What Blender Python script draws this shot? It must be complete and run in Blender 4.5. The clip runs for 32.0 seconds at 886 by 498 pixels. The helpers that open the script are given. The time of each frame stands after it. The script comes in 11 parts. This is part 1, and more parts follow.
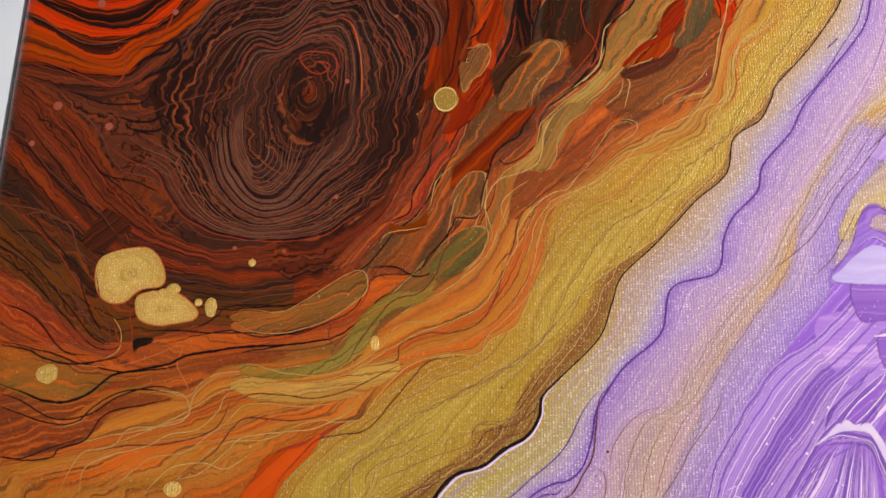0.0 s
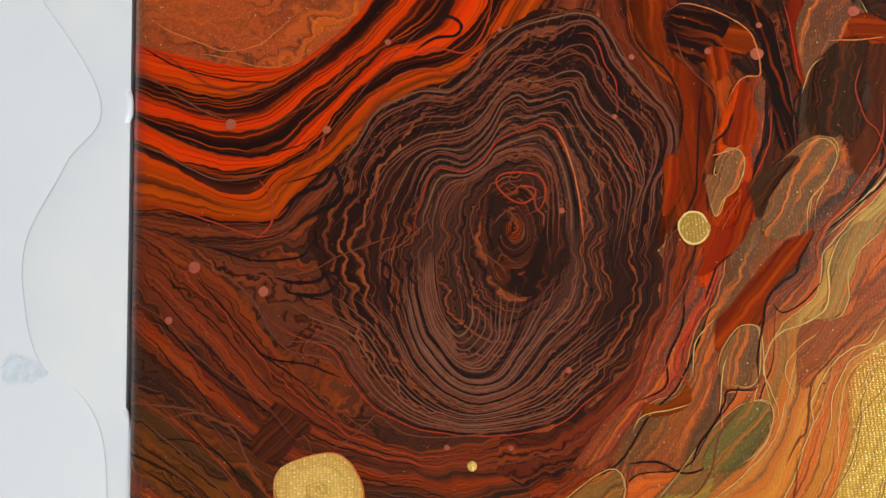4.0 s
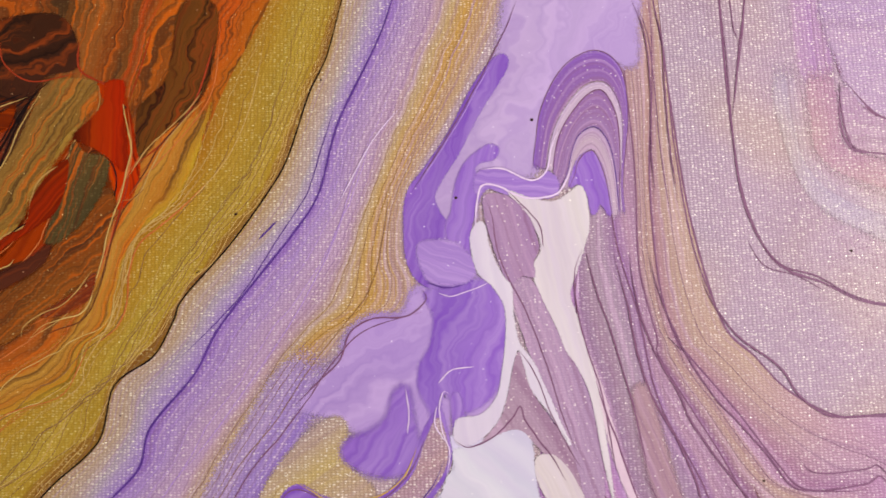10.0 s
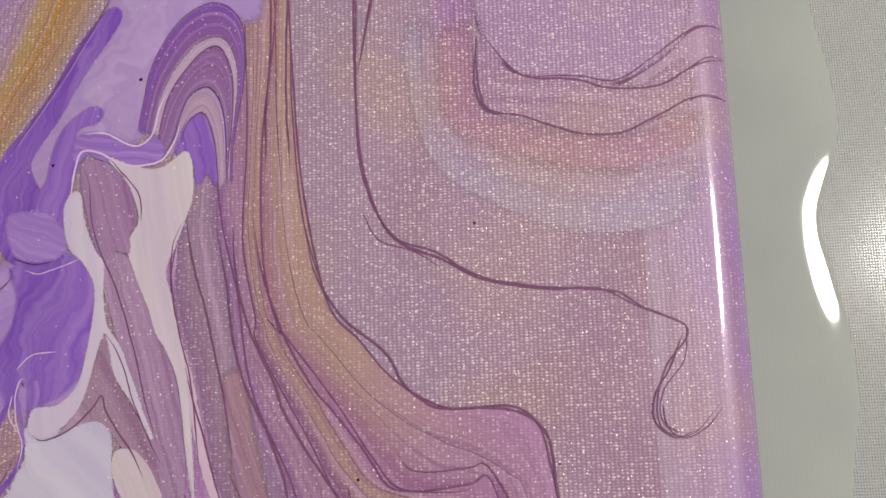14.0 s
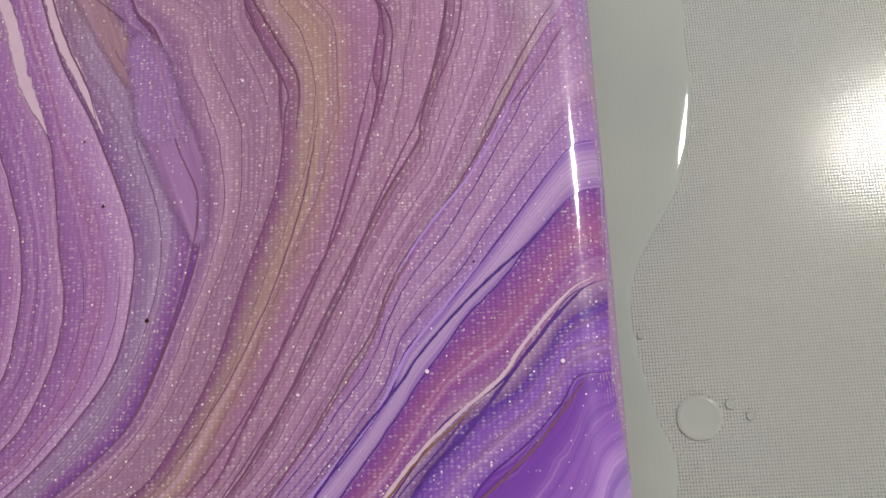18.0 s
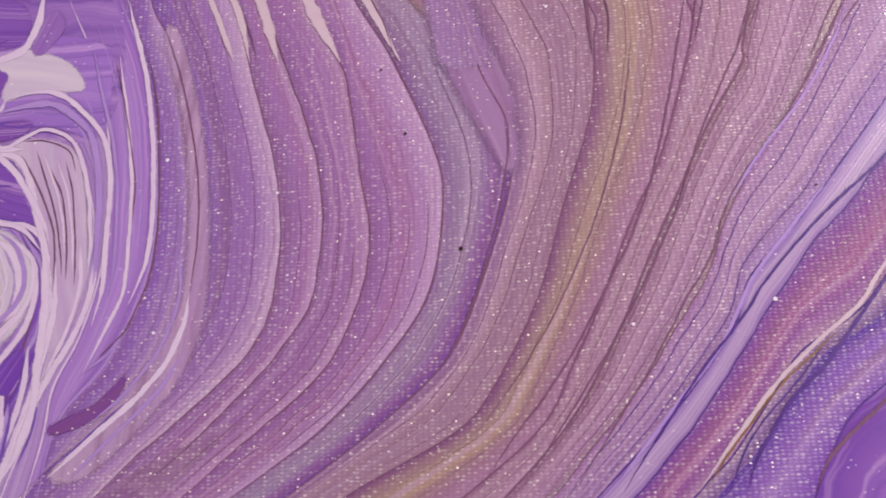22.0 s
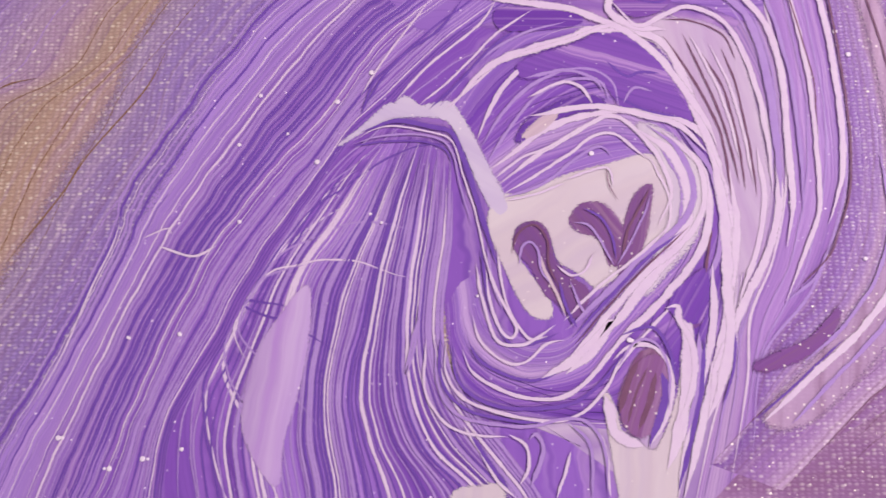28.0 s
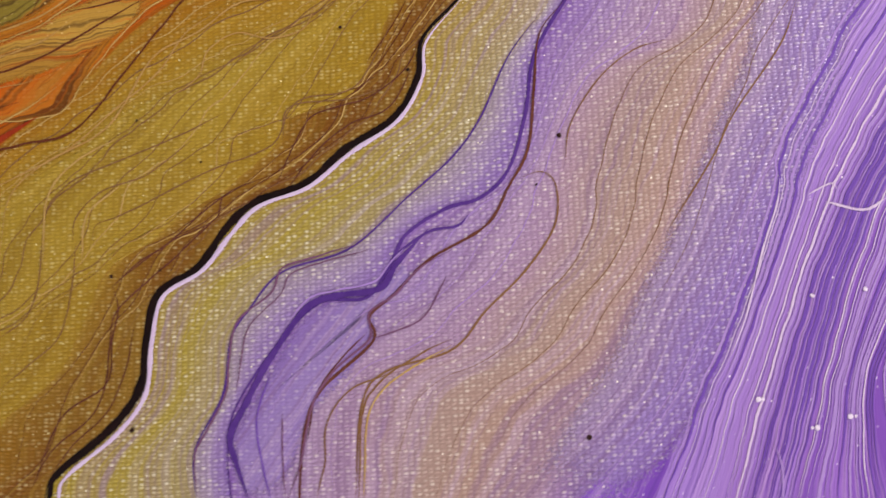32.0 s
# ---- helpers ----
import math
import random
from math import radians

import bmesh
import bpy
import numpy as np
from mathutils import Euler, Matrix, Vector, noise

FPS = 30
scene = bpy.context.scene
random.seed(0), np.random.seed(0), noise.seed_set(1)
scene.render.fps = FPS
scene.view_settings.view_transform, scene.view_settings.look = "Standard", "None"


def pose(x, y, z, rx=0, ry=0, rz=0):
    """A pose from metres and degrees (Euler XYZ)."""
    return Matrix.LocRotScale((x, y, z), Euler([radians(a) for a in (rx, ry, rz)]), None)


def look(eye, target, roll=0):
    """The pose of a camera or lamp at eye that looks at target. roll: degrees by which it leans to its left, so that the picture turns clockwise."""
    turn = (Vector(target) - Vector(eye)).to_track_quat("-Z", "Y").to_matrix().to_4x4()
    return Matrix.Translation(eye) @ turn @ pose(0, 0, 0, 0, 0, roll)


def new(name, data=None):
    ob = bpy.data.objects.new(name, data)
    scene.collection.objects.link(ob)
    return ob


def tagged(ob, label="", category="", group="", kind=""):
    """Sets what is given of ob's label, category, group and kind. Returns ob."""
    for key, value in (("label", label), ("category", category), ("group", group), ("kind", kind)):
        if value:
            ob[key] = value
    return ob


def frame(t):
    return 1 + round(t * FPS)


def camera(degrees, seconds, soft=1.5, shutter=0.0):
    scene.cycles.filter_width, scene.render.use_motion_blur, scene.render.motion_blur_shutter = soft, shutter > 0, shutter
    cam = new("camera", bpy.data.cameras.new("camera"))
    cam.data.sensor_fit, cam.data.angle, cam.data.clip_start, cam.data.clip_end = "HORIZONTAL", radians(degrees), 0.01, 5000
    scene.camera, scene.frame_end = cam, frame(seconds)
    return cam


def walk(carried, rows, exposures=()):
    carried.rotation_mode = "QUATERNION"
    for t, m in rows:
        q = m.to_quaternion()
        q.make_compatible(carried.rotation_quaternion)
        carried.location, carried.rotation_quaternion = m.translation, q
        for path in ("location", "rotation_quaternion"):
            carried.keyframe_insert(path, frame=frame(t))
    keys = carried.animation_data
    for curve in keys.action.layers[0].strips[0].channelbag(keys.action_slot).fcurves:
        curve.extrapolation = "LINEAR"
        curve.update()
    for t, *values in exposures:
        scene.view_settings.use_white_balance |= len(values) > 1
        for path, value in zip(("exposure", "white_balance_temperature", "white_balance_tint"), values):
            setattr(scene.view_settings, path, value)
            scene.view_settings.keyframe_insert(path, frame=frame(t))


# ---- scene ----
# ---- camera ----
cam = camera(47.14, 32.0, soft=1.5, shutter=0.3)
TABLE = 0.75            # height of the table top
DEEP = 0.0178           # depth of the stretched canvas
TOP = TABLE + DEEP
# seconds, then metres from the canvas centre (height over the paint), then turn in degrees
PATH = [
    (0, -0.05042, -0.08472, 0.26610, 18.50, 3.38, 1.02),
    (0.5, -0.05179, -0.07576, 0.27085, 18.03, 3.32, 2.17),
    (1, -0.06447, -0.07669, 0.27536, 16.72, 3.79, 3.87),
    (1.5, -0.11211, -0.05558, 0.28534, 12.91, 5.59, 0.68),
    (2, -0.13512, -0.04939, 0.27587, 11.65, 7.28, -6.83),
    (2.5, -0.12090, -0.03140, 0.25593, 12.40, 6.90, -5.25),
    (4.5, -0.10067, -0.00015, 0.22247, 12.47, 5.20, -2.76),
    (5, -0.08954, 0.00105, 0.21632, 12.53, 5.10, -2.17),
    (5.5, -0.07722, 0.00024, 0.21142, 12.81, 4.23, -1.93),
    (6, -0.05979, 0.00032, 0.20742, 12.43, 4.16, -1.20),
    (6.5, -0.04419, -0.00114, 0.20556, 11.73, 3.78, 0.13),
    (7, -0.04077, -0.01046, 0.20622, 12.10, 3.97, -4.08),
    (7.5, -0.01583, -0.00383, 0.20787, 11.75, 2.67, -3.95),
    (8, 0.01504, 0.00358, 0.20199, 11.59, 4.56, -1.93),
    (8.5, 0.04507, 0.01099, 0.19960, 10.64, 4.01, -2.10),
    (9, 0.06349, 0.01383, 0.19808, 11.07, 3.49, -2.03),
    (9.5, 0.08027, 0.01555, 0.19632, 11.54, 3.43, -2.04),
    (10, 0.08960, 0.02047, 0.19568, 11.67, 3.47, -1.88),
    (10.5, 0.10677, 0.01999, 0.19287, 11.87, 3.10, -1.82),
    (11, 0.13337, 0.02712, 0.18858, 10.42, 5.68, -1.15),
    (11.5, 0.14437, 0.02661, 0.18037, 11.74, 4.31, -1.31),
    (12, 0.15376, 0.03016, 0.17862, 11.32, 3.85, -1.52),
    (12.5, 0.16074, 0.02709, 0.17890, 11.23, 4.01, -1.59),
    (13, 0.16187, 0.02382, 0.17697, 11.14, 4.33, -1.24),
    (13.5, 0.16615, 0.02045, 0.17381, 11.27, 4.88, -0.77),
    (15.5, 0.16401, -0.00750, 0.15343, 13.52, 5.41, -5.83),
    (16, 0.17405, -0.03126, 0.14657, 15.28, 6.03, -4.85),
    (16.5, 0.18008, -0.04565, 0.14263, 14.62, 5.44, -4.30),
    (17, 0.18400, -0.06037, 0.14280, 15.19, 5.11, -3.36),
    (17.5, 0.18990, -0.07846, 0.14300, 15.29, 5.28, -2.85),
    (18, 0.18982, -0.08613, 0.14111, 15.62, 5.20, -2.48),
    (18.5, 0.18864, -0.09220, 0.13697, 16.56, 5.31, -2.37),
    (19, 0.18669, -0.09583, 0.13393, 17.10, 5.55, -2.18),
    (19.5, 0.18360, -0.09856, 0.13214, 17.42, 5.59, -2.01),
    (20, 0.17809, -0.10052, 0.13152, 18.10, 6.06, -1.82),
    (20.5, 0.17154, -0.10143, 0.12979, 18.61, 6.37, -1.55),
    (21, 0.16463, -0.10069, 0.13156, 18.88, 6.24, -1.54),
    (21.5, 0.15728, -0.10008, 0.13324, 18.77, 6.48, -1.62),
    (22, 0.14749, -0.09997, 0.13123, 19.10, 7.08, -1.58),
    (22.5, 0.13915, -0.09455, 0.13239, 17.98, 7.93, -1.32),
    (23, 0.13247, -0.09279, 0.13057, 18.06, 7.51, -0.76),
    (23.5, 0.13230, -0.09092, 0.12773, 17.22, 7.25, -0.42),
    (24, 0.13183, -0.08902, 0.12594, 16.71, 7.14, -0.15),
    (24.5, 0.12656, -0.08616, 0.12308, 15.99, 7.21, 0.16),
    (26.5, 0.07558, -0.08382, 0.12594, 11.17, 1.44, -0.39),
    (27, 0.05937, -0.08990, 0.12277, 13.72, -0.15, -0.56),
    (27.5, 0.05132, -0.09111, 0.11976, 13.90, 0.74, -0.18),
    (28, 0.04457, -0.09042, 0.11933, 13.45, 1.51, 0.13),
    (28.5, 0.03684, -0.09113, 0.11817, 13.57, 2.34, 0.50),
    (29, 0.02617, -0.09423, 0.11643, 13.63, 2.31, 0.59),
    (29.5, 0.01888, -0.09415, 0.11624, 13.62, 2.92, 0.85),
    (30, 0.01481, -0.09232, 0.11665, 13.37, 2.90, 0.82),
    (30.5, 0.00362, -0.08871, 0.11721, 13.01, 3.60, 0.86),
    (31, -0.00823, -0.08659, 0.11592, 12.82, 4.03, 0.94),
    (31.5, -0.01986, -0.08693, 0.11644, 12.28, 4.86, 1.18),
    (32, -0.02915, -0.08947, 0.12180, 11.39, 5.30, -2.42),
]
walk(cam, [(t, pose(x, y, TOP + z, a, b, c)) for t, x, y, z, a, b, c in PATH],
     exposures=[(0.0, 0.4, 6700, 10), (2.0, 0.32, 6600, 10), (5.0, 0.62, 6800, 2), (7.0, 0.62, 6750, -2), (9.0, 0.12, 6650, 5), (10.0, 0.08, 6700, 5), (12.0, -0.6, 6550, 11), (13.5, -0.5, 6700, 10), (16.0, -0.3, 6700, 7), (19.0, -0.5, 6650, 7), (21.0, -0.46, 6700, 10), (23.0, -0.06, 6750, 9), (28.0, 0.06, 6700, 13), (31.0, 0.10, 6600, 8), (32.0, 0.16, 6500, 8)])

# ---- light: a small bright lamp close over the table, and an added unseen soft fill from the south ----
world = bpy.data.worlds.new("world")
scene.world = world
world.use_nodes = True
world.node_tree.nodes["Background"].inputs[0].default_value = (0.9, 0.93, 1.0, 1)
world.node_tree.nodes["Background"].inputs[1].default_value = 0.5


def lamp(name, size, power, place, target, colour):
    light = bpy.data.lights.new(name, "AREA")
    light.shape, light.size, light.size_y, light.energy, light.color = "ELLIPSE", size, size * 1.35, power, colour
    ob = new(name, light)
    ob.matrix_world = look(place, target)
    return ob


lamp("table_lamp_source", 0.06, 3.2, (0.42, 0.135, TABLE + 0.43), (0.1, 0.0, TABLE), (1.0, 0.97, 0.92))
# added fill lamp, evens the brightness across the painting from the south
south_fill = bpy.data.lights.new("added_south_fill", "AREA")
south_fill.shape, south_fill.size, south_fill.size_y, south_fill.energy, south_fill.color = "RECTANGLE", 2.3, 1.2, 27, (1.0, 0.98, 0.95)
new("added_south_fill", south_fill).matrix_world = look((0.0, -1.72, 1.75), (0.0, 0.0, 1.3))

# ---- tools ----
MM = 0.001


def lin(h):
    """A colour from its six hex digits."""
    out = []
    for k in (0, 2, 4):
        c = int(h[k:k + 2], 16) / 255
        out.append(c / 12.92 if c <= 0.04045 else ((c + 0.055) / 1.055) ** 2.4)
    return (*out, 1.0)


def deep_tone(h, rich=1.12, tone=0.88):
    """A paint colour, a little richer and darker than its dry swatch."""
    c = np.array(lin(h)[:3])
    grey = c @ (0.3, 0.6, 0.1)
    return (*np.clip((grey + (c - grey) * rich) * tone, 0.002, 0.9).tolist(), 1.0)


def spline(points, step=0.7, closed=False, wiggle=0.0, seed=0):
    """A smooth curve through the points (millimetres), resampled at even steps."""
    p = np.array(points, float)
    ext = np.vstack([p[-1:], p, p[:2]]) if closed else np.vstack([2 * p[0] - p[1], p, 2 * p[-1] - p[-2]])
    out = []
    for i in range(1, len(ext) - 2):
        a, b, c, d = ext[i - 1], ext[i], ext[i + 1], ext[i + 2]
        s = np.linspace(0, 1, 13)[:-1, None]
        out.append(0.5 * (2 * b + (c - a) * s + (2 * a - 5 * b + 4 * c - d) * s**2 + (3 * b - a - 3 * c + d) * s**3))
    q = np.vstack(out + [ext[-2:-1]])
    run = np.r_[0, np.cumsum(np.hypot(*np.diff(q, axis=0).T))]
    n = max(6, int(run[-1] / step)) + 1
    at = np.linspace(0, run[-1], n)
    q = np.stack([np.interp(at, run, q[:, 0]), np.interp(at, run, q[:, 1])], 1)
    if wiggle:
        t = np.gradient(q, axis=0)
        t /= np.hypot(t[:, 0], t[:, 1])[:, None] + 1e-9
        off = np.array([noise.noise((s * 0.16, seed * 7.3, 0)) + 0.5 * noise.noise((s * 0.45, seed * 3.1, 5)) for s in at]) * wiggle
        off *= np.minimum(1, np.minimum(at, run[-1] - at) / 4)
        q = q + np.stack([-t[:, 1], t[:, 0]], 1) * off[:, None]
    return q


def resample(q, n):
    run = np.r_[0, np.cumsum(np.hypot(*np.diff(q, axis=0).T))]
    at = np.linspace(0, run[-1], n)
    return np.stack([np.interp(at, run, q[:, 0]), np.interp(at, run, q[:, 1])], 1)


ROUND = 6.0             # the rounded canvas edge, millimetres
EDGE_X = 203.2
WEST_X = 200.6


def drape(xyz):
    """Paint follows the rounded edge of the canvas."""
    end = np.where(xyz[:, 0] > 0, EDGE_X, WEST_X)
    x = np.clip(np.abs(xyz[:, 0]) / MM, 0, end - 0.25)
    d = np.clip(x - (end - ROUND), 0, ROUND - 0.25)
    xyz[:, 0] = np.sign(xyz[:, 0]) * x * MM
    xyz[:, 2] -= (ROUND - np.sqrt(ROUND ** 2 - d ** 2)) * MM
    return xyz


def sheet(name, xyz, faces, uv, material, parent, label="", edge=None):
    """Links a mesh with a flow map (u: millimetres along, v: 0 to 1 across)."""
    me = bpy.data.meshes.new(name)
    me.from_pydata(drape(xyz).tolist(), [], faces.tolist())
    layer = me.uv_layers.new(name="flow")
    loops = np.zeros(len(me.loops), int)
    me.loops.foreach_get("vertex_index", loops)
    layer.data.foreach_set("uv", uv[loops].ravel())
    if edge is not None:
        me.attributes.new("edge", "FLOAT", "POINT").data.foreach_set("value", edge.astype(np.float32))
    me.materials.append(material)
    me.polygons.foreach_set("use_smooth", np.ones(len(me.polygons), bool))
    ob = new(name, me)
    ob.parent = parent
    if label:
        ob["label"] = label
    return ob


def grid_faces(n, m):
    i, j = np.meshgrid(np.arange(n - 1), np.arange(m - 1), indexing="ij")
    a = (i * m + j).ravel()
    return np.stack([a, a + m, a + m + 1, a + 1], 1)


LIFT = [0]


def layer_z(level):
    """Each paint film lies a hair above the one before."""
    LIFT[0] += 1
    return level * 0.03 + (LIFT[0] % 12) * 0.0025


def band(name, a, b, material, level=1, label="", across=1.2, parts=None, fade=0.0, tail=8.0):
    """A film of paint between two curves that run the same way; it may thin out over a fade at its sides and a tail at its ends."""
    n = max(len(a), len(b))
    qa, qb = resample(a, n), resample(b, n)
    wide = np.hypot(*(qa - qb).T).mean()
    m = int(min(60, max(3, wide / across))) + 1
    v = np.linspace(0, 1, m)
    if fade:
        f = min(0.3, fade / wide)
        v = np.unique(np.r_[-0.3 * f, 0.7 * f, np.linspace(0.7 * f, 1 - 0.7 * f, m), 1 + 0.3 * f])
        m = len(v)
    xy = qa[:, None] * (1 - v)[None, :, None] + qb[:, None] * v[None, :, None]
    mid = 0.5 * (qa + qb)
    u = np.r_[0, np.cumsum(np.hypot(*np.diff(mid, axis=0).T))]
    z = layer_z(level)
    rise = z + v[None, :] * 0.006 + u[:, None] * 0.00003
    xyz = np.concatenate([xy, rise[:, :, None]], 2).reshape(-1, 3) * MM
    uv = np.stack([np.repeat(u, m), np.tile(v, n)], 1)
    f = grid_faces(n, m)
    p, q, r = xyz[f[0, 0]], xyz[f[0, 1]], xyz[f[0, 2]]
    if np.cross(q - p, r - p)[2] < 0:
        f = f[:, ::-1]
    edge = None
    if fade:
        ends = np.clip(np.minimum(u, u[-1] - u) / tail, 0, 1)
        sides = np.r_[0.0, np.ones(m - 2), 0.0]
        edge = (ends[:, None] * sides[None, :]).ravel()
    return sheet(name, xyz, f, uv, material, parts or painting, label, edge)


def vein(name, q, wide, material, level=3, label="", crest=0.008, taper=0.92, parts=None):
    """A raised thread of paint along a curve, wide millimetres across, thinning towards its ends."""
    n = len(q)
    t = np.gradient(q, axis=0)
    t /= np.hypot(t[:, 0], t[:, 1])[:, None] + 1e-9
    side = np.stack([-t[:, 1], t[:, 0]], 1)
    s = np.linspace(0, 1, n)
    w = wide * np.clip(np.minimum(s, 1 - s) * 6 + (1 - taper), 0, 1)
    w = w * np.array([1 + 0.35 * noise.noise((k * 0.25, wide * 31 + q[0, 0], 2)) for k in range(n)])
    z = layer_z(level)
    rows = [(-0.5, 0.0), (-0.2, crest), (0.2, crest), (0.5, 0.0)]
    xyz = np.stack([np.c_[q + side * (w * k)[:, None], np.full(n, z + h)] for k, h in rows], 1).reshape(-1, 3) * MM
    u = np.r_[0, np.cumsum(np.hypot(*np.diff(q, axis=0).T))]
    uv = np.stack([np.repeat(u, 4), np.tile([0, 0.3, 0.7, 1], n)], 1)
    return sheet(name, xyz, grid_faces(n, 4)[:, ::-1], uv, material, parts or painting, label)


def pool(name, ring, material, level=2, label="", swell=0.06, parts=None):
    """A closed puddle of paint inside a ring, slightly domed; v runs from the rim to the middle."""
    n = len(ring) - 1
    c = ring[:-1].mean(0)
    steps = [0.0, 0.06, 0.2, 0.45, 0.75, 1.0]
    z = layer_z(level)
    rows = []
    for s in steps:
        rows.append(np.c_[ring[:-1] * (1 - s) + c * s, np.full(n, z + swell * min(1, s * 8))])
    xyz = np.concatenate(rows) * MM
    uv = np.concatenate([np.stack([np.linspace(0, n * 0.7, n), np.full(n, s)], 1) for s in steps])
    faces = []
    i = np.arange(n)
    for k in range(len(steps) - 1):
        faces.append(np.stack([k * n + i, k * n + (i + 1) % n, (k + 1) * n + (i + 1) % n, (k + 1) * n + i], 1))
    f = np.concatenate(faces)
    if np.cross(ring[1] - ring[0], c - ring[0]) < 0:
        f = f[:, ::-1]
    return sheet(name, xyz, f, uv, material, parts or painting, label)


def fill(name, ring, material, level=2, label="", parts=None, feather=0.7, base=None):
    """A flat closed film of paint of any outline; its rim thins out over a feather's width."""
    q = ring[:-1]
    n = len(q)
    t = np.roll(q, -2, 0) - np.roll(q, 2, 0)
    t /= np.hypot(t[:, 0], t[:, 1])[:, None] + 1e-9
    area = 0.5 * np.sum(q[:, 0] * np.roll(q[:, 1], -1) - np.roll(q[:, 0], -1) * q[:, 1])
    if area < 0:
        q, t = q[::-1], -t[::-1]
    side = np.stack([-t[:, 1], t[:, 0]], 1)
    z = layer_z(level) if base is None else base
    rng = random.Random(int(abs(area) * 10) + n)
    tilt, heart = (rng.uniform(-3e-4, 3e-4), rng.uniform(-3e-4, 3e-4)), q.mean(0)
    bm = bmesh.new()
    edge = bm.verts.layers.float.new("edge")
    rows = []
    for off, e, h in ((-0.75 * feather, 0.0, 0.0), (0.25 * feather, 1.0, 0.012)):
        row = [bm.verts.new((x * MM, y * MM, (z + h + (x - heart[0]) * tilt[0] + (y - heart[1]) * tilt[1]) * MM)) for x, y in q + side * off]
        for v in row:
            v[edge] = e
        rows.append(row)
    for k in range(n):
        j = (k + 1) % n
        bm.faces.new((rows[0][k], rows[0][j], rows[1][j], rows[1][k]))
    top = bm.faces.new(rows[1])
    bm.normal_update()
    bmesh.ops.triangulate(bm, faces=[top], ngon_method="EAR_CLIP")
    bm.normal_update()
    for f in bm.faces:
        if f.normal.z < 0:
            f.normal_flip()
    me = bpy.data.meshes.new(name)
    bm.to_mesh(me)
    bm.free()
    # the flow runs along the longer way of the patch
    spread, axes = np.linalg.eigh(np.cov((q - heart).T))
    wide = max(9.0, 4.0 * math.sqrt(max(spread[0], 0.01)))
    uv = me.uv_layers.new(name="flow")
    for lp in me.loops:
        x, y, _ = me.vertices[lp.vertex_index].co
        d = np.array((x / MM, y / MM)) - heart
        uv.data[lp.index].uv = (float(d @ axes[:, 1]) + 40.0, 0.5 + float(d @ axes[:, 0]) / wide)
    me.materials.append(material)
    ob = new(name, me)
    ob.parent = parts or painting
    if label:
        ob["label"] = label
    return ob

# ---- materials ----
class Net:
    """Short hand for a node tree."""

    def __init__(self, name):
        self.mat = bpy.data.materials.new(name)
        self.mat.use_nodes = True
        self.t = self.mat.node_tree
        self.shader = self.t.nodes["Principled BSDF"]

    def node(self, kind, **given):
        n = self.t.nodes.new(kind)
        if "operation" in given:
            n.operation = given["operation"]
        if "data_type" in given:
            n.data_type = given["data_type"]
        if "blend_type" in given:
            n.blend_type = given["blend_type"]
        if "feature" in given:
            n.feature = given["feature"]
        return n

    def link(self, a, b):
        self.t.links.new(a, b)

    def put(self, socket, value):
        if isinstance(value, bpy.types.NodeSocket):
            self.link(value, socket)
        else:
            socket.default_value = value

    def math(self, op, a, b=0.0, c=0.0, clamp=False):
        n = self.node("ShaderNodeMath", operation=op)
        n.use_clamp = clamp
        for s, v in zip(n.inputs, (a, b, c)):
            self.put(s, v)
        return n.outputs[0]

    def vec(self, x, y, z=0.0):
        n = self.node("ShaderNodeCombineXYZ")
        for s, v in zip(n.inputs, (x, y, z)):
            self.put(s, v)
        return n.outputs[0]

    def noise(self, vector, scale, detail=2.0, rough=0.5):
        n = self.node("ShaderNodeTexNoise")
        self.put(n.inputs["Vector"], vector)
        n.inputs["Scale"].default_value, n.inputs["Detail"].default_value, n.inputs["Roughness"].default_value = scale, detail, rough
        return n.outputs["Fac"]

    def mix(self, fac, a, b, blend="MIX"):
        n = self.node("ShaderNodeMix", data_type="RGBA", blend_type=blend)
        self.put(n.inputs[0], fac)
        self.put(n.inputs[6], a)
        self.put(n.inputs[7], b)
        return n.outputs[2]

    def ramp(self, fac, stops, smooth=False):
        n = self.node("ShaderNodeValToRGB")
        n.color_ramp.interpolation = "EASE" if smooth else "LINEAR"
        e = n.color_ramp.elements
        while len(e) < len(stops):
            e.new(0.5)
        for k, (at, colour) in zip(e, sorted(stops)):
            k.position, k.color = at, colour
        self.put(n.inputs[0], fac)
        return n.outputs[0]

    def span(self, value, lo, hi, a=0.0, b=1.0):
        n = self.node("ShaderNodeMapRange")
        n.clamp = True
        self.put(n.inputs[0], value)
        for s, v in zip(n.inputs[1:5], (lo, hi, a, b)):
            s.default_value = v
        return n.outputs[0]


THREAD = 0.49           # millimetres from thread to thread of the cloth


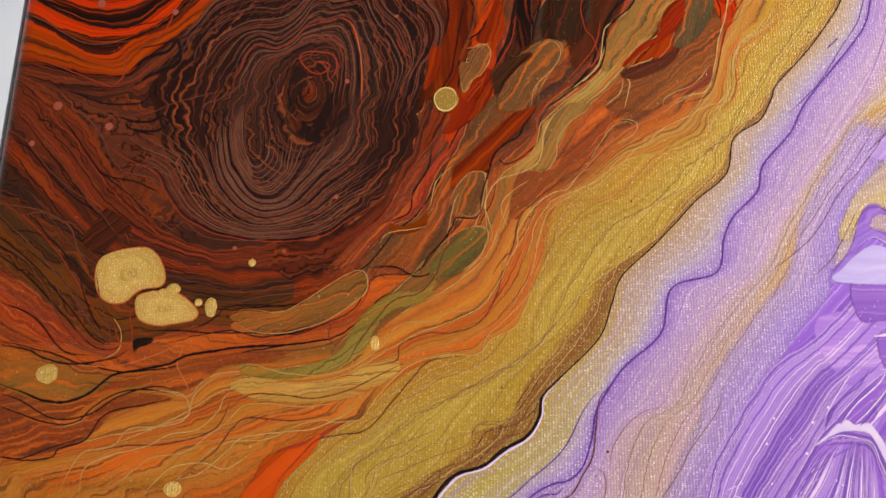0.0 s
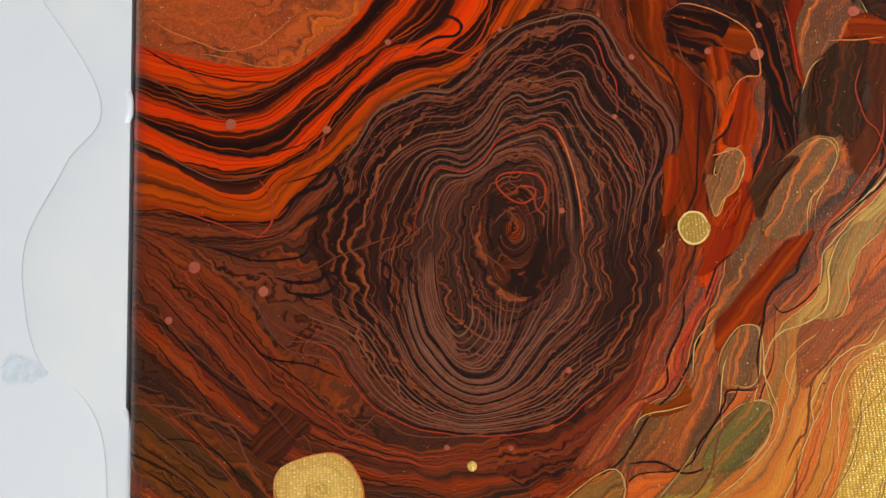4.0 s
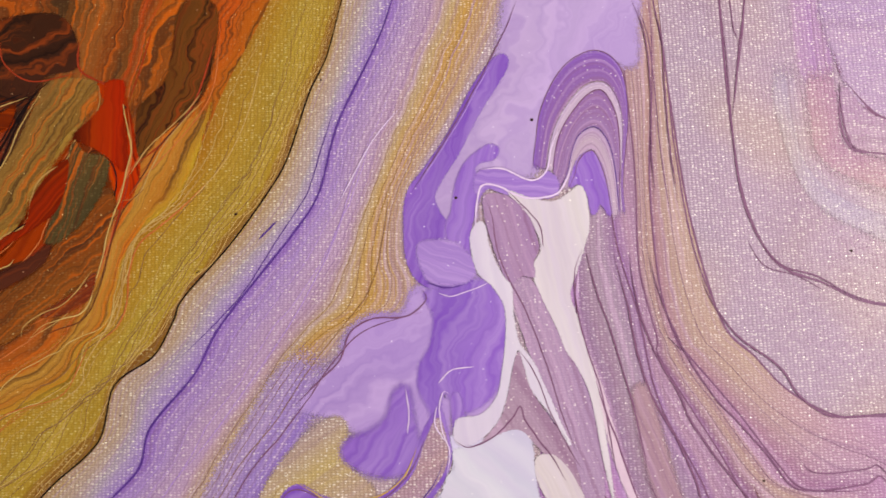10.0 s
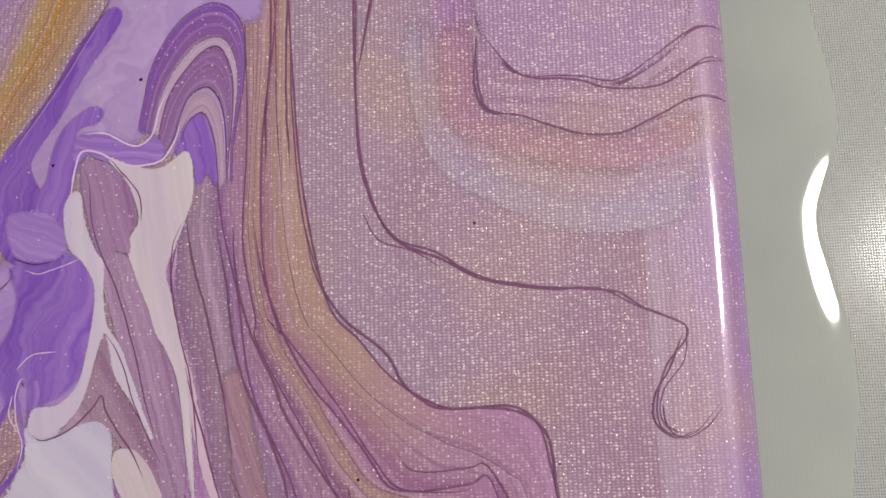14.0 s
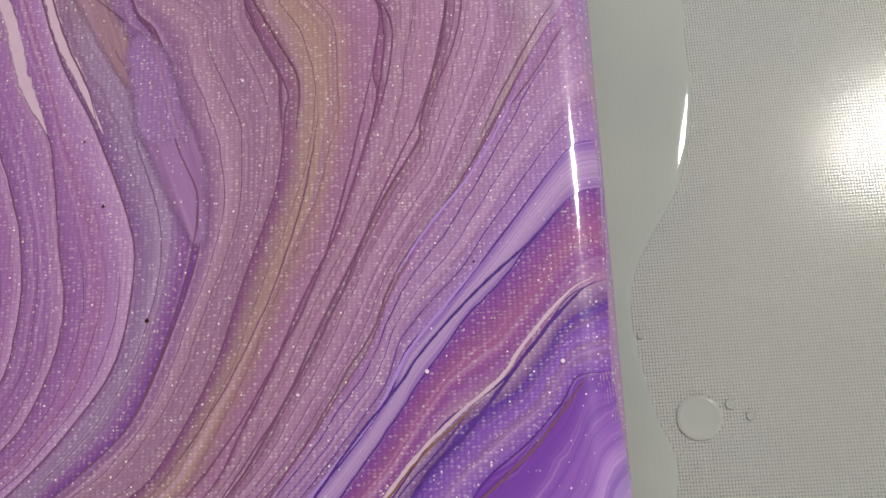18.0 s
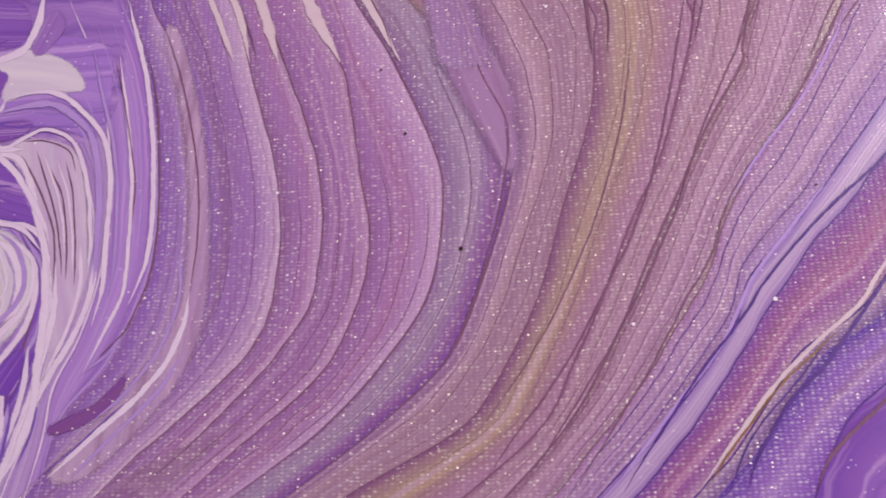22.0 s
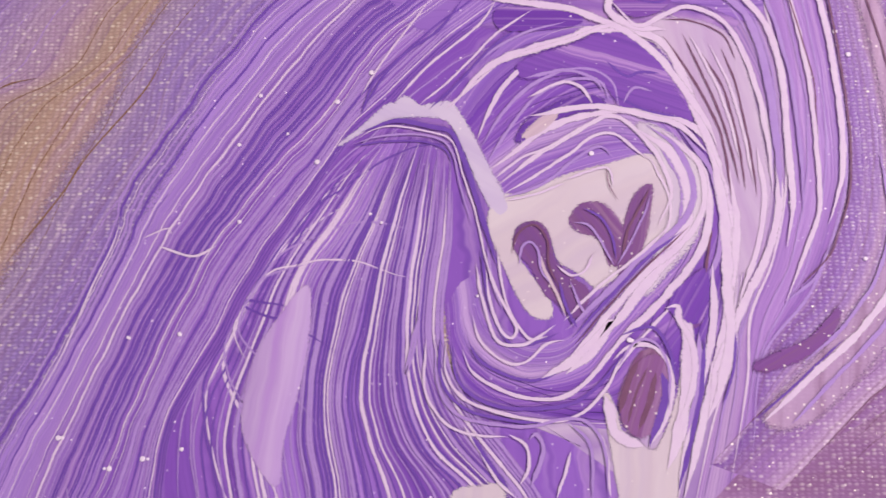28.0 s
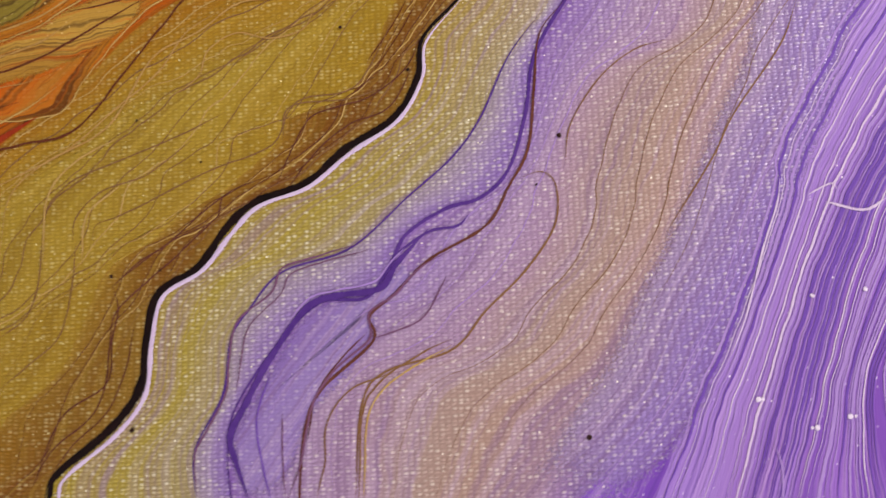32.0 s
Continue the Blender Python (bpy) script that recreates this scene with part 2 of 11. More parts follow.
def paint(name, stops, light="", dark="", streak=14.0, amount=0.5, lines=0.0, line_freq=10.0, warp=0.05, zig=0.0, long=0.025,
          flakes=0.0, flake="f6e9e4", weave=0.3, rough=0.42, metal=0.0, seed=0.0, patch=0.25, patch_colour="", second="", turn=(0.0, 1.0), soft=False, spec=0.2, hard=(0.52, 0.68), wash=(1.0, 1.0, 1.0), coat=0.0):
    """Poured acrylic paint: colours across the flow, long streaks and fine threads along it, mica flakes and the cloth
    below with painted glints.
    """
    n = Net(name)

    def deep(h):
        c = deep_tone(h)
        return (min(0.9, c[0] * wash[0]), min(0.9, c[1] * wash[1]), min(0.9, c[2] * wash[2]), 1.0)

    uv = n.node("ShaderNodeUVMap")
    uv.uv_map = "flow"
    sep = n.node("ShaderNodeSeparateXYZ")
    n.link(uv.outputs[0], sep.inputs[0])
    u, v = sep.outputs[0], sep.outputs[1]
    geo = n.node("ShaderNodeTexCoord").outputs["Object"]
    big = n.noise(geo, 55.0, 2.0)
    small = n.noise(geo, 210.0, 2.0)
    bend = n.math("ADD", n.math("MULTIPLY", n.math("SUBTRACT", big, 0.5), warp * 2), n.math("MULTIPLY", n.math("SUBTRACT", small, 0.5), warp))
    if zig:
        bend = n.math("ADD", bend, n.math("MULTIPLY", n.math("SUBTRACT", n.noise(geo, 130.0, 3.0, 0.55), 0.5), zig))
    w = n.math("ADD", v, bend)
    base = n.ramp(w, [(p, deep(c)) for p, c in stops])
    if second:
        s = second.split()
        other = n.ramp(w, [(k / (len(s) - 1), deep(h)) for k, h in enumerate(s)])
        base = n.mix(n.span(n.math("ADD", u, n.math("MULTIPLY", big, 30.0)), *turn), base, other)
    along = n.math("MULTIPLY", u, long)
    s1 = n.noise(n.vec(along, n.math("MULTIPLY", w, streak), seed), 1.0, 3.0, 0.6)
    s2 = n.noise(n.vec(n.math("MULTIPLY", along, 0.7), n.math("MULTIPLY", w, streak * 1.7), seed + 9.1), 1.0, 2.0, 0.55)
    if light:
        base = n.mix(n.math("MULTIPLY", n.span(s1, *hard), amount), base, deep(light))
    if dark:
        base = n.mix(n.math("MULTIPLY", n.span(s2, *hard), amount), base, deep(dark))
    if patch_colour:
        base = n.mix(n.math("MULTIPLY", n.span(n.noise(geo, 33.0, 1.5), 0.47, 0.68), patch), base, deep(patch_colour))
    height = n.math("MULTIPLY", s1, 0.4)
    if lines:
        wave = n.noise(n.vec(n.math("MULTIPLY", along, 0.5), n.math("MULTIPLY", w, line_freq), seed + 4.4), 1.0, 1.0, 0.4)
        edge = n.math("ABSOLUTE", n.math("SUBTRACT", n.math("FRACT", n.math("MULTIPLY", wave, 9.0)), 0.5))
        thin = n.math("MULTIPLY", n.span(edge, 0.0, 0.10, 1.0, 0.0), lines)
        base = n.mix(thin, base, deep(dark or "40202a"))
        height = n.math("SUBTRACT", height, n.math("MULTIPLY", thin, 0.4))
    # the cloth below: a close grid of knots, uneven glints and gap shade painted into the colour
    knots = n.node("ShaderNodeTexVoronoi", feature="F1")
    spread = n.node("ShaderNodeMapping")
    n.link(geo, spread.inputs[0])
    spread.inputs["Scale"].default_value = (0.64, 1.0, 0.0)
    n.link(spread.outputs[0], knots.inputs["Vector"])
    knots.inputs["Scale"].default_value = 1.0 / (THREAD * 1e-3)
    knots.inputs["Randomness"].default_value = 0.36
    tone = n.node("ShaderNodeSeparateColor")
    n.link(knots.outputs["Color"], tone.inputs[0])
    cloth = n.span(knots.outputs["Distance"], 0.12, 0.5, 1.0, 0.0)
    if weave:
        # shade between the knots is multiplied into the base colour
        gap_shade = n.math("MULTIPLY", n.span(knots.outputs["Distance"], 0.3, 0.6), weave * 0.75)
        base = n.mix(gap_shade, base, n.mix(1.0, base, (0.5, 0.45, 0.45, 1), "MULTIPLY"))
        # painted glint: random knots are mixed towards the flake colour
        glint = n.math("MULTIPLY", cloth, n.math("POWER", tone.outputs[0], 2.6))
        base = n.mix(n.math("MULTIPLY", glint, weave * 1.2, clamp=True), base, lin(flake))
    if flakes:
        vor = n.node("ShaderNodeTexVoronoi", feature="F1")
        n.link(geo, vor.inputs["Vector"])
        vor.inputs["Scale"].default_value = 1.0 / 0.5e-3
        pick = n.node("ShaderNodeSeparateColor")
        n.link(vor.outputs["Color"], pick.inputs[0])
        size = n.math("MULTIPLY", pick.outputs[1], 0.32)
        speck = n.math("MULTIPLY", n.math("LESS_THAN", vor.outputs["Distance"], size), n.math("LESS_THAN", pick.outputs[0], flakes))
        base = n.mix(n.math("MULTIPLY", speck, n.span(pick.outputs[2], 0.0, 1.0, 0.25, 0.95)), base, lin(flake))
    n.link(base, n.shader.inputs["Base Color"])
    n.shader.inputs["Roughness"].default_value = rough
    n.shader.inputs["Metallic"].default_value = metal
    n.shader.inputs["Specular IOR Level"].default_value = spec
    # towards the ends of the canvas the paint is thick, smooth and glossy
    place = n.node("ShaderNodeSeparateXYZ")
    n.link(geo, place.inputs[0])
    thick = n.span(n.math("ABSOLUTE", place.outputs[0]), 0.1950, 0.1985)
    bump = n.node("ShaderNodeBump")
    n.link(n.math("SUBTRACT", 0.5, n.math("MULTIPLY", thick, 0.48)), bump.inputs["Strength"])
    bump.inputs["Distance"].default_value = 0.00025
    n.link(n.math("ADD", height, n.math("MULTIPLY", cloth, weave * 1.8)), bump.inputs["Height"])
    n.link(bump.outputs[0], n.shader.inputs["Normal"])
    n.link(n.math("ADD", coat, n.math("MULTIPLY", thick, 0.9 - coat)), n.shader.inputs["Coat Weight"])
    n.link(n.math("SUBTRACT", 0.2, n.math("MULTIPLY", thick, 0.14)), n.shader.inputs["Coat Roughness"])
    n.link(bump.outputs[0], n.shader.inputs["Coat Normal"])
    if soft:
        rim = n.node("ShaderNodeAttribute")
        rim.attribute_name = "edge"
        fade = n.math("ADD", rim.outputs["Fac"], n.math("MULTIPLY", n.math("SUBTRACT", n.noise(geo, 5200.0, 2.0, 0.6), 0.5), 1.5))
        n.link(n.span(fade, 0.44, 0.56), n.shader.inputs["Alpha"])
    return n.mat


def plain(name, colour, rough=0.5, other="", scale=200.0, amount=0.4, metal=0.0, bump=0.2, depth=0.0002, soft=False, dust=False):
    """A plain surface with soft mottling at two sizes."""
    n = Net(name)
    geo = n.node("ShaderNodeTexCoord").outputs["Object"]
    a = n.noise(geo, scale, 3.0)
    b = n.noise(geo, scale * 0.12, 2.0)
    c = n.mix(n.math("MULTIPLY", n.span(n.math("ADD", a, b), 0.75, 1.25), amount), lin(colour), lin(other or colour))
    n.link(c, n.shader.inputs["Base Color"])
    n.shader.inputs["Roughness"].default_value = rough
    n.shader.inputs["Metallic"].default_value = metal
    n.shader.inputs["Specular IOR Level"].default_value = 0.12
    if soft:
        uv = n.node("ShaderNodeUVMap")
        uv.uv_map = "flow"
        sep = n.node("ShaderNodeSeparateXYZ")
        n.link(uv.outputs[0], sep.inputs[0])
        mid = n.math("ABSOLUTE", n.math("SUBTRACT", sep.outputs[1], 0.5))
        fade = n.math("ADD", mid, n.math("MULTIPLY", n.math("SUBTRACT", n.noise(geo, 5200.0, 2.0, 0.6), 0.5), 0.36))
        n.link(n.span(fade, 0.28, 0.34, 1.0, 0.0), n.shader.inputs["Alpha"])
    if dust:
        rim = n.node("ShaderNodeAttribute")
        rim.attribute_name = "edge"
        grain = n.math("MULTIPLY", n.math("SUBTRACT", n.noise(geo, 4000.0, 2.0, 0.6), 0.5), 1.3)
        cloud = n.math("MULTIPLY", n.math("SUBTRACT", n.noise(geo, 160.0, 3.0), 0.5), 0.9)
        n.link(n.span(n.math("ADD", n.math("ADD", n.math("MULTIPLY", rim.outputs["Fac"], 0.75), grain), cloud), 0.56, 0.68), n.shader.inputs["Alpha"])
    bm = n.node("ShaderNodeBump")
    bm.inputs["Strength"].default_value, bm.inputs["Distance"].default_value = bump, depth
    n.link(a, bm.inputs["Height"])
    n.link(bm.outputs[0], n.shader.inputs["Normal"])
    return n.mat

# ---- the room: plain walls far around the table ----
WALL = plain("wall_paint", "d8d6d0", 0.8, "cfccc4", 6.0)
FLOORING = plain("floor_boards", "8a7258", 0.5, "6f5a44", 9.0)


def slab(name, x0, x1, y0, y1, z0, z1, material, parent=None, bevel=0.0, kind="", label=""):
    bm = bmesh.new()
    bmesh.ops.create_cube(bm, size=1)
    for v in bm.verts:
        v.co = (x0 + (v.co.x + 0.5) * (x1 - x0), y0 + (v.co.y + 0.5) * (y1 - y0), z0 + (v.co.z + 0.5) * (z1 - z0))
    if bevel:
        bmesh.ops.bevel(bm, geom=bm.edges[:], offset=bevel, segments=3, affect="EDGES", profile=0.5)
    me = bpy.data.meshes.new(name)
    bm.to_mesh(me)
    bm.free()
    me.materials.append(material)
    ob = new(name, me)
    ob.parent = parent
    return tagged(ob, label, "", "", kind)


RX, RY, RH = 1.9, 1.7, 2.5
slab("floor", -RX, RX, -RY, RY, -0.05, 0.0, FLOORING, kind="structure", label="plain brown floor below the table")
slab("ceiling", -RX - 0.1, RX + 0.1, -RY - 0.1, RY + 0.1, RH, RH + 0.1, WALL, kind="structure", label="plain off-white ceiling above the table")
slab("wall_east", RX, RX + 0.1, -RY, RY, 0.0, RH, WALL, kind="structure", label="plain off-white wall")
slab("wall_west", -RX - 0.1, -RX, -RY, RY, 0.0, RH, WALL, kind="structure", label="plain off-white wall")
slab("wall_north", -RX, RX, RY, RY + 0.1, 0.0, RH, WALL, kind="structure", label="plain off-white wall")
# opening and frame added out of view, to hold the soft fill lamp
WX, W0, W1 = 1.2, 1.1, 2.4
for x0, x1, z0, z1 in ((-RX, -WX, 0.0, RH), (WX, RX, 0.0, RH), (-WX, WX, 0.0, W0), (-WX, WX, W1, RH)):
    slab("wall_south", x0, x1, -RY - 0.1, -RY, z0, z1, WALL, kind="structure", label="plain off-white wall beside the added window")
window = tagged(new("added_window_1"), "plain white window frame, unseen, added in the south wall around the fill lamp", "window", kind="structure")
for x0, x1, z0, z1, part in ((-WX, WX, W0, W0 + 0.05, "added_window_sill"), (-WX, WX, W1 - 0.05, W1, "added_window_frame"), (-WX, -WX + 0.05, W0 + 0.05, W1 - 0.05, "added_window_frame"), (WX - 0.05, WX, W0 + 0.05, W1 - 0.05, "added_window_frame")):
    slab(part, x0, x1, -RY - 0.097, -RY - 0.03, z0, z1, WALL, window)

# ---- the table, its plastic sheet and the spilled resin ----
WOOD = plain("table_wood", "9a7a55", 0.45, "7d6040", 14.0)


def build_table():
    table = tagged(new("work_table"), "plain wooden work table under an embossed plastic sheet", "table")
    table.location = (0, 0, 0)
    slab("tabletop", -0.62, 0.62, -0.42, 0.42, TABLE - 0.032, TABLE - 0.002, WOOD, table, 0.004)
    for sx in (-1, 1):
        for sy in (-1, 1):
            slab("leg", sx * 0.56 - 0.03, sx * 0.56 + 0.03, sy * 0.36 - 0.03, sy * 0.36 + 0.03, 0.0, TABLE - 0.032, WOOD, table, 0.003)
    return table


build_table()


def plastic(name):
    """Grey-white embossed vinyl: rows of small round studs."""
    n = Net(name)
    geo = n.node("ShaderNodeTexCoord").outputs["Object"]
    xyz = n.node("ShaderNodeSeparateXYZ")
    n.link(geo, xyz.inputs[0])
    k = 2 * math.pi / 0.95e-3
    a = n.math("SINE", n.math("MULTIPLY", n.math("ADD", xyz.outputs[0], n.math("MULTIPLY", xyz.outputs[1], 0.9)), k))
    b = n.math("SINE", n.math("MULTIPLY", n.math("SUBTRACT", xyz.outputs[0], n.math("MULTIPLY", xyz.outputs[1], 0.9)), k))
    stud = n.math("MULTIPLY", a, b)
    big = n.noise(geo, 16.0, 3.0)
    col = n.mix(n.span(big, 0.4, 0.62), lin("a2a4a3"), lin("a8a7a4"))
    # stud tops mixed lighter than the valleys: their dotted shine put into the colour
    col = n.mix(n.math("MULTIPLY", n.span(stud, -0.1, 0.5), 0.3), col, lin("b8baba"))
    n.link(col, n.shader.inputs["Base Color"])
    n.shader.inputs["Roughness"].default_value = 0.16
    n.shader.inputs["Specular IOR Level"].default_value = 0.32
    bump = n.node("ShaderNodeBump")
    bump.inputs["Strength"].default_value, bump.inputs["Distance"].default_value = 1.0, 0.00018
    n.link(n.math("MINIMUM", stud, 0.15), bump.inputs["Height"])
    n.link(bump.outputs[0], n.shader.inputs["Normal"])
    return n.mat


def resin(name, colour, other="b4b4ad"):
    """Cured clear resin over the sheet: smooth, very glossy, faint ridges."""
    n = Net(name)
    geo = n.node("ShaderNodeTexCoord").outputs["Object"]
    xyz = n.node("ShaderNodeSeparateXYZ")
    n.link(geo, xyz.inputs[0])
    ridge = n.math("SINE", n.math("MULTIPLY", xyz.outputs[0], 2 * math.pi / 0.95e-3))
    soft = n.noise(geo, 40.0, 2.0)
    col = n.mix(n.span(soft, 0.35, 0.65), lin(colour), lin(other))
    col = n.mix(n.math("MULTIPLY", n.span(ridge, 0.2, 1.0), n.math("MULTIPLY", soft, 0.10)), col, lin("b0b2b0"))
    n.link(col, n.shader.inputs["Base Color"])
    n.shader.inputs["Roughness"].default_value = 0.05
    return n.mat


SHEET = plastic("embossed_plastic")
WHITE_SHEET = plain("white_film", "ccd4e4", 0.4, "d8dce4", 30.0, 0.6)
RESIN = resin("clear_resin", "959997", "9c9f9b")
BOARD = TOP - 0.0025
white_ob = tagged(new("white_board"), "white coated board with faint smears beside the canvas", "board")
white_ob.location = (-0.40, 0, TABLE)
slab("panel", -0.20, 0.1992, -0.41, 0.41, 0.0001, BOARD - TABLE, WHITE_SHEET, white_ob, 0.0006)
sheet_ob = slab("plastic_sheet", -0.60, 0.60, -0.41, 0.41, TABLE - 0.002, TABLE - 0.0001, SHEET, label="grey-white embossed plastic sheet with small studs on the table")
tagged(sheet_ob, category="plastic sheet")


def puddle(name, rim, inner, high, material, label, base=TABLE):
    """A flat pool of cured resin between the canvas and a wavy rim; the rim is a rounded bead."""
    sign = 1 if inner < rim[:, 0].mean() else -1
    n = len(rim)
    rows = [(0.0, 0.0), (0.08, 0.3), (0.3, 0.42), (1.0, 0.52), (2.0, 0.62), (3.0, 0.70), (4.0, 0.76), (5.0, 0.80), (6.5, 0.82), (8.5, 0.80)]
    cols = [np.c_[rim[:, 0] - sign * d, rim[:, 1], np.full(n, h * high)] for d, h in rows]
    cols.append(np.c_[np.full(n, inner), rim[:, 1], np.full(n, 0.8 * high)])
    m = len(cols)
    xyz = np.stack(cols, 1).reshape(-1, 3) * MM + np.array([0, 0, base])
    f = grid_faces(n, m)
    me = bpy.data.meshes.new(name)
    if sign > 0:
        f = f[:, ::-1]
    me.from_pydata(xyz.tolist(), [], f[:, ::-1].tolist())
    me.polygons.foreach_set("use_smooth", np.ones(len(me.polygons), bool))
    me.materials.append(material)
    return tagged(new(name, me), label, "resin puddle")


rim_east = spline([(222, 150), (222.6, 118), (222.5, 102), (224.9, 87), (225, 74), (220.5, 60), (222, 48), (223.6, 39), (224, 26), (222.5, 18), (220.5, 4), (219.9, -8), (219.8, -18), (216.5, -32), (208.5, -45.5), (206.6, -55), (208.8, -69), (211.3, -77), (210.4, -88), (212, -120), (208, -150)], 0.8)
puddle("resin_puddle", rim_east, 198, 0.9, RESIN, "glossy clear grey resin puddle along the violet canvas edge")
rim_west = spline([(-243, 150), (-209.2, 97.2), (-216.9, 78.2), (-226.2, 59.9), (-226.1, 43.9), (-221.6, 29.4), (-211.2, 21.1), (-205.6, 8.6), (-205.2, -14.2), (-209.4, -50.9), (-212, -90), (-210, -150)], 0.8)
puddle("resin_puddle", rim_west, -200.5, 0.35, resin("thin_resin", "ccd3e2", "d2d8e4"), "thin clear resin puddle on the white board", BOARD)


DROP = resin("resin_drop", "9c9e9c", "a2a29e")


def bubble(x, y, r, label):
    """A burst bubble in the resin: a raised round lip with a shallow dome."""
    prof = [(0.0, 0.75), (0.5, 0.7), (0.8, 0.55), (0.92, 0.8), (1.0, 0.85), (1.07, 0.7), (1.15, 0.38)]
    k = 40
    pts = [(x * MM + r * MM * a * math.cos(2 * math.pi * j / k), y * MM + r * MM * a * math.sin(2 * math.pi * j / k), TABLE + h * 0.3 * MM) for a, h in prof for j in range(k)]
    faces = [(i * k + j, (i + 1) * k + j, (i + 1) * k + (j + 1) % k, i * k + (j + 1) % k) for i in range(len(prof) - 1) for j in range(k)]
    me = bpy.data.meshes.new("resin_bubble")
    me.from_pydata(pts, [], faces)
    me.polygons.foreach_set("use_smooth", np.ones(len(me.polygons), bool))
    me.materials.append(DROP)
    return tagged(new("resin_bubble", me), label, "resin bubble")


BUB = [(215.3, -70.3), (220.2, -68.5), (223, -70.4), (207.7, -57.1)]
for (x, y), r in zip(BUB, (3.0, 0.7, 0.6, 0.5)):
    bubble(x, y, r, "round clear resin drop with a raised lip on the plastic" if r > 2 else "tiny clear resin drop on the plastic sheet")

# ---- the painting: a stretched canvas flooded with poured paint ----
painting = tagged(new("painting"), "stretched canvas of poured acrylic swirls, black, orange, gold and violet", "painting")
painting.location = (0, 0, TOP)
# the cloth on its frame, drowned in paint to its rounded edges
HX, HY = 0.200, 0.150


def side_paint(name):
    """Paint that ran over the edges: dark at one end, violet at the other, in runs."""
    n = Net(name)
    geo = n.node("ShaderNodeTexCoord").outputs["Object"]
    xyz = n.node("ShaderNodeSeparateXYZ")
    n.link(geo, xyz.inputs[0])
    run = n.noise(n.vec(n.math("MULTIPLY", xyz.outputs[0], 25.0), n.math("MULTIPLY", xyz.outputs[1], 90.0), n.math("MULTIPLY", xyz.outputs[2], 8.0)), 1.0, 3.0)
    east = n.ramp(run, [(0.3, lin("7a54a8")), (0.45, lin("8e6ab6")), (0.55, lin("a486c0")), (0.7, lin("7e58a8"))])
    west = n.ramp(run, [(0.35, lin("2a1410")), (0.5, lin("6a2414")), (0.6, lin("3a1812")), (0.7, lin("8a3a1c"))])
    col = n.mix(n.span(xyz.outputs[0], -0.05, 0.02), west, east)
    n.link(col, n.shader.inputs["Base Color"])
    n.shader.inputs["Roughness"].default_value = 0.12
    n.shader.inputs["Coat Weight"].default_value = 0.8
    n.shader.inputs["Coat Roughness"].default_value = 0.03
    return n.mat


CLOTH = side_paint("glossy_edge_paint")


def build_canvas():
    bm = bmesh.new()
    bmesh.ops.create_cube(bm, size=1)
    for v in bm.verts:
        v.co = (v.co.x * 2 * HX + 0.0026 if v.co.x > 0 else -WEST_X * MM, v.co.y * 2 * (HY + 0.0032), -DEEP + (v.co.z + 0.5) * (DEEP - 0.00008))
    bmesh.ops.bevel(bm, geom=[e for e in bm.edges if abs(e.verts[0].co.z - e.verts[1].co.z) < 1e-6 and e.verts[0].co.z > -0.005],
                    offset=0.006, segments=12, affect="EDGES", profile=0.5)
    me = bpy.data.meshes.new("canvas")
    bm.to_mesh(me)
    bm.free()
    for p in me.polygons:
        p.use_smooth = True
    me.materials.append(CLOTH)
    ob = new("canvas", me)
    ob.parent = painting
    ob["label"] = "stretched canvas with glossy paint-covered rounded edges"
    return ob


build_canvas()

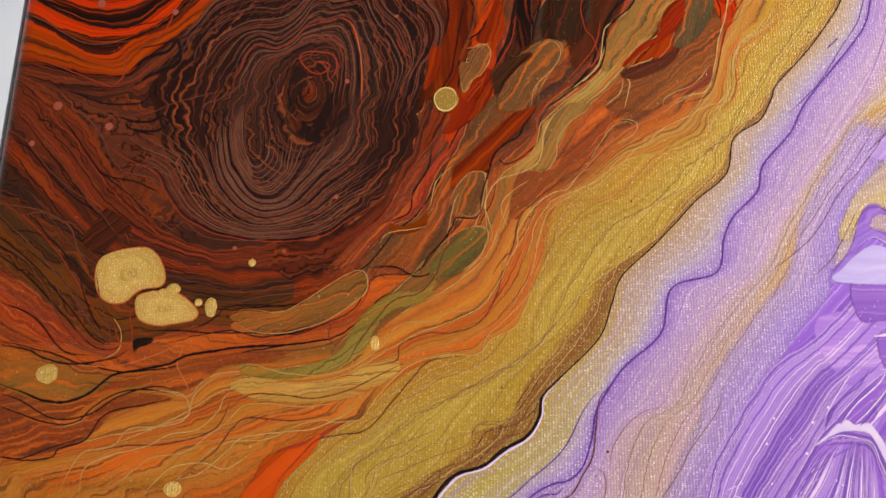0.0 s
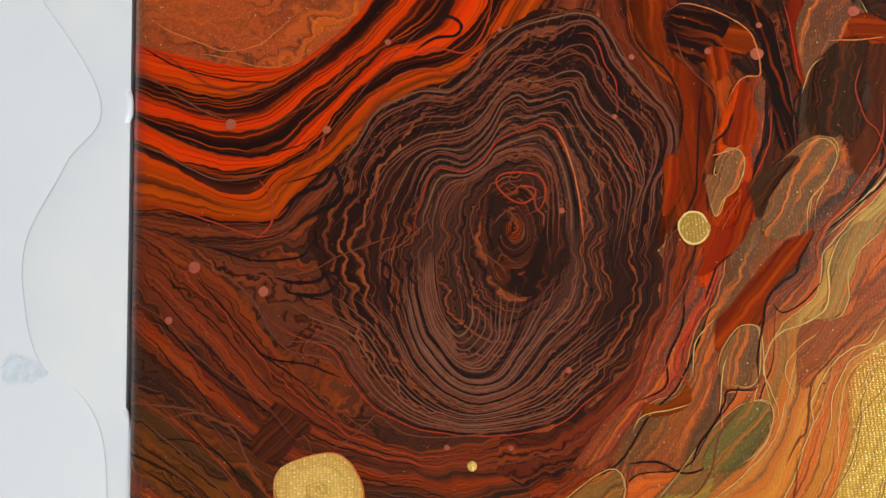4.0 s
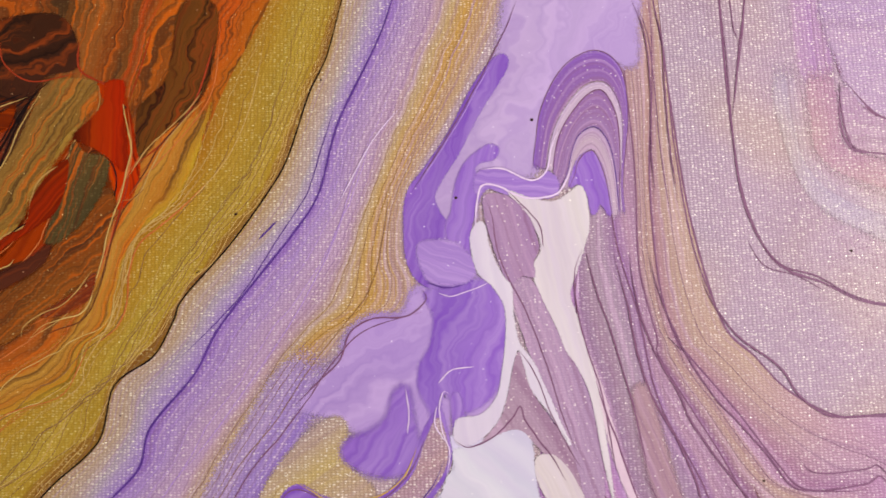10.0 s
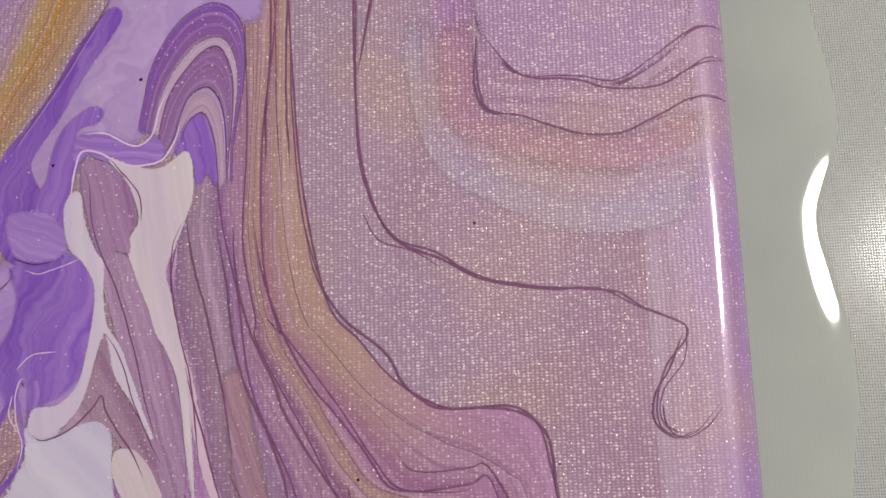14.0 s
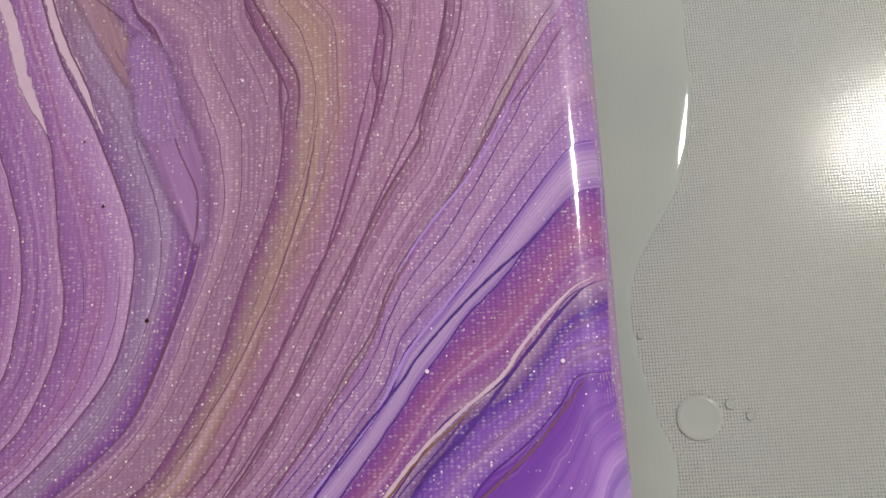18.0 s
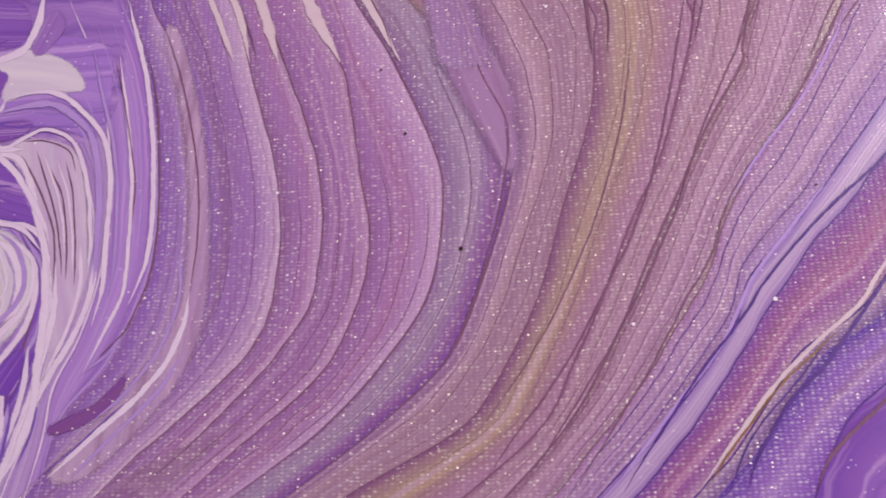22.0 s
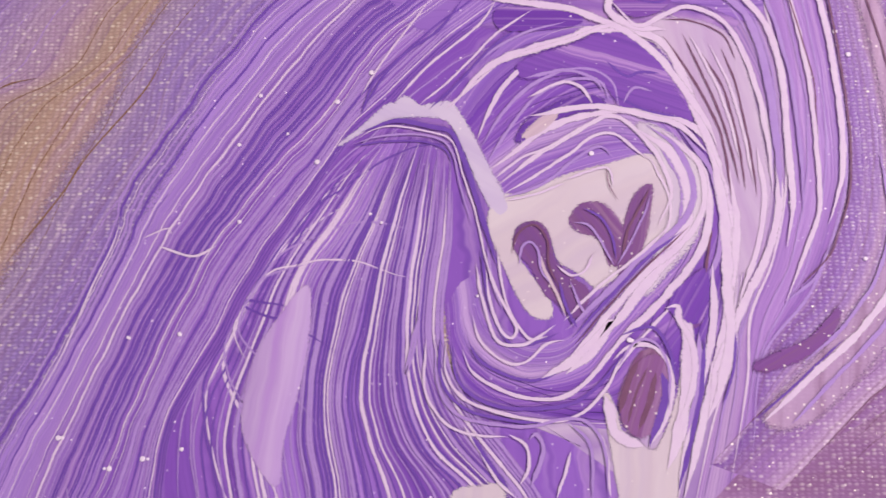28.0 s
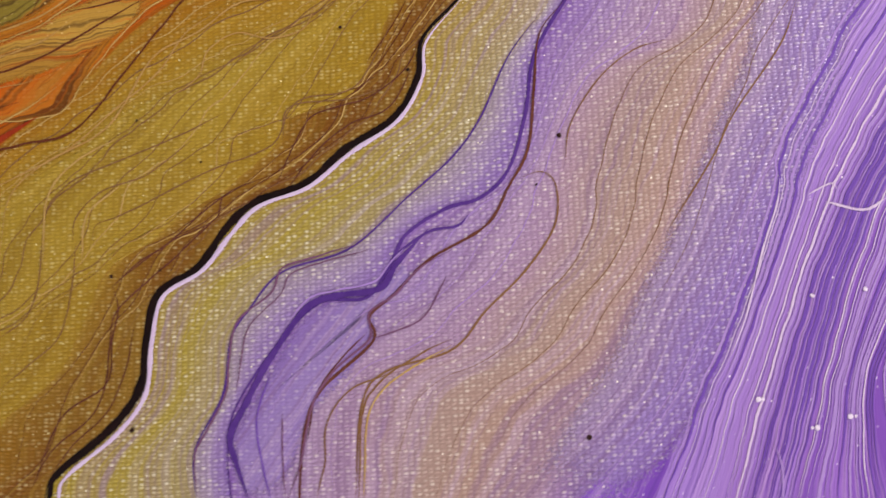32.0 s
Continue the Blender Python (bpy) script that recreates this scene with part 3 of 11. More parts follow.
# ---- paints: each style sets streaks, threads, mica and cloth (weave also scales its painted glints) ----
STYLE = {
    "dark": dict(spec=0.08, wash=(1.35, 1.42, 1.3), light="74341f", dark="120a0a", streak=13, amount=0.85, lines=0.35, line_freq=8, warp=0.12, zig=0.4, long=0.03, flakes=0.02, flake="c09070", weave=0.0, rough=0.36),
    "pool": dict(spec=0.08, wash=(1.22, 1.24, 1.12), light="84452f", dark="120b0b", streak=17, amount=0.95, lines=0.5, line_freq=9, warp=0.12, zig=0.32, long=0.02, flakes=0.02, flake="b08a70", weave=0.0, rough=0.36),
    "flame": dict(spec=0.08, wash=(1.05, 0.96, 0.9), light="b8502a", dark="2a110c", streak=7, amount=0.7, zig=0.1, lines=0.0, warp=0.12, long=0.02, flakes=0.006, flake="d0a080", weave=0.0, rough=0.34),
    "ember": dict(wash=(1.05, 0.98, 0.84), light="c4622c", dark="3a2014", streak=13, amount=0.75, lines=0.35, line_freq=7, warp=0.14, long=0.03, flakes=0.05, flake="f0cf90", weave=0.08, patch=0.15, patch_colour="8a6430", zig=0.25, spec=0.3),
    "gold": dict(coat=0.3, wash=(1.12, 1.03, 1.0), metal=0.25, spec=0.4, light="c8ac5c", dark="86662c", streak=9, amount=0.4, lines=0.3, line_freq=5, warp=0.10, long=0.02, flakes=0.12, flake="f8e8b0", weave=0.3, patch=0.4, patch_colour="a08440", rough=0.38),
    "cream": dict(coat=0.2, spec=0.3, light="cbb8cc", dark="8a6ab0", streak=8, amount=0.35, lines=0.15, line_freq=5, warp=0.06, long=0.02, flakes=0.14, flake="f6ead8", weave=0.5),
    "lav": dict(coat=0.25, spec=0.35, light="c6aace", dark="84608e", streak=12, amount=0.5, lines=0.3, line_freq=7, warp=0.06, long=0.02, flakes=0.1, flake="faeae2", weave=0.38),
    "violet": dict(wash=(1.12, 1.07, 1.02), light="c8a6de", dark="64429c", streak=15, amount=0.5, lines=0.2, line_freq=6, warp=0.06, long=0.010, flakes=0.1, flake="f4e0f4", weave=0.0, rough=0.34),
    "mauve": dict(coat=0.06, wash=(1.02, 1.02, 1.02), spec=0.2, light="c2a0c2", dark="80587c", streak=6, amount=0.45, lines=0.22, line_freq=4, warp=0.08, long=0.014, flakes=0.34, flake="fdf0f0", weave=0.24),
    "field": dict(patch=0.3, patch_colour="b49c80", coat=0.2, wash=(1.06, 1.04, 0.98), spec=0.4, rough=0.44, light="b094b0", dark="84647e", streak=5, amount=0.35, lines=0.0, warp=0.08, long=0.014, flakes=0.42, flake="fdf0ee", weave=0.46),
    "smooth": dict(wash=(1.08, 1.06, 1.02), hard=(0.35, 0.8), light="c8aedc", dark="6a46a0", streak=9, amount=0.45, lines=0.0, warp=0.22, long=0.02, flakes=0.03, flake="f4e6f4", weave=0.0, rough=0.4, patch=0.12, patch_colour="8c66bc"),
    "white": dict(hard=(0.35, 0.85), light="f0e6ee", dark="b8a0cc", streak=6, amount=0.35, lines=0.0, warp=0.1, long=0.03, flakes=0.02, flake="fff6f0", weave=0.0, rough=0.32),
}
TINTS = {}


def mixed(style, colours, **more):
    """The paint of a style with these colours across it; alike ones are shared."""
    key = (style, colours, tuple(sorted(more.items())))
    if key not in TINTS:
        c = colours.split()
        stops = [(k / max(1, len(c) - 1), h) for k, h in enumerate(c)] if len(c) > 1 else [(0.0, c[0]), (1.0, c[0])]
        TINTS[key] = paint(style + "_paint", stops, seed=float(len(TINTS) * 1.7 % 40), **{**STYLE[style], **more})
    return TINTS[key]


THREAD_PAINT = {k: plain(k + "_thread_paint", c, 0.4, d, 900.0, soft=True) for k, c, d in (
    ("black", "140c0e", "2a1618"), ("brown", "5a3028", "7a4a3c"), ("violet", "4a2a78", "6a4498"), ("white", "d0b8d8", "c4a4d2"),
    ("lilac", "a07cc4", "b090cc"), ("plum", "6e4666", "82587a"), ("gold", "b08a50", "ceb078"), ("orange", "b0582c", "cc8450"), ("red", "8a2c18", "a84024"), ("mud", "7a5438", "94704c"), ("rust", "5c2e20", "703c28"), ("cream", "a87e48", "c09c66"), ("clay", "64402f", "78503e"), ("pearl", "c4aabf", "b898b6"), ("grape", "6a44a2", "7a54b2"))}

made = [0]


def thread(q, wide, tone, level=3, wiggle=0.0, name="", label=""):
    made[0] += 1
    return vein(name or tone + "_thread", q, wide, THREAD_PAINT[tone], level, label)


def ripple(q, high, long=8.0):
    """Sways a line with the slow folds of the paint, so that neighbouring lines fold together."""
    if not high:
        return q
    off = [(noise.noise((x / long, y / long, 3.7)) + 0.5 * noise.noise((x / long * 2.3, y / long * 2.3, 9.1)),
            noise.noise((x / long, y / long, 13.3)) + 0.5 * noise.noise((x / long * 2.3, y / long * 2.3, 17.9))) for x, y in q]
    return q + np.array(off) * high


def trace(tone, wide, points, level=6, sway=0.12):
    """One thread of paint along its own line."""
    return thread(ripple(spline(points, 0.4), sway, 4.0), wide, tone, level)


def nest(lines, count, tones, wide, sway=0.3, level=4):
    """Threads that fill the room between lines that nest in one another."""
    for k, (a, b) in enumerate(zip(lines, lines[1:])):
        for j in range(count):
            threads(a, b, ((j + 0.7) / (count + 0.4),), wide, tones[(j + k) % len(tones)], level, 0.0, 1.0, sway)


def strands(a, b, count, seed, wide=0.55, tones=("lilac", "lilac", "white", "grape", "lilac", "grape")):
    """Uneven strands of many widths between two flow lines."""
    rng = random.Random(seed)
    for j in range(count):
        threads(a, b, ((j + 0.2 + 0.6 * rng.random()) / count,), wide * rng.uniform(0.35, 1.2), rng.choice(tones), 3, 0.0, 1.0, 0.25)


def threads(a, b, places, wide, tone, level=3, start=0.0, end=1.0, sway=0.3):
    """Thin threads that run between two flow lines, at these shares of the way across."""
    n = max(len(a), len(b))
    qa, qb = resample(a, n), resample(b, n)
    for k, v in enumerate(places):
        rng = random.Random(k * 37 + int(v * 1000) + n)
        s, e = start + rng.random() * 0.12, end - rng.random() * 0.12
        i, j = int(s * (n - 1)), int(e * (n - 1)) + 1
        drift = np.array([noise.noise((i2 * 0.02, v * 3.0, 1.5)) for i2 in range(n)])[:, None] * 0.04
        q = ripple(qa * (1 - v - drift) + qb * (v + drift), sway)
        thread(q[i:j], wide * (0.7 + 0.6 * rng.random()), tone, level)


def chain(name, rows, level=1):
    """Films between neighbouring flow lines. A row: the line, style, colours of the film after it, label."""
    for (a, style, colours, label, *turn), nxt in zip(rows, rows[1:]):
        more = dict(second=turn[0], turn=turn[1]) if turn else {}
        band(name, a, nxt[0], mixed(style, colours, **more), level, label)


def blob(points, style, colours, level=2, name="paint_patch", label="", step=0.5, feather=0.7, **more):
    return fill(name, spline(points, step, True), mixed(style, colours, soft=True, **more), level, label, None, feather)


# ---- ground coats ----
ground_w = spline([(-200, -150), (-200, 0), (-200, 150)])
ground_c = spline([(-120, -150), (-40, 0), (40, 150)])
ground_e = spline([(203, -150), (203, 0), (203, 150)])
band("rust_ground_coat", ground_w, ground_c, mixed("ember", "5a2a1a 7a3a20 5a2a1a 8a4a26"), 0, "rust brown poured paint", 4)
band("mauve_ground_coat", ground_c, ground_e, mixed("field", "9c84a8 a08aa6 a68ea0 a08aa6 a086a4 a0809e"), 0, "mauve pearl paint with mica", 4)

edge_a = spline([(186, -150), (186, 0), (186, 150)])
edge_b = spline([(203, -150), (203, 0), (203, 150)])
band("mauve_edge_coat", edge_a, edge_b, mixed("field", "a08aa6 a086a6 9c80aa 9070ae", weave=0.2), 0.4, "mauve pearl paint along the edge", 0.4)

# ---- main flow lines, from the lower left to the upper right ----
vein_line = spline([(-90.2, -100), (-89.1, -92.2), (-87.8, -89.1), (-81.5, -84.3), (-77.7, -79.7), (-77.1, -73.5), (-75.7, -67.9), (-70.3, -64.6), (-66.7, -59.7), (-63, -56.9), (-56.5, -54.9), (-51.3, -50.8), (-44.7, -46.8), (-41.5, -41.3), (-40.9, -36.8), (-36.1, -31.7), (-25.7, -21.1), (-22, -11.8), (-19, -3.8), (-10.4, 4.6), (-3.5, 11.8), (2.3, 18.2), (11.1, 26.3), (13.9, 37), (21.5, 42.4), (25.3, 49.2), (27.3, 53.8), (36.5, 64.1), (44.2, 74.6), (48.2, 81.7), (52.6, 95), (56.5, 103.5), (60.6, 118.5), (67.5, 137.8)])
violet_line = spline([(-63.9, -100.8), (-66, -93.1), (-66.3, -85.7), (-64.6, -81), (-59.6, -74.4), (-54.6, -70.1), (-49, -69.9), (-46, -66), (-43.8, -62.2), (-38.8, -59.3), (-34.5, -58.2), (-30.8, -54.8), (-28.3, -47.6), (-26.8, -40.2), (-22.4, -32.9), (-18.5, -28), (-9.2, -19.5), (-5.6, -7), (6.5, -2.6), (9.1, 7), (12.2, 13.4), (19.2, 20.9), (21.3, 28.6), (29.7, 38.5), (34.2, 47), (41.7, 56.6), (49.2, 65.7), (54.5, 73.9), (58.6, 88.5), (67.8, 107.8), (72.8, 124.2), (77.1, 137.1)])
swirl_line = spline([(-33.4, -101.8), (-23.8, -94), (-17.5, -87.8), (-13.1, -82.1), (-9.1, -74.4), (-4.4, -66.4), (1.5, -54.2), (5.7, -46.5), (9.7, -35.6), (25.1, -14.8), (31.7, -7), (37.2, 10.3), (46, 25.3), (51.1, 34.1), (57.4, 42.9), (62.2, 47.3), (72.4, 49.6), (74.1, 54.8), (71.4, 60.9), (71.8, 70.4), (75.4, 78.7), (82.4, 90.7), (89.3, 103.9), (93.5, 115), (99.7, 135.4)])
gold_line = spline([(-189.3, -114.7), (-150.3, -83.5), (-122.2, -70.5), (-110.3, -62.6), (-107, -57.5), (-100, -49.5), (-87, -39.7), (-76.8, -30.6), (-61.8, -22.8), (-55.8, -15), (-51.2, -5.4), (-45, 4.3), (-32.9, 20.7), (-21.3, 30.5), (-11.9, 39.3), (-4.8, 44.8), (5.7, 47.9), (10.4, 50), (13.1, 58.2), (14.7, 66.6), (22, 73.5), (29.7, 84.2), (35.3, 97.8), (43.7, 114.5), (52.9, 138.9)])

# ---- top left: flame-red and black streams ----
f0 = spline([(-203.8, 163.5), (-185.2, 155.3), (-166.5, 151.9), (-149.5, 162.8)])
f1 = spline([(-201.1, 109.7), (-198.1, 107.3), (-186.1, 102.7), (-173.7, 99.2), (-160.1, 97.6), (-150.7, 102.8), (-142.6, 109.3), (-137.1, 120.5), (-134.1, 148.7)])
f2 = spline([(-200.6, 101.7), (-197.7, 99.3), (-185.8, 94.2), (-174.8, 91.2), (-165.4, 92.7), (-156, 97.6), (-146.6, 103.9), (-139.9, 110.6), (-134.4, 120.3), (-129.9, 148.3)], wiggle=0.7, seed=6)
f3 = spline([(-200.8, 97.4), (-198, 95), (-185.6, 88.5), (-174.7, 85.7), (-165.3, 87.1), (-156, 93.4), (-146.6, 99.7), (-135.9, 108.8), (-129, 119.8), (-124.4, 147.8)], wiggle=0.7, seed=7)
f4 = spline([(-200.9, 92.4), (-198, 90.1), (-185.5, 85), (-175.9, 82.3), (-165.2, 82.9), (-156, 89.2), (-146.6, 95.5), (-134.6, 104.4), (-123.6, 119.3), (-118.9, 147.3)], wiggle=0.7, seed=8)
f5 = spline([(-200.7, 89.6), (-197.9, 87.3), (-185.3, 80.2), (-174.4, 76), (-163.8, 76), (-155.9, 81.6), (-148, 88.6), (-137.3, 99), (-126.6, 102.4), (-117.1, 113), (-112.1, 146.6)], wiggle=0.7, seed=9)
f6 = spline([(-200.7, 84.7), (-197.9, 82.4), (-185.1, 75.4), (-174.3, 72.6), (-163.7, 73.3), (-154.5, 78.1), (-145.3, 88.4), (-134.7, 96), (-122.7, 98.5), (-113.3, 105.6), (-107.6, 118), (-103.9, 145.8)], wiggle=0.7, seed=10)
f7 = spline([(-200.6, 81.2), (-197.7, 79.4), (-185, 72), (-175.5, 66.6), (-168.9, 66.2), (-162.4, 71.8), (-151.9, 75.9), (-142.7, 85.5), (-132.1, 91.6), (-118.9, 94.1), (-110.8, 101.1), (-102.3, 117.5), (-98.5, 145.3)], wiggle=0.7, seed=11)
f8 = spline([(-200.2, 66.4), (-197.4, 64.7), (-184.6, 61.9), (-174, 59.9), (-164.8, 59.4), (-158.3, 64.9), (-149.2, 73.7), (-140.1, 79.8), (-129.5, 88.6), (-116.4, 90.4), (-105.7, 97.9), (-97.4, 108.5), (-93.1, 116.7), (-89.1, 144.4)], wiggle=0.7, seed=12)
f9 = spline([(-199.8, 59.5), (-197.1, 58), (-181.7, 53.8), (-164.7, 53.5), (-155.7, 58.2), (-146.6, 66.8), (-137.5, 74.2), (-127, 80.3), (-116.6, 82.2), (-104.8, 86.8), (-94.3, 91.5), (-86.1, 102), (-81.4, 115.7), (-77.1, 143.2)], wiggle=0.7, seed=13)
chain("flame_paint_stream", [
    (f0, "ember", "8a3c20 a04c2c 94442a", "dull salmon-orange paint"), (f1, "flame", "b4381c c04222 7a2a18", "bright flame-red paint"), (f2, "flame", "2a1210 160c0c 3a1612", "black paint"),
    (f3, "flame", "7a2a18 c43e1c b03a1a", "bright flame-red paint"), (f4, "flame", "4a1a12 140c0c 2a1412", "black paint"), (f5, "flame", "8a2c16 c8401c b4401e", "bright flame-red paint"),
    (f6, "flame", "2a1210 140c0c 4a2016", "black paint"), (f7, "flame", "b4401c 9a4018 5a2a18 a84a1e 7a3018", "orange and brown paint"), (f8, "dark", "140c0c 3a1a14 6a3020 2a1410 4a241a", "black-brown paint"), (f9, "dark", "4a2018", "")])
threads(f8, f9, (0.25, 0.5, 0.75), 0.35, "brown")

# ---- left: smoky brown streams around the pool ----
s1 = spline([(-202.4, 65.7), (-199.1, 63.4), (-188.7, 56.4), (-175, 43.8), (-165, 30.3), (-155.3, 17.2), (-145.2, 9.2), (-133.3, 4.3), (-114.3, 6.3)], wiggle=1.0, seed=6)
s2 = spline([(-201.4, 47.6), (-198.2, 45.7), (-187.6, 33.8), (-175.9, 20.3), (-167.3, 10.8), (-156.7, 5.7), (-146, 2.9), (-130.9, -0.9), (-115.6, -1.5)], wiggle=1.0, seed=7)
s3 = spline([(-201.7, 25.8), (-198.6, 23.7), (-186.2, 15.2), (-174, 8.5), (-165.1, 2.4), (-154.7, -3.8), (-139.4, -6), (-124.2, -8.1), (-108.6, -5.6)], wiggle=1.0, seed=8)
s4 = spline([(-201.9, 6), (-198.8, 3.9), (-186.6, -4.2), (-176.3, -12), (-166.1, -19.6), (-157.4, -24.6), (-151, -23.1), (-139.6, -18.4), (-124.1, -17.4), (-108.6, -14.9)], wiggle=1.0, seed=9)
chain("smoky_paint_stream", [
    (f9, "dark", "4c261c 381c16 5a2a1e 241614 5a2c20 381e18", "dark red-brown streaked paint"), (s1, "dark", "662c1c 4e2218 642a1c 381c16", "dark red-brown streaked paint"), (s2, "dark", "2a1814 742c1a 3a1e16 1e1614", "dark red-brown streaked paint"),
    (s3, "dark", "4a2416 3a2416 5a3018 4a2a18", "olive-brown streaked paint"), (s4, "ember", "8a3418", "")])
e1 = spline([(-201.8, -10.1), (-199.5, -12), (-183.6, -21.2), (-167, -27.2), (-154.8, -28.7), (-141.9, -24.3), (-126.5, -23.3), (-111.5, -24), (-97.8, -22.5), (-89.5, -17.5), (-85.7, -4.2), (-72.6, 22.9), (-66.4, 36.7), (-56.6, 48.4), (-53.8, 59.3), (-50.1, 75.5), (-46.5, 88.3), (-42.2, 101.3), (-39.2, 135.8)], wiggle=1.1, seed=6)
e2 = spline([(-201.3, -22.8), (-199.1, -24.6), (-184.5, -29.6), (-172.9, -37.1), (-159, -37.3), (-141.7, -33.5), (-127.9, -32.2), (-107.8, -28.8), (-91.8, -21.8), (-81.2, -12.6), (-74.4, 0.4), (-67.2, 9.1), (-63.5, 18), (-55.1, 27), (-49.2, 31.5), (-39.6, 38.2), (-30.8, 49.8), (-23, 61.7), (-21.1, 71.6), (-11.9, 83.9), (-4.6, 99.2), (5.7, 132.7)], wiggle=1.1, seed=7)
e3 = spline([(-201.2, -38.2), (-199, -40), (-183, -44.2), (-164.7, -45.6), (-152.1, -42.7), (-136.1, -37.2), (-123.6, -34.2), (-105.6, -33.6), (-90.4, -31), (-77.7, -25.2), (-68.9, -17.4), (-59.5, -3.3), (-57, 8.8), (-55.5, 16.7), (-49.5, 24.5), (-40.2, 27.7), (-34.9, 40.4), (-25.1, 48.4), (-13.9, 58.9), (-7.2, 69.7), (1, 82), (6.6, 92), (12, 98.2), (21.6, 131.6)], wiggle=1.1, seed=8)
e4 = spline([(-192.3, -81.4), (-173.7, -65.6), (-160.8, -59.6), (-149.2, -55.1), (-134.7, -49.1), (-121.6, -43), (-106.6, -39.9), (-91.7, -35.2), (-77, -22.9), (-64.9, -15), (-55.8, -3.8), (-49.6, 10.9), (-41.6, 22.7), (-37, 24.1), (-32, 30.9), (-20, 39.9), (-13.5, 49.2), (-4.8, 57.3), (4.4, 69.2), (8.1, 82.9), (14.1, 95.5), (25.2, 131.4)], wiggle=1.1, seed=9)
s5 = spline([(-201.8, -10.1), (-199.5, -12), (-183.6, -21.2), (-167, -27.2), (-154.8, -28.7), (-141.9, -24.3), (-126.5, -23.3), (-111.5, -24), (-97.8, -22.5)])
band("rust_paint_stream", s4, s5, mixed("ember", "6a2a16 963a1a 8a3418", soft=True), 1, "rust-orange paint", fade=1.6, tail=16.0)
chain("ember_paint_stream", [
    (e1, "ember", "94401e 74341a 9c4822 66301a 86421f", "rust and orange streaked paint", "3a2016 6a2c18 2a1812 7a3a1e 3a2216", (115.0, 165.0)), (e2, "ember", "86481f 965026 9c5a28 8a441e", "ochre and tan-gold paint", "4a2816 7a4828 8a542f 7a3e1f 6a4022", (115.0, 165.0)),
    (e3, "ember", "964b23 a46832 ac723a 965726", "ochre and orange paint", "7a381c a8461e 7c3a1a 8a4a24 b04c20", (115.0, 165.0)), (e4, "ember", "a46832 ac7239 a05424 a4662f", "ochre and orange paint", "9a5426 8a4b24 b4522a a05928", (115.0, 165.0)), (gold_line, "gold", "b0662f", "")])
r0 = spline([(-151.6, 27.5), (-140.4, 16), (-124.7, 8.3), (-111.5, 6.6), (-99.5, 8.4), (-87.2, 17.3), (-80.5, 28.9), (-75.5, 40.9), (-73.2, 66), (-76.8, 86.2), (-83.6, 100.4), (-85.3, 116.1), (-87.8, 144.2)], wiggle=1.0, seed=6)
r1 = spline([(-153.9, -21.2), (-139.4, -16.9), (-120.7, -14.8), (-105.1, -12.3), (-91.8, -4.9), (-83.8, 6.5), (-77.2, 21.8), (-73.5, 34.6), (-68.4, 47.6), (-64.5, 59.8), (-61.6, 76.1), (-66.1, 89.3), (-70.7, 102.9), (-72.5, 138.1)], wiggle=1.0, seed=7)
e1b = spline([(-154.8, -28.7), (-141.9, -24.3), (-126.5, -23.3), (-111.5, -24), (-97.8, -22.5), (-89.5, -17.5), (-85.7, -4.2), (-72.6, 22.9), (-66.4, 36.7), (-56.6, 48.4), (-53.8, 59.3), (-50.1, 75.5), (-46.5, 88.3), (-42.2, 101.3), (-39.2, 135.8)])
chain("dark_paint_stream", [(r0, "dark", "3a1a14 5a2418 241210 7a2e1a 3a1c14", "dark brown and rust streaked paint"), (r1, "dark", "6a2a18 1c1010 8a3818 4a2014 2a1612 94401c", "dark brown and orange streaked paint"), (e1b, "dark", "4a2018", "")])
threads(r0, r1, (0.3, 0.7), 0.35, "brown")
threads(s1, s2, (0.15, 0.5, 0.8), 0.4, "black", 3, 0.0, 1.0, 0.7)
threads(s1, s2, (0.3, 0.65), 0.3, "red", 3, 0.0, 1.0, 0.7)
threads(s2, s4, (0.1, 0.35, 0.6, 0.85), 0.35, "brown", 3, 0.0, 1.0, 0.8)
threads(s2, s4, (0.22, 0.5, 0.75), 0.4, "black", 3, 0.0, 1.0, 0.8)

# ---- gold, cream and lavender bands ----
g_mid = spline([(-178.6, -127), (-134.6, -94), (-107.3, -74.5), (-99.5, -58.9), (-91, -51.6), (-76.4, -42.6), (-57.2, -35), (-45.2, -27.4), (-40.6, -15), (-34.3, -2.2), (-26.3, 7.5), (-10.1, 17.6), (-3, 26.3), (8.6, 33.8), (13.6, 43.9), (19.8, 53), (26.1, 62.3), (37.4, 76.2), (42.8, 87.1), (45.8, 97.1), (52.2, 119.1), (59, 138.4)], wiggle=0.8, seed=15)
g_low = spline([(-111.9, -105.8), (-97.7, -91.9), (-95.2, -83.7), (-91, -79.8), (-86.8, -75.8), (-84.8, -70.2), (-82, -64.6), (-74, -59.3), (-66.7, -54.6), (-60.8, -50.5), (-57.8, -44.7), (-50.4, -43.7), (-47.3, -37.8), (-44.2, -31), (-36.1, -21.2), (-28.4, -11.8), (-23.5, -0.6), (-11.5, 5.5), (0.2, 20.5), (10.7, 29.1), (12.8, 38.2), (20.5, 44.8), (24.2, 50.4), (35.5, 66.5), (43.1, 75.9), (46.6, 83.1), (50.9, 95.1), (55.4, 106.1), (58.8, 118.7), (65, 138)], wiggle=0.8, seed=16)
chain("gold_paint_band", [(gold_line, "gold", "a5702e b08a3c ac9044", "metallic gold paint"), (g_mid, "gold", "ae9446 b49a4a a88a3c", "metallic gold paint"), (g_low, "gold", "9a7434 7a4c22 86602c", "brown-gold paint"), (vein_line, "gold", "b07a38", "")])
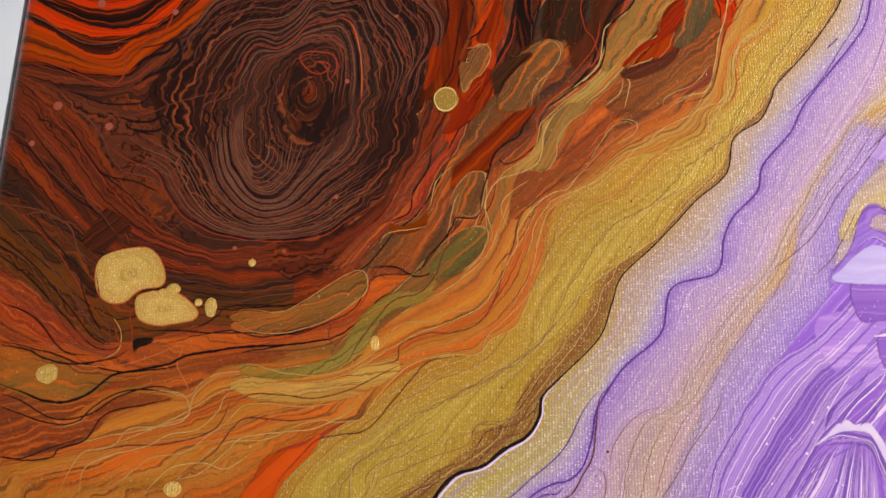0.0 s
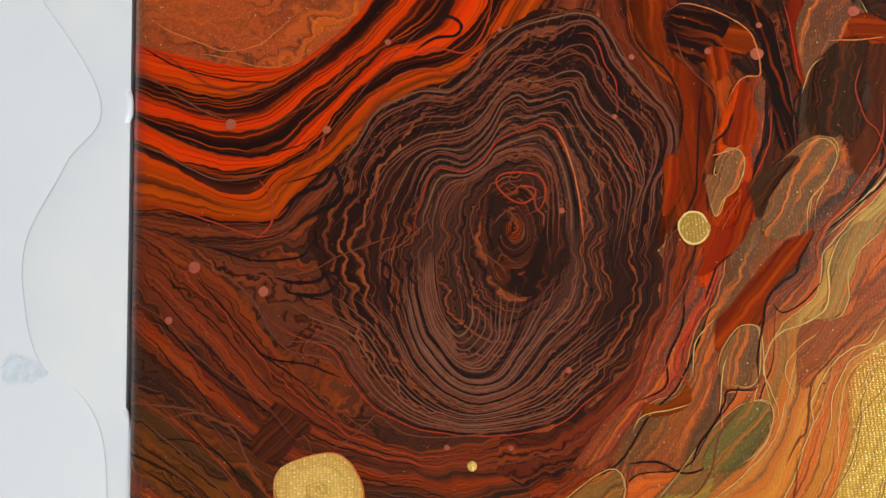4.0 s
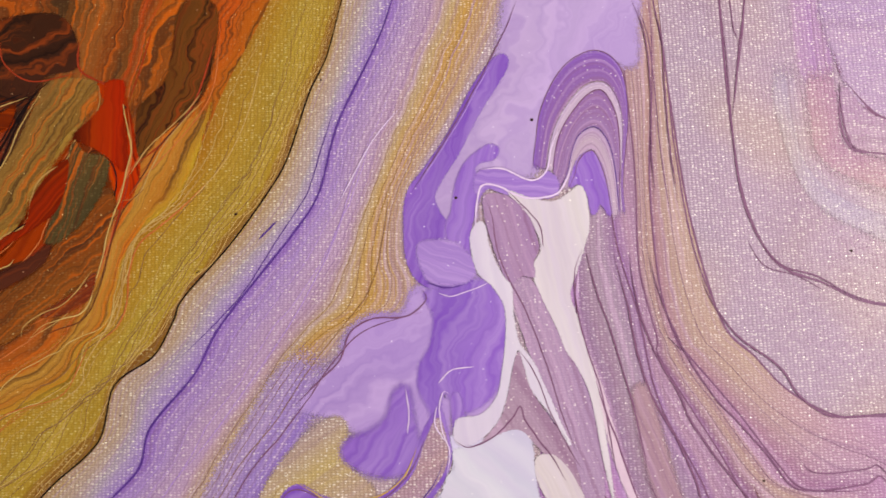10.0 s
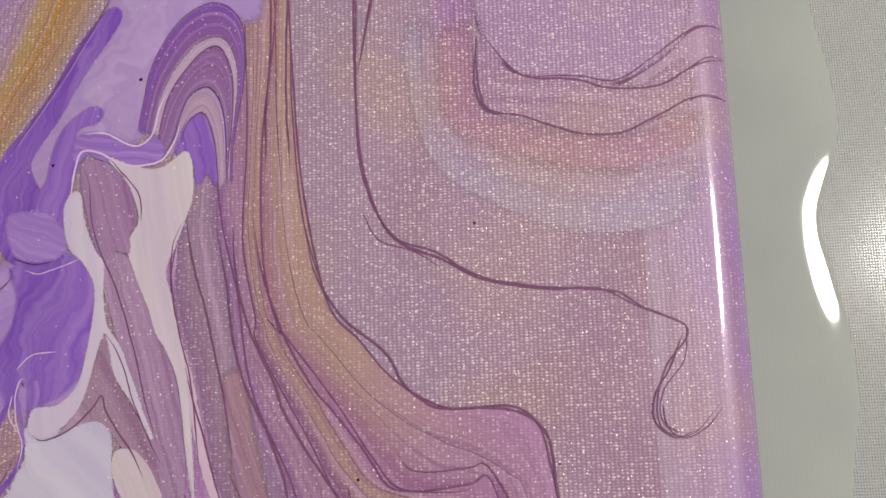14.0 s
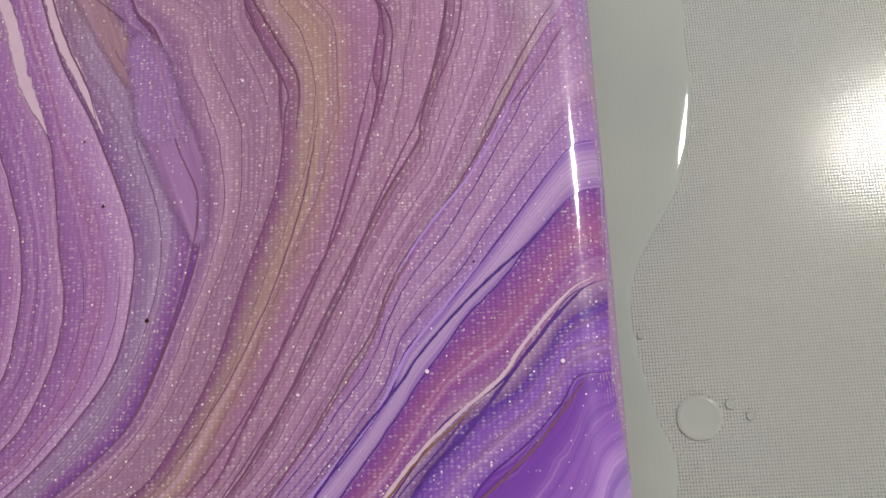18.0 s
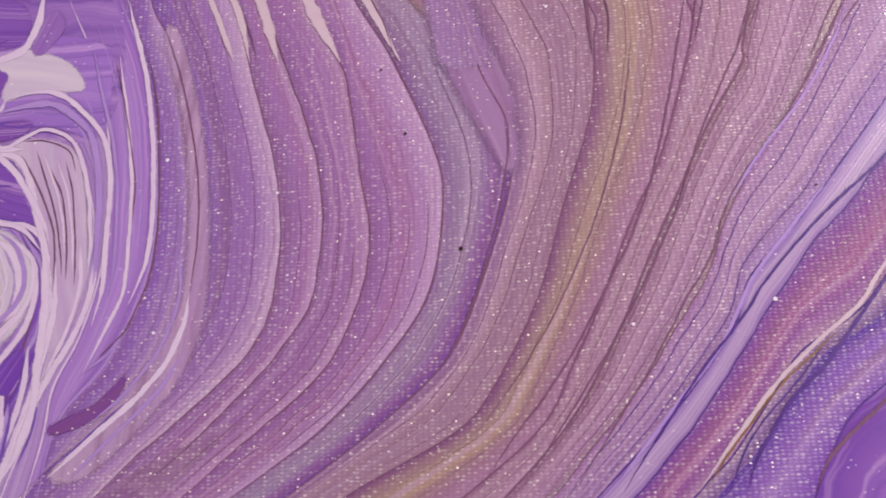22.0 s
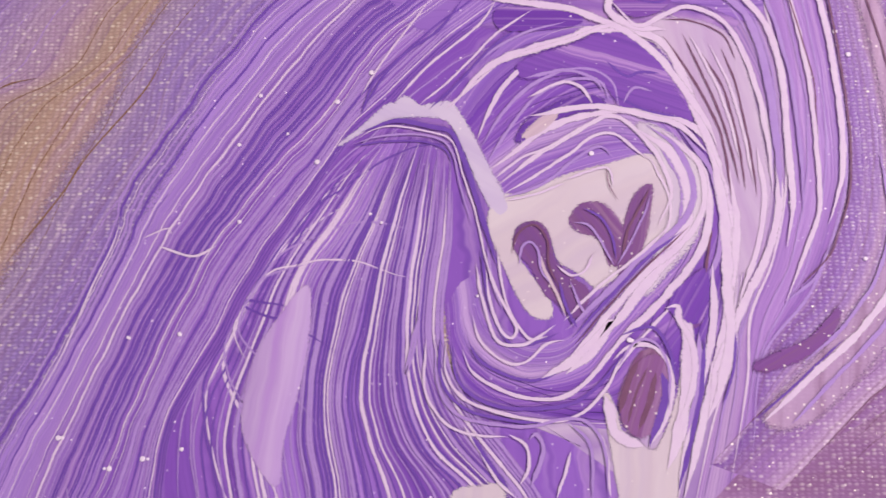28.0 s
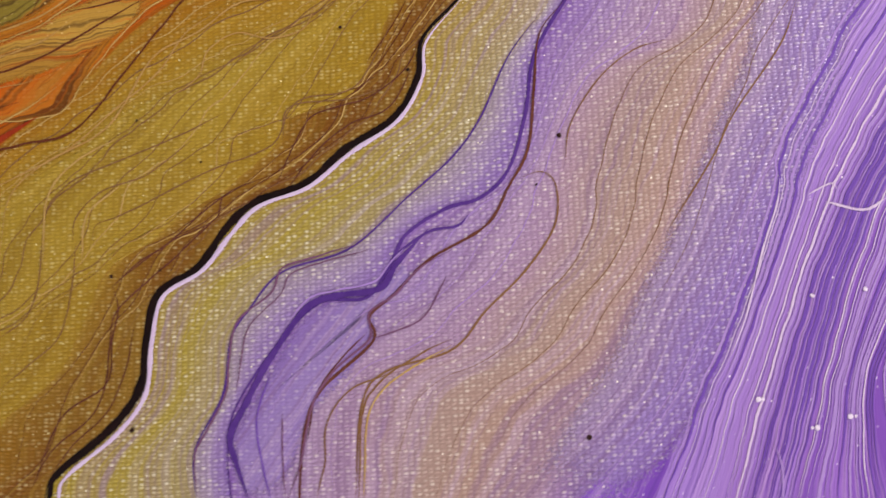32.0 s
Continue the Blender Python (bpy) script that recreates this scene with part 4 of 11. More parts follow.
nest([gold_line, g_mid, g_low, vein_line], 3, ("gold", "mud", "gold"), 0.22, 0.9, 3)
threads(g_mid, g_low, (0.15, 0.4, 0.62, 0.85), 0.15, "mud")
threads(g_low, vein_line, (0.2, 0.45, 0.7), 0.14, "brown", end=0.5)
c_mid = spline([(-69.4, -100.7), (-70.1, -93), (-70.5, -87.5), (-67, -80.9), (-66, -74.1), (-63.8, -70.7), (-59.5, -65.9), (-50.9, -63.6), (-43.6, -57.6), (-37.8, -52.8), (-34, -47.9), (-30, -39.9), (-25.4, -34.2), (-21.4, -27.2), (-15.2, -19.6), (-8.5, -5.4), (-3.8, -0.2), (5.3, 7.1), (10.1, 16.8), (16.7, 26.6), (20, 35.5), (28.5, 45.5), (32.3, 52.4), (43.5, 64.9), (49.8, 73), (54.4, 86.3), (62.6, 108.1), (66.7, 120.7), (72.3, 137.4)], wiggle=0.5, seed=16)
chain("cream_paint_band", [(vein_line, "cream", "ae9648 b09a52 ac9a74", "pale gold paint", "ac8a5a b09684 b09a9c", (80.0, 130.0)), (c_mid, "cream", "aa9aa0 a890bc 8c68b8", "pale grey-lavender paint"), (violet_line, "lav", "b07a38", "")])
l_mid = spline([(-50.5, -101.3), (-51, -93.7), (-50, -83.1), (-47.1, -79.1), (-38.8, -76.8), (-34.5, -72.3), (-29.5, -67.7), (-25.7, -62.3), (-25.1, -57.4), (-23.6, -51.6), (-18.8, -43.1), (-10.1, -39.3), (-5.3, -30.2), (4.4, -14.9), (15.6, -3.8), (18, -1.9), (23, 8.7), (30.3, 20.4), (38.8, 32.4), (45.1, 42.4), (52.7, 52.5), (60.6, 66.3), (66.7, 83), (76.6, 107.2), (80.9, 119.7), (86.7, 136.4)], wiggle=0.5, seed=15)
chain("lavender_paint_band", [(violet_line, "lav", "8a62b4 a486bc ae90b4 b090b0", "lavender pearl paint"), (l_mid, "lav", "b494ac b09490 b4948c b090a0 9470b8", "rose and gold pearl paint", "b494ac b49878 b88e50 b49068 b09488", (120.0, 150.0)), (swirl_line, "lav", "b07a38", "")])
threads(violet_line, l_mid, (0.3, 0.55, 0.8), 0.16, "lilac")
threads(l_mid, swirl_line, (0.2, 0.4, 0.55, 0.75), 0.14, "mud")

# ---- violet streaks below the peak ----
veil_low = swirl_line[10:int(len(swirl_line) * 0.62)]
v1 = spline([(-21.4, -103.6), (-14.9, -92.4), (-10.6, -83.4), (-4.9, -72.7), (0.9, -58.8), (1.6, -54.5), (8.9, -42.6), (13.6, -35.8), (19.1, -28.7), (30.4, -20.9), (36.9, -14.8), (51.3, -0.7), (63.4, 10.5)], wiggle=0.35, seed=6)
v2 = spline([(-10.4, -109.5), (-7, -98.6), (-4.5, -91.2), (-0.8, -80.8), (3.8, -70), (9.9, -58.8), (17.7, -46.5), (25.2, -35.9), (30.8, -28.9), (34.2, -27), (50.1, -11.7), (64.9, -0.7)], wiggle=0.35, seed=7)
v3 = spline([(-2.8, -109.4), (-0.5, -98.6), (2.1, -91.2), (5.8, -79.5), (11.7, -65.9), (19.5, -53.8), (28.3, -43.5), (34.5, -34.4), (48.8, -22.4), (66.8, -8.5)], wiggle=0.35, seed=8)
v4 = spline([(11.8, -109.3), (10.4, -98.5), (9.3, -91.2), (10.1, -82.7), (15.5, -72.8), (21.8, -61), (28.4, -50.2), (34, -44.7), (39.6, -38.3), (46, -33), (54, -29.1), (61.4, -24.4)])
swirl_low = spline([(-47, -114.9), (-33.4, -101.8), (-23.8, -94), (-17.5, -87.8), (-13.1, -82.1), (-9.1, -74.4), (-4.4, -66.4), (1.5, -54.2), (5.7, -46.5), (9.7, -35.6), (25.1, -14.8), (31.7, -7), (41.6, 2.5), (51.8, 13.8)])
chain("violet_paint_stream", [(swirl_low, "violet", "6e46b0 8a62c4 7046ac", "deep violet paint"), (v1, "violet", "9a78cc a484d0 8e68bc", "light violet paint"), (v2, "violet", "9270c0 8a64b8 9a78c8 8458b4", "violet streaked paint"), (v3, "violet", "8058b4 946cc4 7a50b0 9068c0", "violet streaked paint"), (v4, "violet", "8058b4", "")])
threads(swirl_low, v1, (0.45, 0.7), 0.2, "lilac", end=0.7)
band("lavender_paint_veil", veil_low + np.array((-7.0, 4.0)), veil_low + np.array((4.0, -2.5)), mixed("lav", "a890b0 9a7ebc 8a68bc", soft=True), 2, "soft lavender paint edge", fade=9.0, tail=14.0)
for k, (a, b) in enumerate(((v1, v2), (v2, v3), (v3, v4))):
    strands(a, b, 14, 40 + k, 0.5)
w0 = spline([(34.7, -45.5), (28.5, -51.7), (21.9, -61.7), (15.6, -73.5), (12.1, -82.7), (13.2, -91.2), (15, -98.5), (17.1, -109.3)])
w1 = spline([(35.8, -47.3), (31.4, -57.5), (26.1, -65.9), (25, -72.8), (24, -83.4), (25.6, -91.2), (27.1, -98.5), (29, -109.2)])
w2 = spline([(38.2, -47.7), (34.9, -57.5), (31.7, -70.1), (29.9, -79.5), (32.1, -91.2), (33.5, -98.5), (35.3, -109.2)])
w3 = spline([(40.3, -47.7), (38.3, -59), (37.1, -70.1), (37.1, -77.5), (39.8, -85.3), (45.7, -91.1), (48.8, -98.4), (50.2, -109.1)])
w4 = spline([(42.4, -47.4), (42.8, -54), (42.4, -61.1), (41.4, -72.8), (43.8, -79.5), (49, -85.9), (52.7, -91.1), (55.1, -98.4), (56.4, -109)])
chain("violet_paint_fan", [(v4, "violet", "7a50b0 8e66c0 8a60bc", "violet streaked paint"), (w0, "violet", "9068c4 7248a8 966ec8 9a74cc", "violet fanned paint"), (w1, "violet", "7e54b4 9a74cc 6e44a6 9670c8", "violet fanned paint"), (w2, "violet", "9a74cc 7248a8 946cc4", "violet fanned paint"), (w3, "violet", "7a50b0 9068c0 7c52b2", "violet fanned paint"), (w4, "violet", "8058b4", "")])
for a, b, k in ((v4, w0, 3), (w0, w1, 5), (w1, w2, 5), (w2, w3, 5), (w3, w4, 5)):
    strands(a, b, 3 * k, k * 7 + len(a))

# ---- the swirl: rings round the white heart ----
inner = spline([(49.7, -56.5), (51.4, -55.1), (56.3, -53), (61.9, -51.3), (66, -50.5), (68.6, -54.1), (68, -59.1), (64.1, -64), (59.9, -68.8), (55.8, -72.8), (51.1, -72.8), (47.1, -70.1), (45.8, -64.6)])
o1 = spline([(47, -51.8), (51.5, -48.2), (56.5, -46.4), (62.1, -44.9), (66.9, -46.8), (70.8, -52), (70.8, -57.7), (68.2, -62.6), (63.3, -67.4), (59.8, -72.2), (55.7, -76.2), (50.4, -76.8), (45.1, -72.8), (43.5, -66)], wiggle=0.4, seed=6)
o2 = spline([(45.9, -48.2), (50.9, -43.7), (56.6, -39.2), (62.3, -37.8), (67.2, -39.3), (71.8, -45.4), (74.9, -52), (75.5, -59.2), (72.1, -66.1), (65.8, -72.2), (60.9, -77.5), (55.6, -79.5), (49, -80.1), (43.1, -76.2), (41.8, -68.7)], wiggle=0.4, seed=7)
o3 = spline([(42.8, -43.7), (46, -38.4), (51.1, -33.8), (57.5, -32.3), (63.2, -33.5), (68.8, -36.3), (72.7, -41.7), (75.8, -49.1), (77.3, -57), (76.2, -64.7), (75, -72.9), (72.6, -79.5), (68.5, -83.4), (60.7, -83.4), (52.3, -82.1), (45.7, -80.8), (42.4, -75.5)])
blob([(41.7, -44.4), (49.6, -33.8), (57.6, -31.5), (64, -32.8), (70.2, -36.3), (75.4, -44.7), (77.3, -57), (76.3, -67.5), (74, -78.2), (70.7, -89.7), (69.6, -98.3), (48.8, -98.4), (44.4, -80.8), (41.8, -70.1)], "violet", "7e56b4 8c64c0 7a50ae", 1, "violet_paint_film", "violet streaked paint")
chain("violet_paint_ring", [(o3, "violet", "9a78c8 6e44aa 8a60bc", "violet ringed paint"), (o2, "violet", "8a62bc 7a50b2 9a76c8 b498d4", "violet ringed paint"), (o1, "violet", "b89cd4 8a64bc 9a78c8", "violet and white ringed paint"), (inner, "violet", "8058b4", "")], 2)
threads(o1, inner, (0.15, 0.35, 0.55, 0.75), 0.24, "lilac")
threads(o3, o1, (0.15, 0.3, 0.55, 0.7), 0.16, "violet")
blob([(32.3, -15.3), (63.3, -13.7), (74.3, -14.5), (80.2, -16.6), (82, -20.2), (81.2, -32), (73, -29.9), (56.5, -29.1), (38.5, -33.3)], "violet", "8a62bc 9a76c6 8460b8", 3, "violet_paint_film", "violet streaked paint")
PALE = "d6c6d4 ccb8cc d2c0d0"
blob([(48, -55.5), (51.4, -55.1), (56.3, -52.8), (61.9, -51.3), (66.7, -50.2), (69, -53.4), (68.7, -59.1), (66.2, -61.9), (62.7, -64.7), (60.1, -66.7), (59, -66.1), (57.3, -64.7), (55.3, -63.3), (54.4, -60.5), (52.7, -58.7), (50.3, -59), (49.9, -61.8), (51.3, -64.6), (53.9, -68.1), (54, -70.3), (51.8, -69.8), (49.9, -66.7), (47.9, -61.8), (46.9, -59)], "white", PALE, 4, "white_paint_patch", "off-white paint with a faint pink crackle")
blob([(28.4, -48.6), (31.2, -46.3), (34.3, -43.4), (35.4, -43.2), (36.4, -42.3), (37.6, -42.9), (38.5, -43.6), (40.3, -43.3), (42.4, -43.3), (44.9, -47.4), (47, -51.8), (48.7, -55.1), (49.3, -56.9), (47.9, -57.6), (45.9, -54), (43.5, -48.1), (41.7, -45.3), (38.2, -44.8), (34.7, -45.2), (31.2, -46.9)], "white", "cdbcdc c4b0d8 cab8da", 4, "white_paint_peak", "white ragged paint peak")
blob([(50.3, -59.6), (52.4, -58.6), (53.9, -59.8), (54.7, -63.3), (56.6, -65.4), (58.7, -67.4), (57.2, -70.3), (54.9, -68.4), (53.6, -67.4), (51.9, -64), (50.1, -62)], "mauve", "80528c 744a8a 86589a", 5, "plum_paint_lobe", weave=0.0)
blob([(56.8, -58.2), (58.3, -56.4), (61, -56.6), (62.9, -59.1), (63.6, -62.6), (61.5, -64), (60.3, -60.8), (57.5, -59.6)], "mauve", "80528c 744a8a", 5, "plum_paint_lobe", weave=0.0)
blob([(66.7, -54), (64.6, -55.5), (63.3, -59.1), (62.4, -64), (63.4, -65.4), (65.7, -60.5), (66.4, -57)], "mauve", "80528c 744a8a", 5, "plum_paint_lobe", weave=0.0)
blob([(25.1, -66.5), (22.2, -69.7), (19, -75.5), (18, -82.1), (19.2, -86), (22.3, -89.8), (22.8, -84.7), (24.2, -79.5), (25.3, -72.8)], "white", "c2a4dc b890d4 9c74bc", 4, "lilac_paint_lens", "pale lilac paint lens")
blob([(60.2, -79.5), (61.4, -81.4), (62, -83.7), (63.9, -85), (65.8, -85.9), (67.2, -83.4), (68.3, -80.8), (69.9, -75.5), (69.9, -83.4), (68.2, -89.7), (66.5, -98.3), (62.7, -98.3), (61.4, -89.7)], "white", PALE, 4, "white_paint_patch")
blob([(64.3, -74.9), (66.3, -74.2), (67.9, -76.2), (67.4, -79.5), (65.3, -82.1), (63.6, -83.7), (62.4, -82.1), (62, -79.5)], "mauve", "8a5c88 9a7490 7a4a7c 92708c", 5, "plum_paint_lens", "plum and tan streaked paint lens", weave=0.0)
blob([(42.4, -91.1), (45.7, -89.9), (48.3, -90.4), (48.8, -98.4), (41.8, -98.4)], "white", PALE, 4, "white_paint_patch")
# white and lilac strands that fold round the heart of the swirl
trace("white", 1, [(45.6, -47.8), (48.1, -42.3), (51.7, -38.3), (56.7, -36.3), (61, -35.4), (64.6, -34.1), (67.5, -34.7)], 8)
trace("lilac", 0.7, [(45.9, -49), (48.8, -44.6), (52.4, -40.9), (56.7, -38.9), (60.2, -38.9), (62.6, -40.8), (63.2, -44.2)], 8)
trace("lilac", 0.7, [(46.6, -51.1), (49.5, -46.8), (53, -42.4), (57.3, -40.2), (60.9, -40.5), (62.2, -43.1)], 8)
trace("white", 1.3, [(46.8, -52), (50.1, -49.7), (53.7, -46.9), (57.2, -45.4), (60.7, -44.7), (62.8, -44.3), (67, -45), (71.8, -46.3), (74.4, -49.8), (75.5, -55.6), (75.8, -60.5)], 8)
trace("white", 0.9, [(48, -54), (51.5, -51.1), (55.7, -48.4), (60, -45.8), (62.1, -45), (64.2, -46.1), (66.8, -49), (68.7, -52.7), (69, -55.6), (67.4, -59.1)], 8)
trace("white", 0.6, [(48.7, -55.1), (52.8, -52.7), (57.1, -49.8), (59.9, -47.7), (62.7, -47.5), (65.4, -49.8), (67.4, -51.2)], 8)
trace("lilac", 0.6, [(48.7, -55.6), (53.5, -53.9), (57.7, -50.6), (60.6, -49.1), (62.3, -50.5)], 8)
trace("white", 0.5, [(47.3, -53.3), (50.8, -50.5), (54.3, -49.1), (58.6, -46.4)], 8)
trace("white", 0.5, [(49, -56), (52.8, -55.1), (56.3, -53.7)], 8)
trace("white", 1.8, [(42.4, -43.8), (46, -39.3), (49.6, -37), (56.8, -34.8), (61.1, -33.3), (66.8, -34), (70.2, -37.1), (72.6, -44.6), (74.9, -52), (75.8, -59.1), (75, -66.1)], 8)
trace("white", 2.2, [(65.5, -47), (69.5, -50.1), (71, -54.1), (70.8, -58.4), (68.6, -62.6), (65.4, -66.4), (62.5, -70.2), (59.8, -72.8)], 8)
trace("white", 1.5, [(68.3, -47), (72.6, -51.3), (73.6, -56.3), (72.7, -61.2), (69.7, -65.7), (66.2, -69.5), (62.8, -72.5), (60.3, -75.5)], 8)
trace("white", 1.6, [(76.3, -52), (76.7, -59.1), (75.7, -66.1), (74.1, -72.9), (72.3, -79.5), (70.4, -85.9), (68.8, -91.1)], 8)
trace("lilac", 1, [(70.4, -46.8), (73.9, -52), (74.9, -57.7), (74.1, -63.3), (71.3, -67.5), (68.5, -70.2)], 8)
trace("white", 0.5, [(66.7, -50.5), (68.6, -54.8), (68.8, -58.4), (66.9, -61.9), (64.8, -64)], 8)
trace("lilac", 1.2, [(67.8, -49), (70.4, -53.4), (70.1, -58.4), (67.9, -62.6), (64, -66.7)], 8)
trace("white", 0.6, [(46.5, -64.6), (47, -68.8), (48.3, -72), (49.5, -72.8), (50, -71.5), (48.6, -68.8), (47.3, -66), (46.3, -62.5)], 8)
trace("white", 0.6, [(45.3, -63.9), (46.2, -68.8), (47.8, -73), (50.5, -73.6), (52.5, -72.7), (54.8, -71.2)], 8)
trace("white", 0.5, [(44.9, -70.1), (45.8, -73), (48.4, -75.5), (51.1, -75.6), (53.4, -73.6), (55.8, -73)], 8)
trace("white", 0.8, [(43.7, -74.2), (45.1, -77), (48.4, -78.9), (52.3, -79.9), (55.6, -79.6), (59, -77), (62.4, -73), (65.9, -69.6), (70.1, -65.5)], 8)
trace("white", 0.6, [(41.8, -72.8), (41.8, -77), (44.4, -80.2), (49, -81.8), (54.2, -82.5), (57.5, -81.5), (60.2, -78.9), (62.3, -75.6), (66.5, -71), (71.7, -66.1)], 8)
trace("lilac", 0.6, [(40.4, -72.8), (40.8, -78.3), (43.1, -81.6), (47, -82.8), (51.6, -83.1), (55.6, -82.2), (58.1, -82.6), (60, -85.4), (60.3, -91.1)], 8)
trace("white", 0.5, [(39.4, -72.8), (39.3, -78.8), (41.8, -82.7), (45.7, -84.1), (49, -84.3)], 8)
trace("lilac", 0.6, [(38.4, -70.1), (37.3, -75.5), (37, -77), (38.1, -73.5), (38.5, -68.7)], 8)
trace("white", 0.5, [(47.9, -61.8), (48.5, -66.7), (49.5, -70.1), (51.5, -72.8), (53.8, -72.5)], 8)
trace("lilac", 0.5, [(46.7, -61.8), (47.3, -66), (48.4, -69.3)], 8)
trace("grape", 0.6, [(45.9, -61.8), (46.6, -67.4), (47.8, -71.1), (49.5, -73.5), (52.5, -73.2), (55.1, -72.2)], 8)
trace("grape", 0.6, [(44.3, -72.8), (45.8, -75.5), (49.1, -77.2), (53, -77.6), (56.4, -75.5), (59.8, -72.2)], 8)
trace("grape", 0.7, [(42.5, -73.5), (43.1, -77.5), (46.4, -80.4), (51.7, -81.1), (56.3, -80.4), (59.6, -78.2), (63, -74.2)], 8)
trace("grape", 0.6, [(41.1, -72.1), (41.1, -77.5), (43.8, -80.9), (48.4, -82.3), (54.2, -82.8)], 8)
trace("white", 1.6, [(53, -77.5), (56.4, -75.5), (59.8, -72.2), (61.2, -70.8), (59.1, -74.2), (55.7, -77)], 8)
trace("white", 2.2, [(68.3, -68.8), (69.2, -69.2), (70.1, -72.2), (69.9, -76.2), (69.3, -80.8), (68.1, -85.3), (67, -87.8)], 8)
trace("white", 0.8, [(61.3, -75.5), (63.1, -73.9), (65.7, -73.7), (67.6, -75.5), (68.1, -78.8), (66.9, -82.7), (65.2, -85.3)], 8)
trace("white", 2, [(60.2, -79.5), (60.8, -81.4), (61.1, -83.4), (62.6, -84.6), (64.5, -85.3)], 8)
trace("plum", 1, [(61.8, -81.4), (62.9, -78.2), (64.3, -75.5)], 8)
trace("plum", 0.5, [(62.7, -82.7), (63.8, -79.5), (65.3, -76.2)], 8)
trace("plum", 1, [(64, -83.4), (65.4, -80.1), (66.2, -76.8)], 8)
trace("grape", 1.6, [(66.9, -76.8), (67.3, -79.5), (66.3, -82.7), (65.2, -85.3)], 8)
trace("grape", 1, [(71.3, -67.5), (72.1, -65.4), (71.8, -70.2), (70.5, -71.2)], 8)
trace("white", 1.4, [(73.5, -64), (73.3, -70.2), (72.2, -75.5), (70.6, -80.8), (69.3, -85.9), (68.1, -91.1)], 8)
trace("lilac", 1, [(71.4, -72.2), (71.1, -78.2), (69.4, -84)], 8)
trace("grape", 0.9, [(72, -72.9), (71.4, -78.8), (69.7, -85.3), (68.2, -90.3)], 8)
trace("white", 0.6, [(43.8, -82.7), (45.7, -85.9), (47.6, -89.1), (49.9, -91.1)], 8)
trace("grape", 0.8, [(44.7, -84), (46.7, -87.2), (48.9, -90)], 8)
trace("white", 0.6, [(49, -84), (50.9, -85.3), (51.2, -87.8), (50.2, -89.7)], 8)
trace("lilac", 0.8, [(51.3, -84.6), (52.2, -84), (52.9, -85.9), (51.5, -89.7)], 8)
trace("white", 0.5, [(56.1, -85.9), (55.4, -88.5), (54.4, -91.1)], 8)
trace("lilac", 0.6, [(56.2, -82.7), (58.4, -85.3), (58.5, -91.1)], 8)
trace("white", 0.5, [(58.2, -82.4), (60.1, -85.3), (60.5, -91)], 8)
trace("white", 0.5, [(35.4, -42.8), (38.5, -39.1), (42.4, -35.6), (46.1, -32.2), (48.2, -29.1)], 8)
trace("white", 0.45, [(38.2, -43.6), (41.7, -40.6), (44.6, -37.6), (48.2, -33.8), (52.6, -30.7)], 8)
trace("white", 0.4, [(31.1, -42.1), (34.6, -36), (38.1, -31.3), (39.5, -29)], 8)
trace("grape", 0.6, [(31.1, -44.3), (35.3, -37.5), (40.3, -33.7), (43.9, -29)], 8)
trace("grape", 0.5, [(31.1, -44.7), (32.6, -40.5), (34.6, -38.3)], 8)
trace("lilac", 0.5, [(41, -43.6), (43.9, -39.9), (46.7, -36.8), (51.8, -33.8), (56.8, -32.3)], 8)
trace("white", 0.5, [(41.7, -44), (45.3, -40.7), (48.2, -37.8)], 8)
trace("grape", 0.6, [(39.6, -44), (43.2, -40.6), (46.7, -36.5), (51.1, -33)], 8)
trace("grape", 1, [(31.2, -46.9), (35.4, -45.5), (39.6, -46.2), (42.4, -47), (43.8, -50.3), (45.2, -54.7), (46.6, -59.7), (47.9, -63.9)], 8)
trace("white", 0.35, [(30.2, -48), (34, -46.2), (38.9, -46.8), (42.4, -48.1), (43.8, -52.5), (45.2, -56.9), (46.2, -61.8), (47.5, -67.4)], 8)
trace("lilac", 0.4, [(29.8, -48.6), (34.7, -47.3), (40.3, -47.7), (42.5, -49.6), (43.5, -54), (44.9, -59)], 8)
trace("grape", 0.4, [(29.5, -48.9), (35.4, -48.1), (41.1, -48.9), (42.8, -51.8)], 8)
blob([(61, -36.4), (64.6, -35.1), (67.4, -35.9), (69.4, -37.8), (71, -41.6), (71.9, -45), (67.7, -44.6), (63.5, -43.8), (62.6, -40.8), (60.9, -38.5), (56.7, -38.1), (58.1, -37)], "violet", "7a50ae 8258b2 8a62b8", 7, "violet_paint_field", "deep violet paint field", feather=1.2)
blob([(50.5, -48.2), (51.6, -46), (53.7, -44.5), (56.6, -43), (59.4, -42.4), (61.5, -43.4), (59.3, -44.2), (56.5, -44.9), (54.4, -46.4), (52.2, -47.8)], "violet", "5e3a96 6e48a6", 7, "violet_paint_cell", "dark violet paint cell", feather=1)
blob([(51.2, -47.8), (52.3, -46.3), (54.1, -44.9), (55.5, -44.9), (54, -46.7), (52.2, -47.7)], "white", "c8aecc bf9ca8", 8, "rose_paint_fleck", "pale rose paint fleck", feather=0.6)
blob([(65.5, -46.4), (69, -47.6), (71.9, -51.3), (72.6, -56.3), (71.4, -60.5), (68.5, -64), (65.3, -67.4), (67.2, -62.6), (68.7, -59.1), (69.4, -54.8), (68.1, -50.5)], "white", "d2c0d8 c8b4d2", 6, "white_paint_fold", "white paint fold", feather=1.6)
